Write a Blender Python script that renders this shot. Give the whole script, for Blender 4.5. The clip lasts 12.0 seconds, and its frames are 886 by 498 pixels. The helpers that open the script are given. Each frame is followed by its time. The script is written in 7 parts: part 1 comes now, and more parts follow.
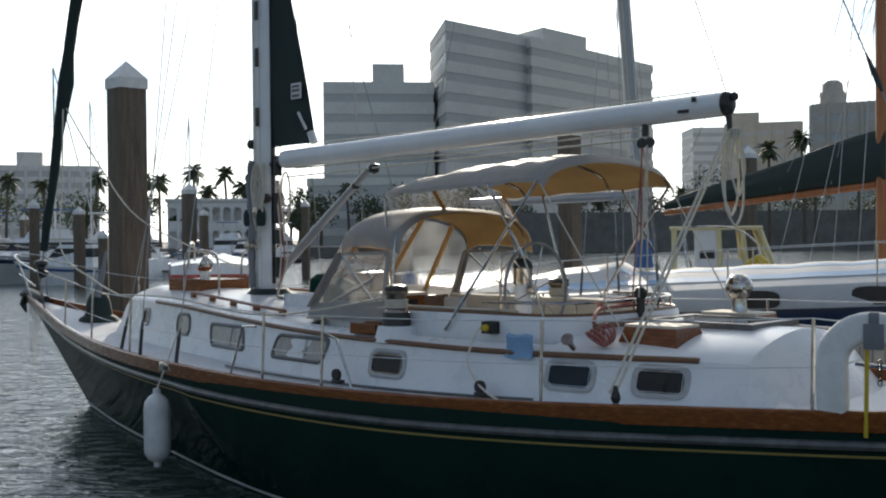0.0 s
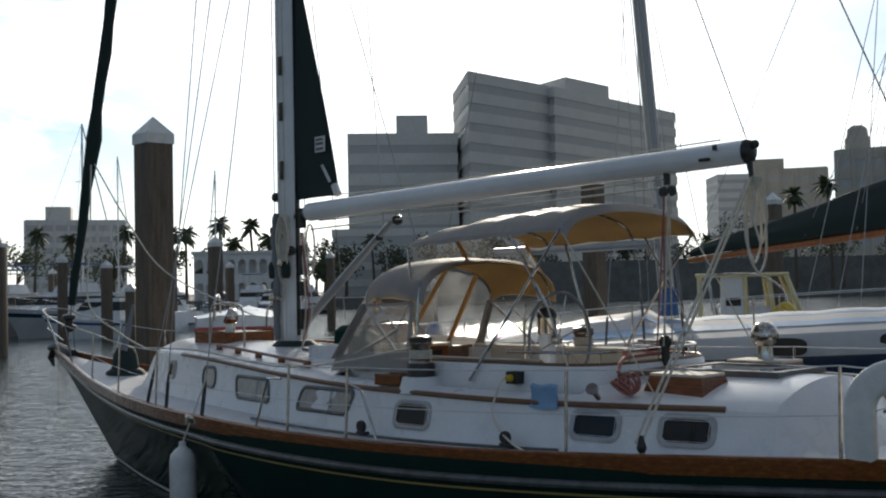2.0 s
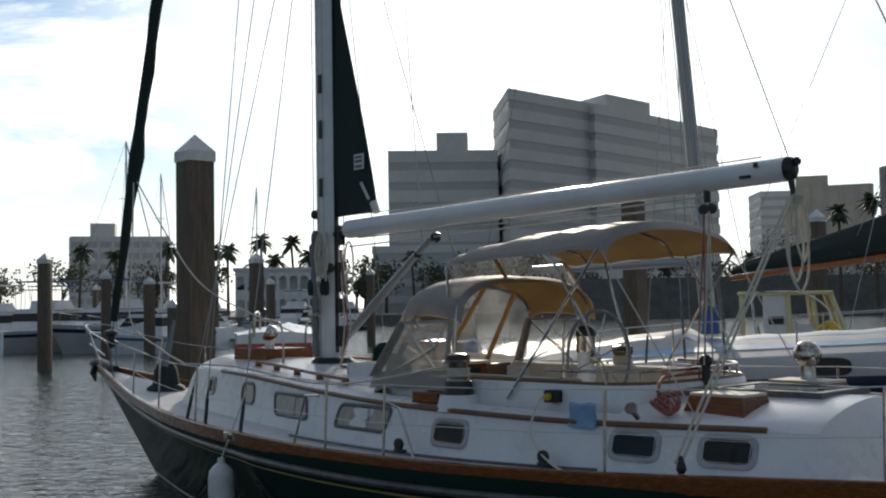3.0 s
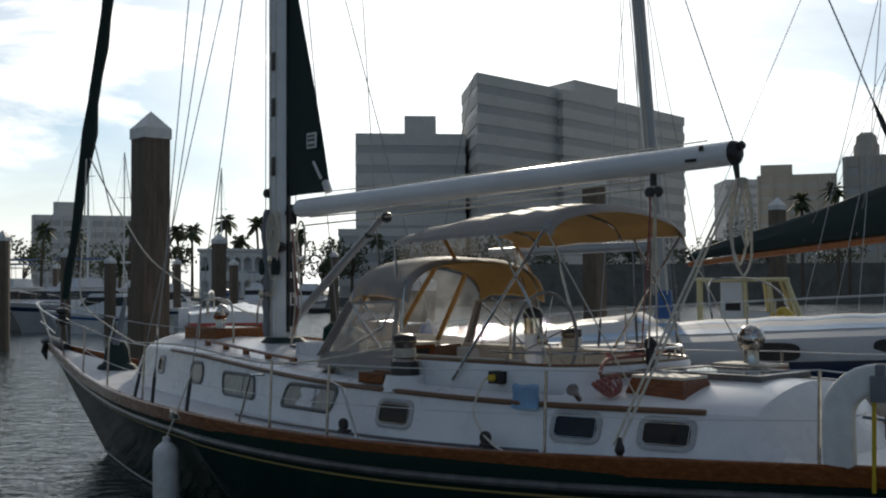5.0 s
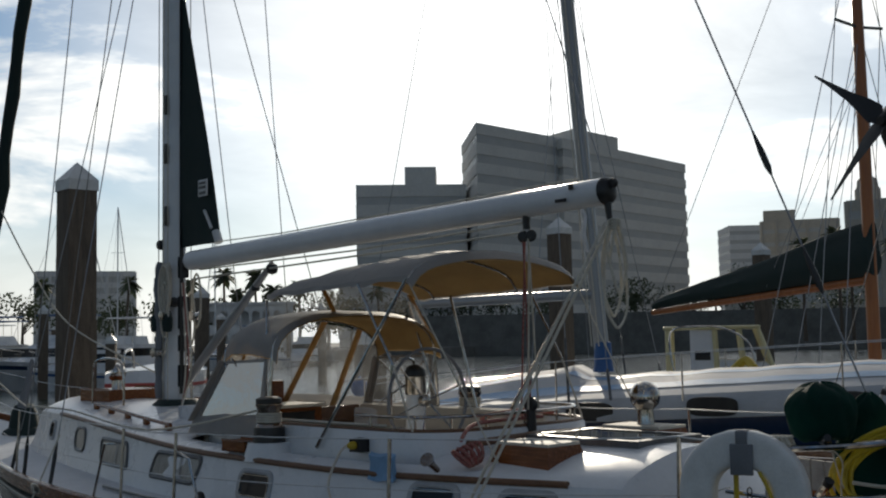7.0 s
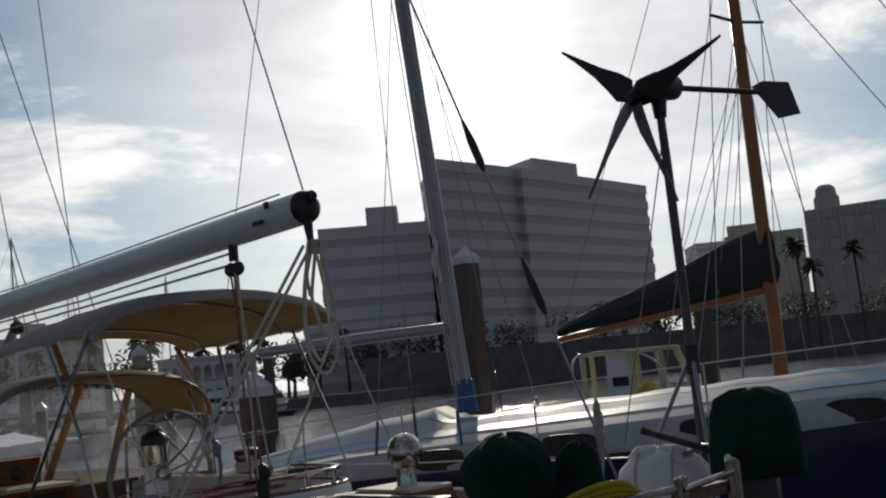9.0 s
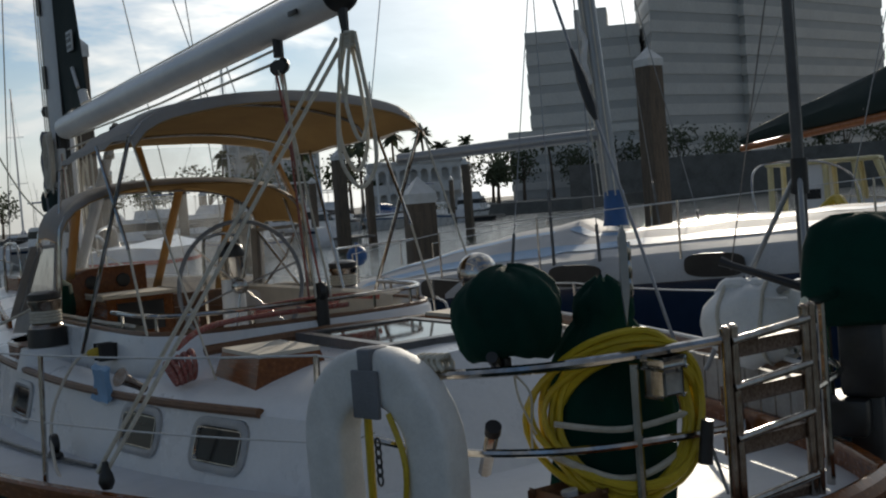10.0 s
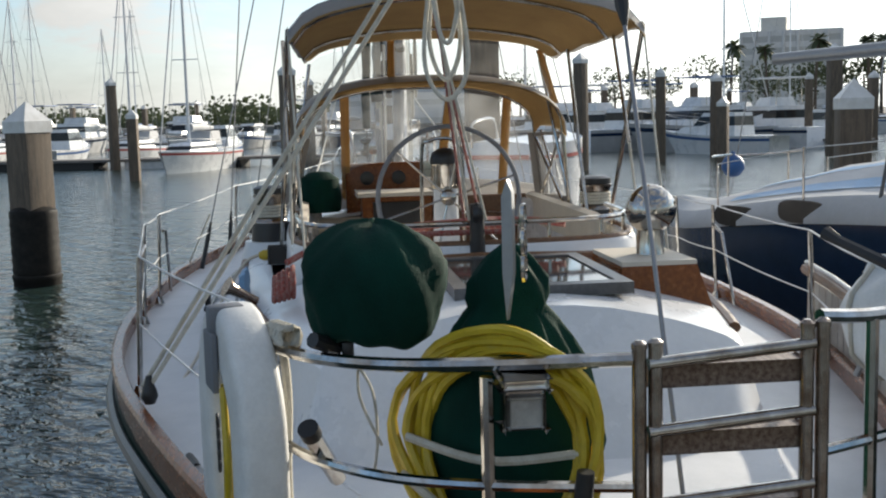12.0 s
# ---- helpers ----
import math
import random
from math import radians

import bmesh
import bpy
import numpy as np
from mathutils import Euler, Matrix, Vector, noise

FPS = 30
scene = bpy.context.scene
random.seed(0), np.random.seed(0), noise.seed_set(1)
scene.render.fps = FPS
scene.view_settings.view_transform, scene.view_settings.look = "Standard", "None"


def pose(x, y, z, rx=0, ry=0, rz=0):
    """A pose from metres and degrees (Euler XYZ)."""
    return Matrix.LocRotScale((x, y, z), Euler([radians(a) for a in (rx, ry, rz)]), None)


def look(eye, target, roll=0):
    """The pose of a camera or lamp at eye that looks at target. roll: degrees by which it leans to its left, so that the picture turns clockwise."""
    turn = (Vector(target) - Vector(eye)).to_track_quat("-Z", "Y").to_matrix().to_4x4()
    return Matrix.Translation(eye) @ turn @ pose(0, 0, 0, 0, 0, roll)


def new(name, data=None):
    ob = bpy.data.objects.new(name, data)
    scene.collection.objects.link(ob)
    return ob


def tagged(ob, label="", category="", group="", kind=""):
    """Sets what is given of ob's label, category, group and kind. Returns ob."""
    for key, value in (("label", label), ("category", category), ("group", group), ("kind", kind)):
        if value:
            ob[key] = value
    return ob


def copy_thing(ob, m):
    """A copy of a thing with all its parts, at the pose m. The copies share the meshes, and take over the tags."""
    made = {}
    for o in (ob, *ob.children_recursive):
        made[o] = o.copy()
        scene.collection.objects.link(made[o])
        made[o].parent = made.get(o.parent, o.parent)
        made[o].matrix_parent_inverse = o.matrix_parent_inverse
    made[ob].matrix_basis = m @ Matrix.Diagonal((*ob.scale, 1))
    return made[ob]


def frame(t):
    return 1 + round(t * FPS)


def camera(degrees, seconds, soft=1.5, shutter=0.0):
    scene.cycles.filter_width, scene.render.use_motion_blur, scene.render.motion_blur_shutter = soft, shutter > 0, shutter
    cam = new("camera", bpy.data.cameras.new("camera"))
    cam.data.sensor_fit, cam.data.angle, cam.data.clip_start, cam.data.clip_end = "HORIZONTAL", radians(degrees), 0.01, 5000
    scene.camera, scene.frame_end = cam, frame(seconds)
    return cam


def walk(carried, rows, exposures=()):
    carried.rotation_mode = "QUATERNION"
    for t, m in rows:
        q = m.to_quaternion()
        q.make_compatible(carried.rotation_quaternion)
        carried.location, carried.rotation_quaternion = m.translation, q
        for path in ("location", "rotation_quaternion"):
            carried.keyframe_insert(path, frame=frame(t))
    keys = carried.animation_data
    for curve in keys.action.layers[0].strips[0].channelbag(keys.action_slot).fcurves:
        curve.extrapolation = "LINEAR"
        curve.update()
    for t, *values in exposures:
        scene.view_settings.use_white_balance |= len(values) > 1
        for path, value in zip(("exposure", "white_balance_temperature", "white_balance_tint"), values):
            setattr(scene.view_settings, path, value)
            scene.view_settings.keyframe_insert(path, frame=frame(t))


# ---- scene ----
cam = camera(43.8, 12.0, soft=2.1)
PATH = [
    (0, (0.007, -0.161, 2.415), (0.001, 1.838, 2.395), -0.6),
    (0.5, (0.003, -0.177, 2.421), (-0.008, 1.822, 2.455), -0.9),
    (1, (0.011, -0.203, 2.414), (-0.009, 1.796, 2.483), -0.7),
    (1.5, (0.017, -0.207, 2.414), (-0.015, 1.792, 2.482), -0.8),
    (2, (0.023, -0.194, 2.421), (-0.027, 1.804, 2.492), -1.2),
    (2.5, (0.027, -0.178, 2.439), (-0.046, 1.818, 2.537), 0.4),
    (3, (0.041, -0.175, 2.427), (-0.081, 1.818, 2.53), -1.0),
    (3.2, (0.043, -0.197, 2.424), (-0.082, 1.797, 2.518), -1.5),
    (4.8, (0.153, -0.089, 2.4), (0.08, 1.909, 2.471), -1.0),
    (5, (0.211, -0.122, 2.395), (0.148, 1.875, 2.468), -0.3),
    (5.5, (0.416, -0.033, 2.391), (0.357, 1.965, 2.464), -2.0),
    (6, (0.626, 0.291, 2.415), (0.581, 2.283, 2.586), -1.3),
    (6.5, (0.944, 0.549, 2.411), (0.913, 2.541, 2.589), -2.3),
    (6.7, (1.097, 0.641, 2.421), (1.023, 2.634, 2.58), -1.0),
    (8.3, (2.303, 1.58, 2.435), (2.187, 3.564, 2.659), -4.4),
    (8.5, (2.501, 1.783, 2.413), (2.376, 3.769, 2.607), -5.1),
    (9, (2.955, 2.226, 2.415), (2.935, 4.212, 2.644), -5.4),
    (9.5, (3.357, 2.7, 2.383), (3.059, 4.678, 2.385), -3.8),
    (10, (3.663, 3.163, 2.394), (3.24, 5.115, 2.306), -4.4),
    (10.5, (3.989, 3.573, 2.425), (3.279, 5.442, 2.391), -3.3),
    (11, (4.283, 4.001, 2.424), (3.396, 5.793, 2.399), -2.1),
    (11.5, (4.653, 4.383, 2.426), (3.539, 6.035, 2.254), -2.2),
    (12, (4.938, 4.71, 2.417), (3.702, 6.264, 2.179), -1.5),
]
walk(cam, [(t, look(eye, target, roll)) for t, eye, target, roll in PATH],
     [(0, 0.34), (1.0, 0.0), (3.0, -0.26), (5.0, -0.52), (6.0, -0.55), (6.7, -0.66), (8.5, -1.15), (9.0, -1.12), (9.5, -1.2), (10.0, -0.70), (10.5, -0.14), (11.0, 0.16), (11.5, 0.36), (12.0, 0.56)])
CLOUD_FAR, CLOUD_NEAR, SKY, SUN_POWER = 3.2, 24.0, 0.10, 4.0
SKY_GAIN = (1.25, 1.33, 1.36, 1)

# ---------------------------------------------------------------- world and sun
SUN = Vector((0.022, 0.9601, 0.2789)).normalized()
world = bpy.data.worlds.new("world")
scene.world = world
world.use_nodes = True
wt = world.node_tree
wt.nodes.clear()


def wnode(kind, **kw):
    n = wt.nodes.new(kind)
    for k, v in kw.items():
        n.inputs[k.replace("_", " ")].default_value = v
    return n


sky = wt.nodes.new("ShaderNodeTexSky")
sky.sky_type = "NISHITA"
sky.sun_disc = False
sky.sun_elevation = math.asin(SUN.z)
sky.sun_rotation = math.atan2(SUN.x, SUN.y)
sky.air_density, sky.dust_density, sky.ozone_density = 1.0, 0.1, 3.0
coord = wt.nodes.new("ShaderNodeTexCoord")
stretch = wnode("ShaderNodeMapping")
stretch.inputs["Scale"].default_value = (1.6, 1.6, 6.0)
stretch.inputs["Rotation"].default_value = (0.1, 0.35, 0.4)
wt.links.new(coord.outputs["Generated"], stretch.inputs["Vector"])
cloud = wnode("ShaderNodeTexNoise", Scale=1.7, Detail=9.0, Roughness=0.62, Distortion=0.35)
wt.links.new(stretch.outputs["Vector"], cloud.inputs["Vector"])
cramp = wt.nodes.new("ShaderNodeValToRGB")
cramp.color_ramp.elements[0].position, cramp.color_ramp.elements[1].position = 0.42, 0.60
wt.links.new(cloud.outputs["Fac"], cramp.inputs["Fac"])
# thin cloud is brighter the nearer it lies to the sun
dot = wt.nodes.new("ShaderNodeVectorMath")
dot.operation = "DOT_PRODUCT"
dot.inputs[1].default_value = SUN
wt.links.new(coord.outputs["Generated"], dot.inputs[0])
near = wnode("ShaderNodeMath")
near.operation, near.use_clamp = "MULTIPLY", True
near.inputs[1].default_value = 1.0
wt.links.new(dot.outputs["Value"], near.inputs[0])
peak = wnode("ShaderNodeMath")
peak.operation = "POWER"
peak.inputs[1].default_value = 4.0
wt.links.new(near.outputs["Value"], peak.inputs[0])
glow = wt.nodes.new("ShaderNodeMapRange")
glow.inputs["From Min"].default_value, glow.inputs["From Max"].default_value = 0.0, 1.0
glow.inputs["To Min"].default_value, glow.inputs["To Max"].default_value = CLOUD_FAR, CLOUD_NEAR
# the bright ring of haze close round the sun
ring = wnode("ShaderNodeMath")
ring.operation = "POWER"
ring.inputs[1].default_value = 260.0
wt.links.new(near.outputs["Value"], ring.inputs[0])
both = wnode("ShaderNodeMath")
both.operation = "MULTIPLY_ADD"
both.inputs[1].default_value = 1.0
wt.links.new(ring.outputs["Value"], both.inputs[0])
wt.links.new(peak.outputs["Value"], both.inputs[2])
glow.clamp = False
wt.links.new(both.outputs["Value"], glow.inputs["Value"])
cloud_col = wnode("ShaderNodeMix")
cloud_col.data_type = "RGBA"
cloud_col.blend_type = "MULTIPLY"
cloud_col.inputs["Factor"].default_value = 1.0
cloud_col.inputs["A"].default_value = (0.985, 0.99, 0.960, 1)
# thick and thin cloud differ in brightness
thick = wt.nodes.new("ShaderNodeMapRange")
thick.inputs["From Min"].default_value, thick.inputs["From Max"].default_value = 0.35, 0.70
thick.inputs["To Min"].default_value, thick.inputs["To Max"].default_value = 0.80, 1.2
wt.links.new(cloud.outputs["Fac"], thick.inputs["Value"])
shine = wt.nodes.new("ShaderNodeMath")
shine.operation = "MULTIPLY"
wt.links.new(glow.outputs["Result"], shine.inputs[0])
wt.links.new(thick.outputs["Result"], shine.inputs[1])
wt.links.new(shine.outputs["Value"], cloud_col.inputs["B"])
haze = wt.nodes.new("ShaderNodeMapRange")
haze.inputs["From Min"].default_value, haze.inputs["From Max"].default_value = 0.90, 1.0
haze.inputs["To Min"].default_value, haze.inputs["To Max"].default_value = 0.05, 0.9
wt.links.new(dot.outputs["Value"], haze.inputs["Value"])
cover = wt.nodes.new("ShaderNodeMath")
cover.operation = "MAXIMUM"
wt.links.new(cramp.outputs["Color"], cover.inputs[0])
wt.links.new(haze.outputs["Result"], cover.inputs[1])
# pale haze low over the horizon
split = wt.nodes.new("ShaderNodeSeparateXYZ")
wt.links.new(coord.outputs["Generated"], split.inputs[0])
low_haze = wt.nodes.new("ShaderNodeMapRange")
low_haze.inputs["From Min"].default_value, low_haze.inputs["From Max"].default_value = 0.0, 0.22
low_haze.inputs["To Min"].default_value, low_haze.inputs["To Max"].default_value = 0.92, 0.0
low_haze.interpolation_type = "SMOOTHSTEP"
wt.links.new(split.outputs["Z"], low_haze.inputs["Value"])
cover_b = wt.nodes.new("ShaderNodeMath")
cover_b.operation = "MAXIMUM"
wt.links.new(cover.outputs["Value"], cover_b.inputs[0])
wt.links.new(low_haze.outputs["Result"], cover_b.inputs[1])
cover = cover_b
blue = wt.nodes.new("ShaderNodeMix")
blue.data_type, blue.blend_type = "RGBA", "MULTIPLY"
blue.inputs["Factor"].default_value = 1.0
blue.inputs["B"].default_value = SKY_GAIN
wt.links.new(sky.outputs["Color"], blue.inputs["A"])
mixc = wt.nodes.new("ShaderNodeMix")
mixc.data_type = "RGBA"
wt.links.new(cover.outputs["Value"], mixc.inputs["Factor"])
wt.links.new(blue.outputs["Result"], mixc.inputs["A"])
wt.links.new(cloud_col.outputs["Result"], mixc.inputs["B"])
bg = wnode("ShaderNodeBackground", Strength=SKY)
wt.links.new(mixc.outputs["Result"], bg.inputs["Color"])
wout = wt.nodes.new("ShaderNodeOutputWorld")
wt.links.new(bg.outputs["Background"], wout.inputs["Surface"])

lamp = bpy.data.lights.new("sun", "SUN")
lamp.energy, lamp.angle, lamp.color = SUN_POWER, radians(0.6), (1.0, 0.9, 0.74)
sun = new("sun", lamp)
sun.matrix_world = look(SUN * 50, (0, 0, 0))


# ---------------------------------------------------------------- materials
def mat(name, base, rough=0.5, metal=0.0, other=None, fine=60.0, coarse=4.0, vary=0.25, bump=0.15, stretch=(1, 1, 1), spec=0.5, light_through=0.0, coat=0.0, per_object=0.0):
    """A surface with grain and stains at two scales; other is the colour of the stains, on STEEL of painted
    reflections.
    """
    m = bpy.data.materials.new(name)
    m.use_nodes = True
    nt = m.node_tree
    b = nt.nodes["Principled BSDF"]
    b.inputs["Metallic"].default_value = metal
    b.inputs["Specular IOR Level"].default_value = spec
    b.inputs["Coat Weight"].default_value = coat
    tc = nt.nodes.new("ShaderNodeTexCoord")
    mp = nt.nodes.new("ShaderNodeMapping")
    mp.inputs["Scale"].default_value = stretch
    nt.links.new(tc.outputs["Object"], mp.inputs["Vector"])
    n1 = nt.nodes.new("ShaderNodeTexNoise")
    n1.inputs["Scale"].default_value, n1.inputs["Detail"].default_value, n1.inputs["Roughness"].default_value = coarse, 6, 0.65
    n2 = nt.nodes.new("ShaderNodeTexNoise")
    n2.inputs["Scale"].default_value, n2.inputs["Detail"].default_value = fine, 4
    nt.links.new(mp.outputs["Vector"], n1.inputs["Vector"])
    nt.links.new(mp.outputs["Vector"], n2.inputs["Vector"])
    ramp = nt.nodes.new("ShaderNodeValToRGB")
    dark = other or tuple(c * (1 - vary) for c in base)
    ramp.color_ramp.elements[0].position, ramp.color_ramp.elements[1].position = 0.3, 0.62
    ramp.color_ramp.elements[0].color, ramp.color_ramp.elements[1].color = (*dark, 1), (*base, 1)
    nt.links.new(n1.outputs["Fac"], ramp.inputs["Fac"])
    mul = nt.nodes.new("ShaderNodeMix")
    mul.data_type, mul.blend_type = "RGBA", "MULTIPLY"
    mul.inputs["Factor"].default_value = 1.0
    fr = nt.nodes.new("ShaderNodeMapRange")
    fr.inputs["From Min"].default_value, fr.inputs["From Max"].default_value = 0.3, 0.7
    fr.inputs["To Min"].default_value, fr.inputs["To Max"].default_value = 1 - vary * 0.6, 1.0
    nt.links.new(n2.outputs["Fac"], fr.inputs["Value"])
    nt.links.new(ramp.outputs["Color"], mul.inputs["A"])
    nt.links.new(fr.outputs["Result"], mul.inputs["B"])
    col = mul.outputs["Result"]
    if per_object:
        info = nt.nodes.new("ShaderNodeObjectInfo")
        pr = nt.nodes.new("ShaderNodeMapRange")
        pr.inputs["To Min"].default_value, pr.inputs["To Max"].default_value = 1 - per_object, 1.0
        nt.links.new(info.outputs["Random"], pr.inputs["Value"])
        m3 = nt.nodes.new("ShaderNodeMix")
        m3.data_type, m3.blend_type = "RGBA", "MULTIPLY"
        m3.inputs["Factor"].default_value = 1.0
        nt.links.new(col, m3.inputs["A"])
        nt.links.new(pr.outputs["Result"], m3.inputs["B"])
        col = m3.outputs["Result"]
    nt.links.new(col, b.inputs["Base Color"])
    rr = nt.nodes.new("ShaderNodeMapRange")
    rr.inputs["To Min"].default_value, rr.inputs["To Max"].default_value = max(0.02, rough * 0.75), min(1.0, rough * 1.25)
    nt.links.new(n1.outputs["Fac"], rr.inputs["Value"])
    nt.links.new(rr.outputs["Result"], b.inputs["Roughness"])
    if bump:
        bp = nt.nodes.new("ShaderNodeBump")
        bp.inputs["Strength"].default_value, bp.inputs["Distance"].default_value = bump, 0.01
        nt.links.new(n2.outputs["Fac"], bp.inputs["Height"])
        nt.links.new(bp.outputs["Normal"], b.inputs["Normal"])
    if light_through:
        tr = nt.nodes.new("ShaderNodeBsdfTranslucent")
        nt.links.new(col, tr.inputs["Color"])
        mx = nt.nodes.new("ShaderNodeMixShader")
        mx.inputs["Fac"].default_value = light_through
        nt.links.new(b.outputs["BSDF"], mx.inputs[1])
        nt.links.new(tr.outputs["BSDF"], mx.inputs[2])
        nt.links.new(mx.outputs["Shader"], nt.nodes["Material Output"].inputs["Surface"])
    return m


def vinyl(name, tint=(0.90, 0.92, 0.94), milk=0.16, rough=0.06):
    """Clear sheet plastic: lets light straight through, with gloss and a little milky scatter."""
    m = bpy.data.materials.new(name)
    m.use_nodes = True
    nt = m.node_tree
    nt.nodes.remove(nt.nodes["Principled BSDF"])
    tr = nt.nodes.new("ShaderNodeBsdfTransparent")
    tr.inputs["Color"].default_value = (*tint, 1)
    df = nt.nodes.new("ShaderNodeBsdfDiffuse")
    df.inputs["Color"].default_value = (0.8, 0.8, 0.8, 1)
    tl = nt.nodes.new("ShaderNodeBsdfTranslucent")
    tl.inputs["Color"].default_value = (0.85, 0.85, 0.82, 1)
    gl = nt.nodes.new("ShaderNodeBsdfGlossy")
    gl.inputs["Roughness"].default_value = rough
    nz = nt.nodes.new("ShaderNodeTexNoise")
    nz.inputs["Scale"].default_value, nz.inputs["Detail"].default_value = 3.0, 5
    tc = nt.nodes.new("ShaderNodeTexCoord")
    nt.links.new(tc.outputs["Object"], nz.inputs["Vector"])
    mr = nt.nodes.new("ShaderNodeMapRange")
    mr.inputs["From Min"].default_value, mr.inputs["From Max"].default_value = 0.35, 0.7
    mr.inputs["To Min"].default_value, mr.inputs["To Max"].default_value = milk * 0.4, milk * 1.6
    nt.links.new(nz.outputs["Fac"], mr.inputs["Value"])
    bp = nt.nodes.new("ShaderNodeBump")
    bp.inputs["Strength"].default_value, bp.inputs["Distance"].default_value = 0.25, 0.02
    nt.links.new(nz.outputs["Fac"], bp.inputs["Height"])
    nt.links.new(bp.outputs["Normal"], gl.inputs["Normal"])
    add = nt.nodes.new("ShaderNodeMixShader")
    nt.links.new(df.outputs["BSDF"], add.inputs[1])
    nt.links.new(tl.outputs["BSDF"], add.inputs[2])
    add.inputs["Fac"].default_value = 0.6
    m1 = nt.nodes.new("ShaderNodeMixShader")
    nt.links.new(mr.outputs["Result"], m1.inputs["Fac"])
    nt.links.new(tr.outputs["BSDF"], m1.inputs[1])
    nt.links.new(add.outputs["Shader"], m1.inputs[2])
    fres = nt.nodes.new("ShaderNodeFresnel")
    fres.inputs["IOR"].default_value = 1.22
    m2 = nt.nodes.new("ShaderNodeMixShader")
    nt.links.new(fres.outputs["Fac"], m2.inputs["Fac"])
    nt.links.new(m1.outputs["Shader"], m2.inputs[1])
    nt.links.new(gl.outputs["BSDF"], m2.inputs[2])
    nt.links.new(m2.outputs["Shader"], nt.nodes["Material Output"].inputs["Surface"])
    return m


GELCOAT = mat("white_gelcoat", (0.75, 0.76, 0.77), 0.28, other=(0.64, 0.66, 0.68), coarse=1.6, fine=40, vary=0.08, bump=0.03)
NONSKID = mat("white_nonskid_deck", (0.71, 0.72, 0.74), 0.55, other=(0.58, 0.60, 0.62), coarse=2.2, fine=160, vary=0.12, bump=0.2)
HULL_GREEN = mat("dark_green_topsides", (0.010, 0.032, 0.026), 0.10, other=(0.007, 0.022, 0.019), coarse=1.2, fine=20, vary=0.2, bump=0.0, spec=0.02)
topsides = HULL_GREEN.node_tree.nodes["Principled BSDF"]
topsides.inputs["IOR"].default_value = 1.02
topsides.inputs["Coat Weight"].default_value, topsides.inputs["Coat Roughness"].default_value = 0.16, 0.08
TEAK = mat("varnished_teak", (0.25, 0.082, 0.020), 0.26, other=(0.13, 0.040, 0.011), coarse=5, fine=90, vary=0.35, bump=0.06, stretch=(1, 9, 9), coat=0.12, spec=0.25)
TREAD_WOOD = mat("stained_tread_wood", (0.10, 0.05, 0.028), 0.5, other=(0.28, 0.20, 0.14), coarse=9, fine=90, vary=0.4, bump=0.2, stretch=(1, 9, 9))
# pole metal darkened in its colour to look backlit
BACKLIT_ALU = mat("backlit_dark_pole", (0.07, 0.07, 0.072), 0.45, other=(0.12, 0.115, 0.11), coarse=3, vary=0.25, bump=0.04)
TEAK_DULL = mat("weathered_teak", (0.20, 0.10, 0.045), 0.45, other=(0.11, 0.05, 0.022), coarse=6, fine=80, vary=0.35, bump=0.12, stretch=(1, 8, 8))
RUB = mat("grey_rub_strake", (0.14, 0.14, 0.14), 0.35, other=(0.05, 0.05, 0.05), coarse=6, vary=0.4)
GOLD = mat("gold_cove_line", (0.34, 0.25, 0.08), 0.4, vary=0.1, bump=0)
# darker tone and brownish blotches paint in reflections of dark surroundings
STEEL = mat("polished_stainless", (0.54, 0.53, 0.51), 0.12, 1.0, other=(0.30, 0.26, 0.22), coarse=14, vary=0.12, bump=0.02)
RUSTY = mat("tarnished_stainless", (0.44, 0.40, 0.36), 0.24, 1.0, other=(0.20, 0.13, 0.09), coarse=14, vary=0.3, bump=0.08)
WIRE = mat("rigging_wire", (0.30, 0.30, 0.31), 0.35, 0.9, vary=0.2, bump=0)
ALU_WHITE = mat("white_painted_spar", (0.78, 0.79, 0.80), 0.25, other=(0.66, 0.67, 0.69), coarse=1.5, vary=0.08, bump=0.02)
ALU_GREY = mat("grey_anodised_spar", (0.36, 0.37, 0.38), 0.4, 0.5, coarse=2, vary=0.15, bump=0.02)
BLACK = mat("black_plastic", (0.012, 0.012, 0.013), 0.4, other=(0.03, 0.03, 0.03), vary=0.3, bump=0.06)
CANVAS_GREEN = mat("dark_green_canvas", (0.004, 0.042, 0.030), 0.85, other=(0.003, 0.026, 0.019), coarse=5, fine=220, vary=0.25, bump=0.3, spec=0.12)
SAIL_DARK = mat("dark_green_sailcloth", (0.010, 0.028, 0.026), 0.75, coarse=4, fine=120, vary=0.25, bump=0.15)
CANVAS_GREY = mat("grey_awning_canvas", (0.42, 0.40, 0.38), 0.58, other=(0.34, 0.32, 0.30), coarse=3, fine=260, vary=0.12, bump=0.2, light_through=0.30)
CANVAS_TAN = mat("tan_awning_lining", (0.56, 0.38, 0.17), 0.85, other=(0.46, 0.30, 0.13), coarse=3, fine=240, vary=0.15, bump=0.2, light_through=0.45)
CREAM = mat("cream_upholstery", (0.66, 0.60, 0.50), 0.7, other=(0.55, 0.50, 0.42), coarse=4, fine=120, vary=0.15, bump=0.2)
ROPE_WHITE = mat("white_braided_rope", (0.72, 0.68, 0.58), 0.8, other=(0.55, 0.50, 0.40), coarse=20, fine=300, vary=0.3, bump=0.5)
ROPE_RED = mat("red_flecked_rope", (0.32, 0.055, 0.045), 0.8, other=(0.40, 0.26, 0.22), coarse=60, fine=300, vary=0.3, bump=0.5)
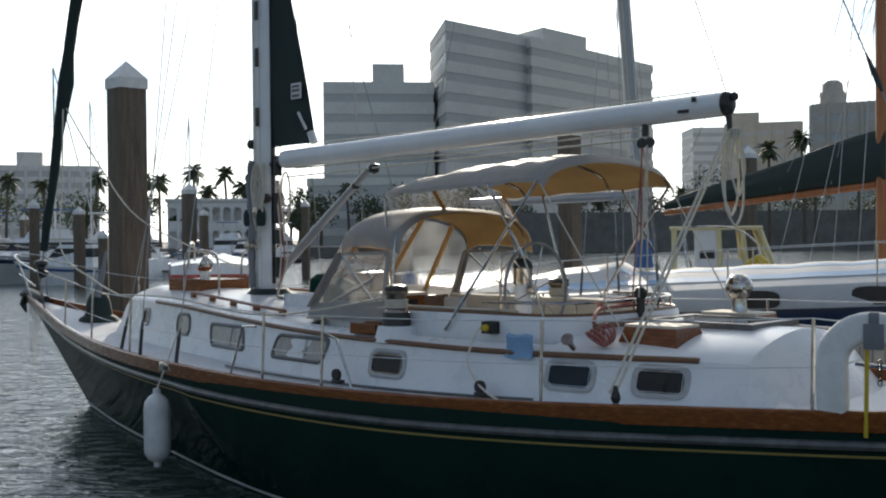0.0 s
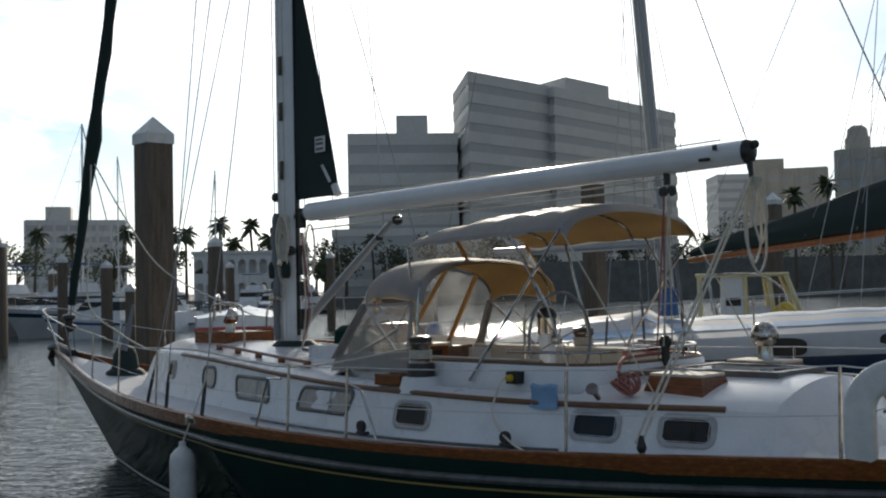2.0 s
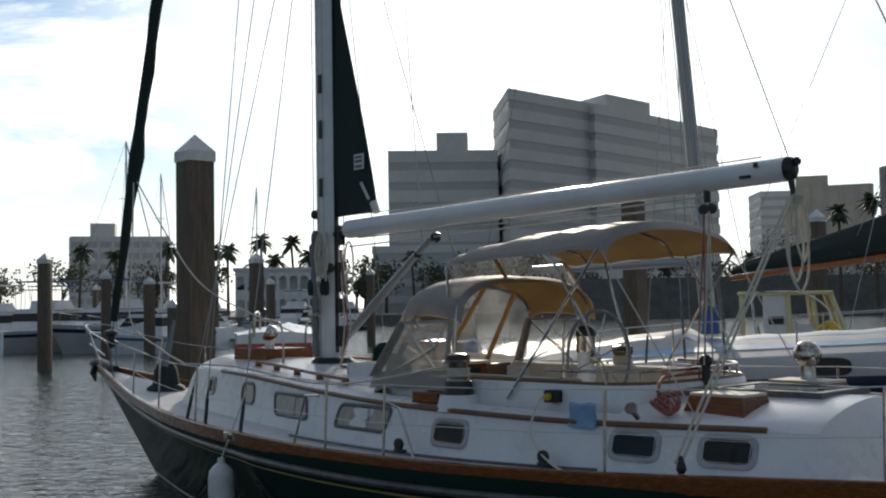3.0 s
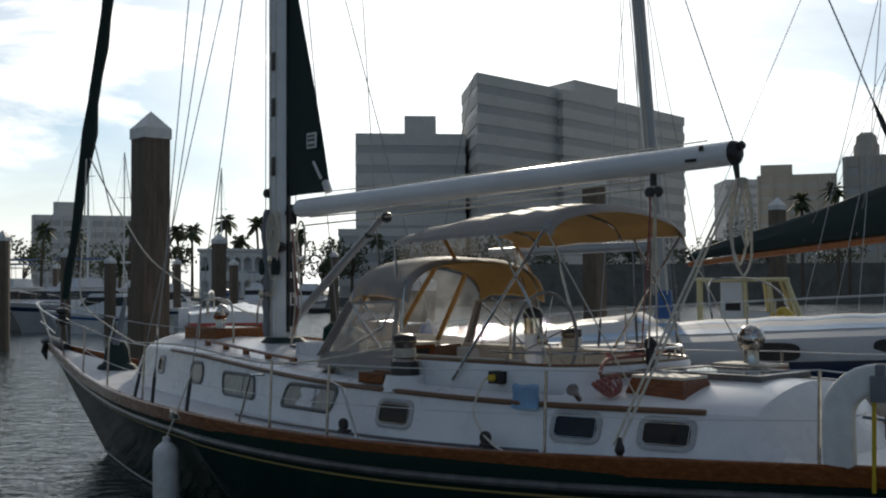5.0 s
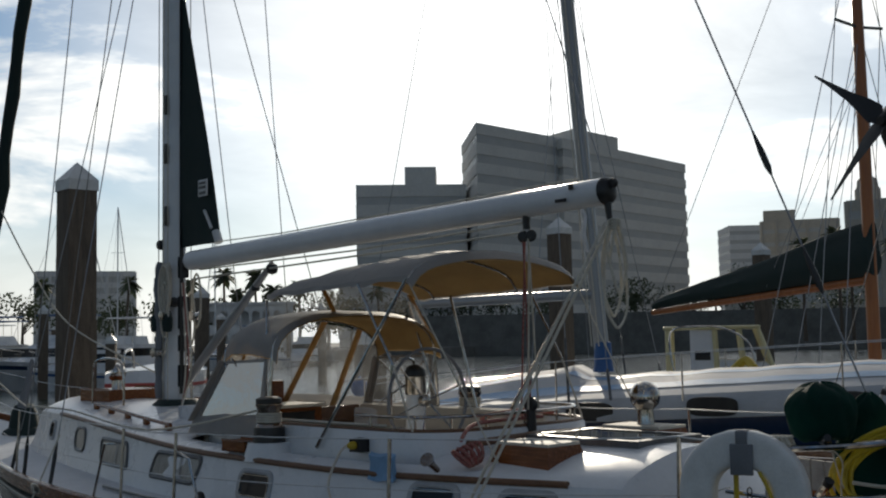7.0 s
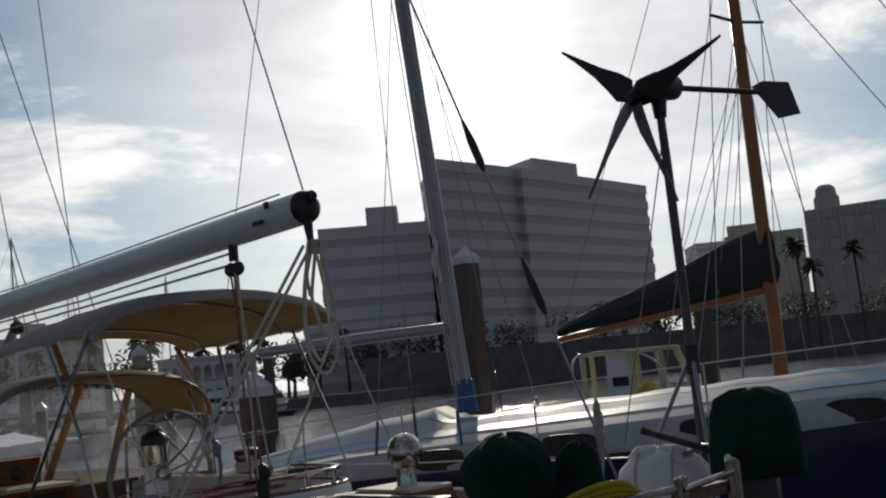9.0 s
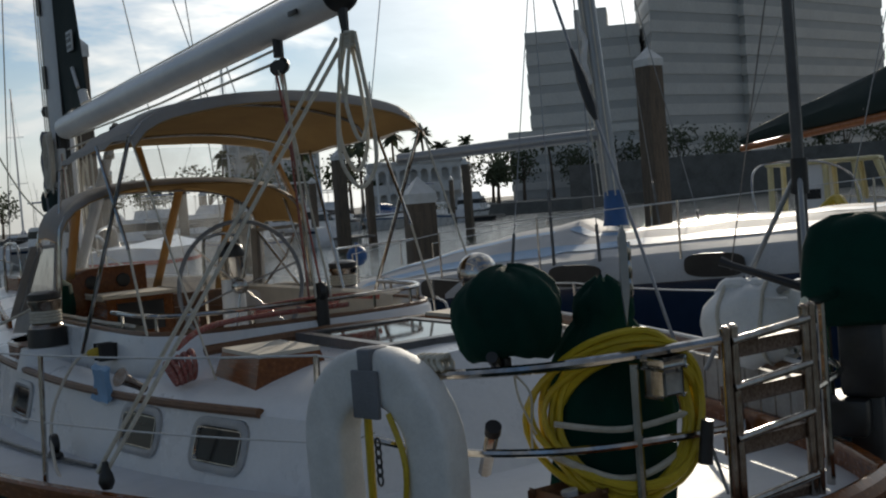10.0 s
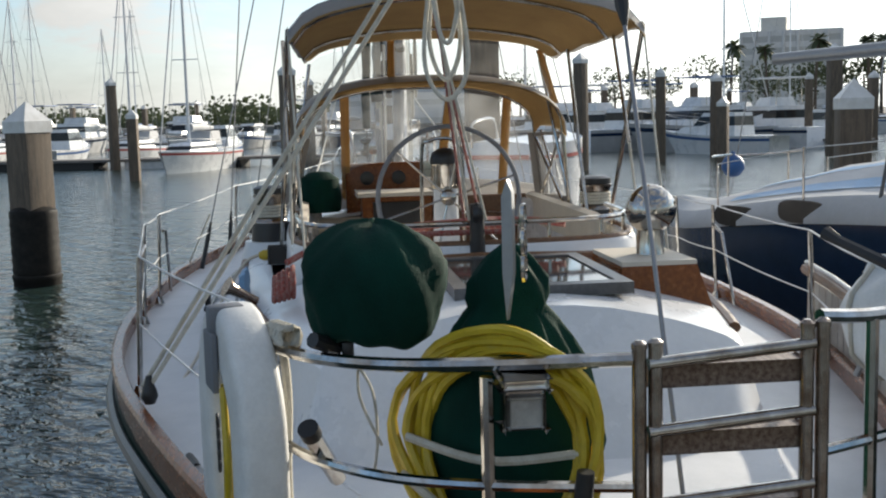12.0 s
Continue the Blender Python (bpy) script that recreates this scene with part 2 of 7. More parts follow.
HOSE = mat("yellow_cable_sheath", (0.62, 0.46, 0.03), 0.35, other=(0.48, 0.34, 0.02), coarse=8, fine=60, vary=0.2, bump=0.05)
FOAM_WHITE = mat("white_vinyl_cover", (0.80, 0.80, 0.78), 0.55, other=(0.66, 0.66, 0.64), coarse=6, fine=90, vary=0.12, bump=0.12)
FENDER_WHITE = mat("white_fender_vinyl", (0.70, 0.70, 0.70), 0.4, other=(0.52, 0.52, 0.51), coarse=5, vary=0.15, bump=0.05)
WEB_GREY = mat("grey_webbing", (0.22, 0.23, 0.25), 0.8, vary=0.2, fine=200, bump=0.3)
YELLOW = mat("yellow_plastic", (0.60, 0.42, 0.03), 0.5, vary=0.2)
RED = mat("red_plastic", (0.45, 0.06, 0.05), 0.5, vary=0.25)
BLUE = mat("blue_paint", (0.03, 0.11, 0.30), 0.5, vary=0.25)
BLUE_PALE = mat("pale_blue_plastic", (0.22, 0.40, 0.62), 0.5, vary=0.2)
PANE = mat("dark_window_pane", (0.02, 0.022, 0.024), 0.06, other=(0.035, 0.036, 0.036), coarse=2, vary=0.2, bump=0, spec=0.22)
CURTAIN_PANE = mat("curtained_window_pane", (0.42, 0.40, 0.36), 0.12, other=(0.26, 0.25, 0.23), coarse=9, vary=0.25, bump=0, stretch=(6, 1, 1))
PORT_FRAME = mat("grey_port_frame", (0.42, 0.43, 0.44), 0.35, 0.15, other=(0.32, 0.32, 0.33), coarse=10, vary=0.15)
CLEAR = vinyl("clear_vinyl_window")
WOOD_PILE = mat("weathered_timber", (0.19, 0.145, 0.105), 0.85, other=(0.085, 0.066, 0.05), coarse=3, fine=24, vary=0.45, bump=0.6, stretch=(6, 6, 0.6))
PILE_CAP = mat("white_pile_cap", (0.78, 0.78, 0.77), 0.5, other=(0.60, 0.59, 0.56), coarse=4, vary=0.15)
TAR = mat("black_pile_sleeve", (0.012, 0.011, 0.010), 0.6, other=(0.028, 0.024, 0.02), coarse=8, vary=0.3, bump=0.4, spec=0.2)
# concrete of the far blocks, lifted in colour to stand in for haze
CONCRETE = mat("pale_concrete", (0.74, 0.72, 0.67), 0.85, other=(0.66, 0.64, 0.60), coarse=0.15, fine=2.0, vary=0.18, bump=0.1)
CONCRETE_B = mat("buff_concrete", (0.56, 0.51, 0.43), 0.85, other=(0.47, 0.43, 0.36), coarse=0.12, fine=1.5, vary=0.2, bump=0.1)
# far glass made nearly as pale as the walls: haze put into the colour
GLASS_FAR = mat("haze_paled_office_glass", (0.52, 0.52, 0.50), 0.5, other=(0.58, 0.57, 0.54), coarse=0.3, vary=0.4, bump=0)
WHITE_WALL = mat("white_stucco", (0.72, 0.71, 0.69), 0.8, coarse=0.6, fine=6, vary=0.12, bump=0.1)
SEAWALL = mat("grey_seawall", (0.20, 0.195, 0.18), 0.9, other=(0.12, 0.118, 0.105), coarse=0.5, fine=6, vary=0.35, bump=0.3)
DOCK = mat("dock_decking", (0.24, 0.22, 0.20), 0.8, other=(0.14, 0.13, 0.12), coarse=2, fine=30, vary=0.3, bump=0.3)
FLOAT = mat("dock_float", (0.03, 0.03, 0.03), 0.7, vary=0.3)
LEAF = mat("tree_foliage", (0.11, 0.135, 0.070), 0.7, other=(0.07, 0.092, 0.045), coarse=0.4, fine=5, vary=0.4, bump=0, light_through=0.3, per_object=0.3)
BARK = mat("palm_bark", (0.16, 0.12, 0.085), 0.9, other=(0.08, 0.06, 0.045), coarse=3, fine=20, vary=0.4, bump=0.5)
VARNISH_MAST = mat("varnished_spruce_spar", (0.42, 0.15, 0.045), 0.3, other=(0.30, 0.09, 0.025), coarse=3, vary=0.25, bump=0.05, stretch=(8, 8, 0.5))
NAVY = mat("navy_topsides", (0.018, 0.038, 0.085), 0.2, vary=0.2, bump=0.02)
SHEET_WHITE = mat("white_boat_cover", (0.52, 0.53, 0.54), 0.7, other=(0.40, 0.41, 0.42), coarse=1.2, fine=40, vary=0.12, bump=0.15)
YEL_TRIM = mat("pale_yellow_trim", (0.75, 0.66, 0.36), 0.4, vary=0.12)
GREY_PANEL = mat("grey_weathered_panel", (0.40, 0.385, 0.36), 0.7, other=(0.27, 0.25, 0.23), coarse=5, fine=60, vary=0.25, bump=0.2)

# water: small wind ripples over a slow chop
WATER = bpy.data.materials.new("harbour_water")
WATER.use_nodes = True
nt = WATER.node_tree
wb = nt.nodes["Principled BSDF"]
wb.inputs["Base Color"].default_value = (0.026, 0.044, 0.038, 1)
wb.inputs["Roughness"].default_value = 0.06
wb.inputs["IOR"].default_value = 1.33
wtc = nt.nodes.new("ShaderNodeTexCoord")
prev = None
for scale, dist, strength, sq in ((0.7, 0.12, 0.7, (1.0, 1.7, 1.0)), (2.2, 0.09, 0.9, (1.0, 1.9, 1.0)), (8.0, 0.016, 0.7, (1.0, 1.4, 1.0))):
    wm = nt.nodes.new("ShaderNodeMapping")
    wm.inputs["Scale"].default_value = sq
    wm.inputs["Rotation"].default_value = (0, 0, 0.5)
    wn = nt.nodes.new("ShaderNodeTexNoise")
    wn.inputs["Scale"].default_value, wn.inputs["Detail"].default_value, wn.inputs["Distortion"].default_value = scale, 3, 0.4
    wbp = nt.nodes.new("ShaderNodeBump")
    wbp.inputs["Strength"].default_value, wbp.inputs["Distance"].default_value = strength, dist
    nt.links.new(wtc.outputs["Object"], wm.inputs["Vector"])
    nt.links.new(wm.outputs["Vector"], wn.inputs["Vector"])
    nt.links.new(wn.outputs["Fac"], wbp.inputs["Height"])
    if prev:
        nt.links.new(prev.outputs["Normal"], wbp.inputs["Normal"])
    prev = wbp
nt.links.new(prev.outputs["Normal"], wb.inputs["Normal"])


# ---------------------------------------------------------------- shaping tools
def grid(bm, rows, close=False, skip=None):
    """Faces between rows of points; close joins each row's ends."""
    vs = [[bm.verts.new(p) for p in row] for row in rows]
    n = len(rows[0])
    for i in range(len(vs) - 1):
        for j in range(n if close else n - 1):
            k = (j + 1) % n
            if skip and skip(i, j):
                continue
            bm.faces.new((vs[i][j], vs[i][k], vs[i + 1][k], vs[i + 1][j]))
    return vs


def tube(bm, pts, r, n=8, closed=False, caps=True, flat=1.0):
    """A round bar along points; r is one radius or one for each point."""
    pts = [Vector(p) for p in pts]
    radii = [r] * len(pts) if not isinstance(r, (list, tuple)) else r
    rows, side = [], None
    for i, p in enumerate(pts):
        a = pts[i - 1] if i or closed else p
        b = pts[(i + 1) % len(pts)] if i < len(pts) - 1 or closed else p
        d = (b - a).normalized()
        if side is None:
            side = d.orthogonal().normalized()
            if abs(d.z) < 0.9:
                side = d.cross(Vector((0, 0, 1))).normalized()
        side = (side - d * side.dot(d)).normalized()
        up = d.cross(side)
        rows.append([p + radii[i] * (math.cos(q) * side + flat * math.sin(q) * up) for q in [2 * math.pi * k / n for k in range(n)]])
    if closed:
        rows.append(rows[0])
    vs = grid(bm, rows, close=True)
    if caps and not closed:
        bm.faces.new(vs[0][::-1])
        bm.faces.new(vs[-1])
    return vs


def curve(pts, n=8):
    """Points on a smooth line through pts."""
    pts = [Vector(p) for p in pts]
    out = []
    for i in range(len(pts) - 1):
        p0, p1, p2, p3 = pts[max(i - 1, 0)], pts[i], pts[i + 1], pts[min(i + 2, len(pts) - 1)]
        for k in range(n):
            t = k / n
            out.append(0.5 * ((2 * p1) + (p2 - p0) * t + (2 * p0 - 5 * p1 + 4 * p2 - p3) * t * t + (3 * p1 - p0 - 3 * p2 + p3) * t ** 3))
    return out + [pts[-1]]


def sag(a, b, drop, n=12):
    a, b = Vector(a), Vector(b)
    return [a.lerp(b, k / n) - Vector((0, 0, drop * 4 * (k / n) * (1 - k / n))) for k in range(n + 1)]


def box(bm, lo, hi, bevel=0.0, m=None):
    lo, hi = Vector(lo), Vector(hi)
    made = bmesh.ops.create_cube(bm, size=1.0)["verts"]
    for v in made:
        v.co = Vector((lo[i] + (v.co[i] + 0.5) * (hi[i] - lo[i]) for i in range(3)))
    if bevel:
        es = list({e for v in made for e in v.link_edges})
        res = bmesh.ops.bevel(bm, geom=es, offset=bevel, segments=2, affect="EDGES", profile=0.5)
        made = list({v for f in res["faces"] for v in f.verts} | {v for v in made if v.is_valid})
    if m:
        bmesh.ops.transform(bm, matrix=m, verts=[v for v in made if v.is_valid])
    return made


def lathe(bm, profile, n=20, m=None):
    """A turned body; profile is (radius, height) from below upwards."""
    m = m or Matrix()
    rows = [[m @ Vector((r * math.cos(a), r * math.sin(a), z)) for a in [2 * math.pi * k / n for k in range(n)]] for r, z in profile]
    vs = grid(bm, rows, close=True)
    if profile[0][0] > 1e-4:
        bm.faces.new(vs[0][::-1])
    if profile[-1][0] > 1e-4:
        bm.faces.new(vs[-1])
    return vs


def prism(bm, outline, depth):
    """A flat outline (points in space) thickened along depth."""
    depth = Vector(depth)
    a = [bm.verts.new(Vector(p)) for p in outline]
    b = [bm.verts.new(Vector(p) + depth) for p in outline]
    bm.faces.new(a)
    bm.faces.new(b[::-1])
    for i in range(len(a)):
        k = (i + 1) % len(a)
        bm.faces.new((a[i], b[i], b[k], a[k]))


def finish(name, bm, material, smooth=40):
    bmesh.ops.remove_doubles(bm, verts=bm.verts, dist=1e-5)
    bmesh.ops.recalc_face_normals(bm, faces=bm.faces)
    me = bpy.data.meshes.new(name)
    bm.to_mesh(me)
    bm.free()
    me.materials.append(material)
    if smooth:
        me.shade_smooth()
        me.set_sharp_from_angle(angle=radians(smooth))
    return me


def part(name, bm, material, parent, label="", smooth=40):
    ob = new(name, finish(name, bm, material, smooth))
    ob.parent = parent
    return tagged(ob, label)


def thing(name, m, label, category, group="", kind=""):
    ob = new(name)
    ob.empty_display_size = 0.2
    ob.matrix_basis = m
    return tagged(ob, label, category, group, kind)


def solo(name, bm, material, m, label, category, group="", kind="", smooth=40):
    ob = new(name, finish(name, bm, material, smooth))
    ob.matrix_basis = m
    return tagged(ob, label, category, group, kind)


def bar(name, pts, r, material, parent, label="", n=8, closed=False):
    bm = bmesh.new()
    tube(bm, pts, r, n, closed)
    return part(name, bm, material, parent, label)


# ---------------------------------------------------------------- water
bm = bmesh.new()
grid(bm, [[(x, y, 0) for x in (-3000, -400, -60, 60, 400, 3000)] for y in (-3000, -400, -60, 60, 400, 3500)])
solo("water", bm, WATER, Matrix(), "dark green harbour water with wind ripples", "water", kind="structure")

# ---------------------------------------------------------------- the green sailing yacht
# her own axes: x ahead, y to port, z up from the water; BOAT brings them into the world
BOAT = pose(0.744, 10.032, 0, 0, 0, 135)


def P(u, v, z):
    """ahead, to starboard, up"""
    return Vector((u, -v, z))


def spline(table):
    us = [a for a, _ in table]
    vs = [b for _, b in table]

    def f(u):
        if u <= us[0]:
            return vs[0]
        if u >= us[-1]:
            return vs[-1]
        i = max(k for k in range(len(us) - 1) if us[k] <= u)
        t = (u - us[i]) / (us[i + 1] - us[i])
        d = [(vs[min(k + 1, len(us) - 1)] - vs[max(k - 1, 0)]) / (us[min(k + 1, len(us) - 1)] - us[max(k - 1, 0)]) for k in (i, i + 1)]
        w = us[i + 1] - us[i]
        return (2 * t ** 3 - 3 * t * t + 1) * vs[i] + (t ** 3 - 2 * t * t + t) * w * d[0] + (3 * t * t - 2 * t ** 3) * vs[i + 1] + (t ** 3 - t * t) * w * d[1]

    return f


RAIL_W = spline([(-4.45, 0.62), (-4.0, 0.92), (-3.4, 1.18), (-2.6, 1.45), (-1.6, 1.74), (-0.5, 1.95), (0.6, 2.05), (1.6, 2.06), (2.6, 2.0), (3.6, 1.87), (4.6, 1.67), (5.6, 1.42), (6.6, 1.12), (7.6, 0.82), (8.6, 0.54), (9.6, 0.27), (10.45, 0.05)])
RAIL_Z = spline([(-4.45, 1.32), (-3.2, 1.285), (-1.6, 1.23), (0, 1.19), (1.5, 1.185), (3.0, 1.20), (4.6, 1.21), (6.2, 1.23), (7.8, 1.28), (9.2, 1.42), (10.45, 1.58)])
WL_W = spline([(-4.0, 0.12), (-3.2, 0.55), (-2.0, 1.12), (-0.5, 1.58), (1.0, 1.68), (2.5, 1.52), (4.0, 1.2), (5.5, 0.86), (6.6, 0.58), (7.6, 0.28), (8.45, 0.02)])
STATIONS = [-4.45 + 14.9 * k / 60 for k in range(61)]


def hull_point(u, side, depth):
    """A point of the topsides: depth 0 at the rail, 1 at the water."""
    s = (u + 4.45) / 14.9
    uw = -4.0 + 12.45 * s
    f = depth ** 1.25 if u > 3 else depth ** 1.6
    w = RAIL_W(u) * (1 - f) + WL_W(uw) * f
    if u < 3:
        w += 0.05 * math.sin(math.pi * min(depth, 1))
    return P(u * (1 - depth) + uw * depth, side * w, RAIL_Z(u) * (1 - depth))


def band(bm, d0, d1, steps, off=0.0):
    """A strip of the topsides between two heights below the rail (metres), both sides, standing proud by off."""
    for side in (-1, 1):
        rows = []
        for u in STATIONS:
            zr = RAIL_Z(u)
            row = []
            for k in range(steps + 1):
                drop = d0 + (d1 - d0) * k / steps
                p = hull_point(u, side, drop / zr)
                row.append(p + Vector((0, -side * off, 0)))
            rows.append(row)
        grid(bm, rows)


yacht = thing("sailing_yacht", BOAT, "dark green centre-cockpit sailing yacht with white decks and teak rails", "sailboat")

bm = bmesh.new()
for side in (-1, 1):
    rows = []
    for u in STATIONS:
        row = [hull_point(u, side, k / 12) for k in range(1, 13)]
        low = hull_point(u, side, 1.0)
        row += [Vector((low.x, low.y * 0.9, -0.25)), Vector((low.x, low.y * 0.5, -0.6)), Vector((low.x, 0, -0.8))]
        row.insert(0, hull_point(u, side, 0.04))
        rows.append(row)
    grid(bm, rows)
# transom
tr_p = [hull_point(-4.45, -1, k / 8) for k in range(9)]
tr_s = [hull_point(-4.45, 1, k / 8) for k in range(9)]
grid(bm, [tr_p, [a.lerp(b, 0.5) - Vector((0.12, 0, 0)) for a, b in zip(tr_p, tr_s)], tr_s])
hull = part("hull", bm, HULL_GREEN, yacht, "glossy dark green topsides", smooth=60)

bm = bmesh.new()
for side in (-1, 1):
    grid(bm, [[hull_point(u, side, d) + Vector((0, -side * 0.004, 0)) for d in (0.955, 0.97, 0.985)] for u in STATIONS])
part("boot_stripe", bm, FENDER_WHITE, yacht, "white waterline stripe")
bm = bmesh.new()
band(bm, 0.275, 0.292, 1, 0.004)
part("cove_line", bm, GOLD, yacht, "thin gold cove line")
bm = bmesh.new()
for side in (-1, 1):
    pts = [hull_point(u, side, 0.21 / RAIL_Z(u)) + Vector((0, -side * 0.012, 0)) for u in STATIONS]
    tube(bm, pts, 0.032, 8)
part("rub_strake", bm, RUB, yacht, "grey metal-capped rub strake")
# teak bulwark with its cap
for side in (-1, 1):
    bm = bmesh.new()
    rows = []
    for u in STATIONS:
        w, z = RAIL_W(u), RAIL_Z(u)
        rows.append([P(u, side * (w - a), z + b) for a, b in ((0.0, -0.12), (-0.012, -0.02), (-0.012, 0.0), (0.0, 0.012), (0.046, 0.012), (0.055, 0.0), (0.055, -0.02), (0.045, -0.14))])
    vs = grid(bm, rows, close=True)
    bm.faces.new(vs[0]), bm.faces.new(vs[-1][::-1])
    part("bulwark", bm, TEAK, yacht, "varnished teak bulwark rail")
bm = bmesh.new()
pts = [P(-4.45, RAIL_W(-4.45) * s, RAIL_Z(-4.45) - 0.04) - Vector((0.12 * (1 - s * s), 0, 0)) for s in [k / 6 - 1 for k in range(13)]]
tube(bm, pts, 0.05, 8)
part("taffrail", bm, TEAK, yacht)


# deck and coachroof
def deck_z(u, v):
    w = max(RAIL_W(u), 0.1)
    return RAIL_Z(u) - 0.085 + 0.05 * (1 - min(1.0, (v / w) ** 2))


bm = bmesh.new()
grid(bm, [[P(u, s * (RAIL_W(u) - 0.05), deck_z(u, s * RAIL_W(u))) for s in (-1, -0.75, -0.5, -0.25, 0, 0.25, 0.5, 0.75, 1)] for u in STATIONS])
part("deck", bm, NONSKID, yacht, "white non-skid deck")

HOUSE_W = spline([(-3.35, 0.72), (-3.0, 0.84), (-2.3, 1.04), (-1.6, 1.19), (-0.6, 1.32), (0.5, 1.38), (1.6, 1.37), (2.6, 1.29), (3.6, 1.15), (4.6, 0.98), (5.4, 0.83), (6.2, 0.67), (6.85, 0.53)])
HOUSE_Z = spline([(-3.35, 1.56), (-2.4, 1.56), (-1.7, 1.55), (-0.7, 1.54), (0.3, 1.55), (1.5, 1.57), (2.7, 1.62), (4.0, 1.68), (4.9, 1.71), (6.0, 1.72), (6.85, 1.70)])


def roof_z(u, v):
    w = HOUSE_W(u) - 0.18
    crown = 0.15 if u < -0.9 else 0.11
    return HOUSE_Z(u) + crown * (1 - min(1.0, (v / w) ** 2))


us = [-3.35, -3.25, -3.1, -2.95, -2.76, -2.74, -2.60] + [-2.35 + 0.25 * k for k in range(5)] + [-1.15, -0.8, -0.4, 0.0, 0.4, 0.8, 1.2, 1.6, 1.85] + [2.1 + 0.3 * k for k in range(13)] + [6.0, 6.3, 6.45, 6.6, 6.75, 6.85]
cross = [-1, -0.92, -0.8, -0.62, -0.4, -0.2, 0, 0.2, 0.4, 0.62, 0.8, 0.92, 1]
rows = []
for u in us:
    w, z = HOUSE_W(u), HOUSE_Z(u)
    base = RAIL_Z(u) - 0.09
    drop = 0.0
    if u < -2.74:
        drop = (-2.74 - u) / 0.48 * 0.50
    if u > 6.3:
        drop = ((u - 6.3) / 0.55) ** 1.3 * 0.42
    top = lambda s: max(base, roof_z(u, s * (w - 0.18)) - drop)
    side_top = max(base, z - 0.05 - drop)
    row = [P(u, -w, base), P(u, -w + 0.02, base + 0.04), P(u, -w + 0.11, side_top)]
    row += [P(u, s * (w - 0.18), top(s)) for s in cross]
    row += [P(u, w - 0.11, side_top), P(u, w - 0.02, base + 0.04), P(u, w, base)]
    rows.append(row)
well = lambda i, j: -1.16 < us[i] and us[i + 1] < 1.9 and 4 <= j <= 13
bm = bmesh.new()
grid(bm, rows, skip=well)
for end in (rows[0], rows[-1]):
    bm.faces.new([bm.verts.new(p) for p in end])
part("coachroof", bm, GELCOAT, yacht, "white glassfibre coachroof and aft cabin", smooth=29)

# cockpit: coaming, seats, sole
COAM = [(1.95, 0.80), (1.6, 0.90), (0.6, 0.95), (-0.5, 0.94), (-0.95, 0.88), (-1.15, 0.70), (-1.22, 0.40), (-1.24, 0.0)]
ring = curve([P(a, -b, 0) for a, b in COAM] + [P(a, b, 0) for a, b in COAM[-2::-1]], 5)
bm = bmesh.new()
rows = []
for i, p in enumerate(ring):
    a, b = ring[max(i - 1, 0)], ring[min(i + 1, len(ring) - 1)]
    d = (b - a).normalized()
    out = Vector((d.y, -d.x, 0))
    if out.dot(p - Vector((0.4, 0, 0))) < 0:
        out = -out
    z = 1.77
    rows.append([p + out * 0.05 + Vector((0, 0, 1.5)), p + out * 0.03 + Vector((0, 0, z - 0.02)), p + out * 0.015 + Vector((0, 0, z)), p - out * 0.03 + Vector((0, 0, z)), p - out * 0.045 + Vector((0, 0, z - 0.02)), p - out * 0.05 + Vector((0, 0, 0.9))])
grid(bm, rows)
coaming = part("coaming", bm, GELCOAT, yacht, "white cockpit coaming")
bar("coaming_cap", [p + Vector((0, 0, 1.775)) for p in ring[8:-8]], 0.018, TEAK_DULL, coaming, "teak coaming cap")
bar("coaming_rail", [p * 0.97 + Vector((0, 0, 1.875)) for p in ring[14:-14]], 0.014, STEEL, coaming, "stainless rail round the cockpit")
for i in range(15, len(ring) - 14, 5):
    bar("rail_stud", [ring[i] * 0.97 + Vector((0, 0, 1.77)), ring[i] * 0.97 + Vector((0, 0, 1.875))], 0.010, STEEL, coaming)
bm = bmesh.new()
box(bm, P(-1.15, 0.90, 0.85), P(1.9, -0.90, 0.9))
part("cockpit_sole", bm, GELCOAT, yacht)
for s in (-1, 1):
    bm = bmesh.new()
    box(bm, (-1.1, min(s * 0.38, s * 0.86), 0.9), (1.85, max(s * 0.38, s * 0.86), 1.42), 0.02)
    part("cockpit_seat", bm, CREAM, yacht, "cream cockpit seat cushion")
bm = bmesh.new()
box(bm, P(1.86, 0.05, 0.9), P(1.94, -0.90, 1.66), 0.015)
bulk = part("companionway_bulkhead", bm, CREAM, yacht, "cream bulkhead beside the companionway")
bm = bmesh.new()
box(bm, P(2.04, 0.06, 1.66), P(2.14, -0.56, 2.07), 0.015)
panel = part("instrument_panel", bm, TEAK, bulk, "varnished teak instrument panel")
for y in (0.17, 0.42):
    bm = bmesh.new()
    lathe(bm, [(0.055, 0), (0.055, 0.02), (0.042, 0.025)], 14, pose(2.04, y - 0.03, 1.95, 0, -90, 0))
    part("instrument", bm, BLACK, bulk, "round black instrument dial")
for s in (-1, 1):
    bm = bmesh.new()
    rows = []
    for u in [1.86 - 2.5 * k / 10 for k in range(11)]:
        w = 0.885 if u > -0.3 else 0.86
        rows.append([P(u, s * (w - 0.0), 1.60), P(u, s * (w - 0.03), 1.60), P(u, s * (w - 0.03), 1.80), P(u, s * (w + 0.02), 1.815), P(u, s * (w + 0.03), 1.80)])
    grid(bm, rows)
    part("coaming_board", bm, CREAM, coaming, "cream coaming liner", smooth=0)
bm = bmesh.new()
box(bm, P(1.87, 0.86, 0.9), P(1.93, 0.05, 1.80), 0.015)
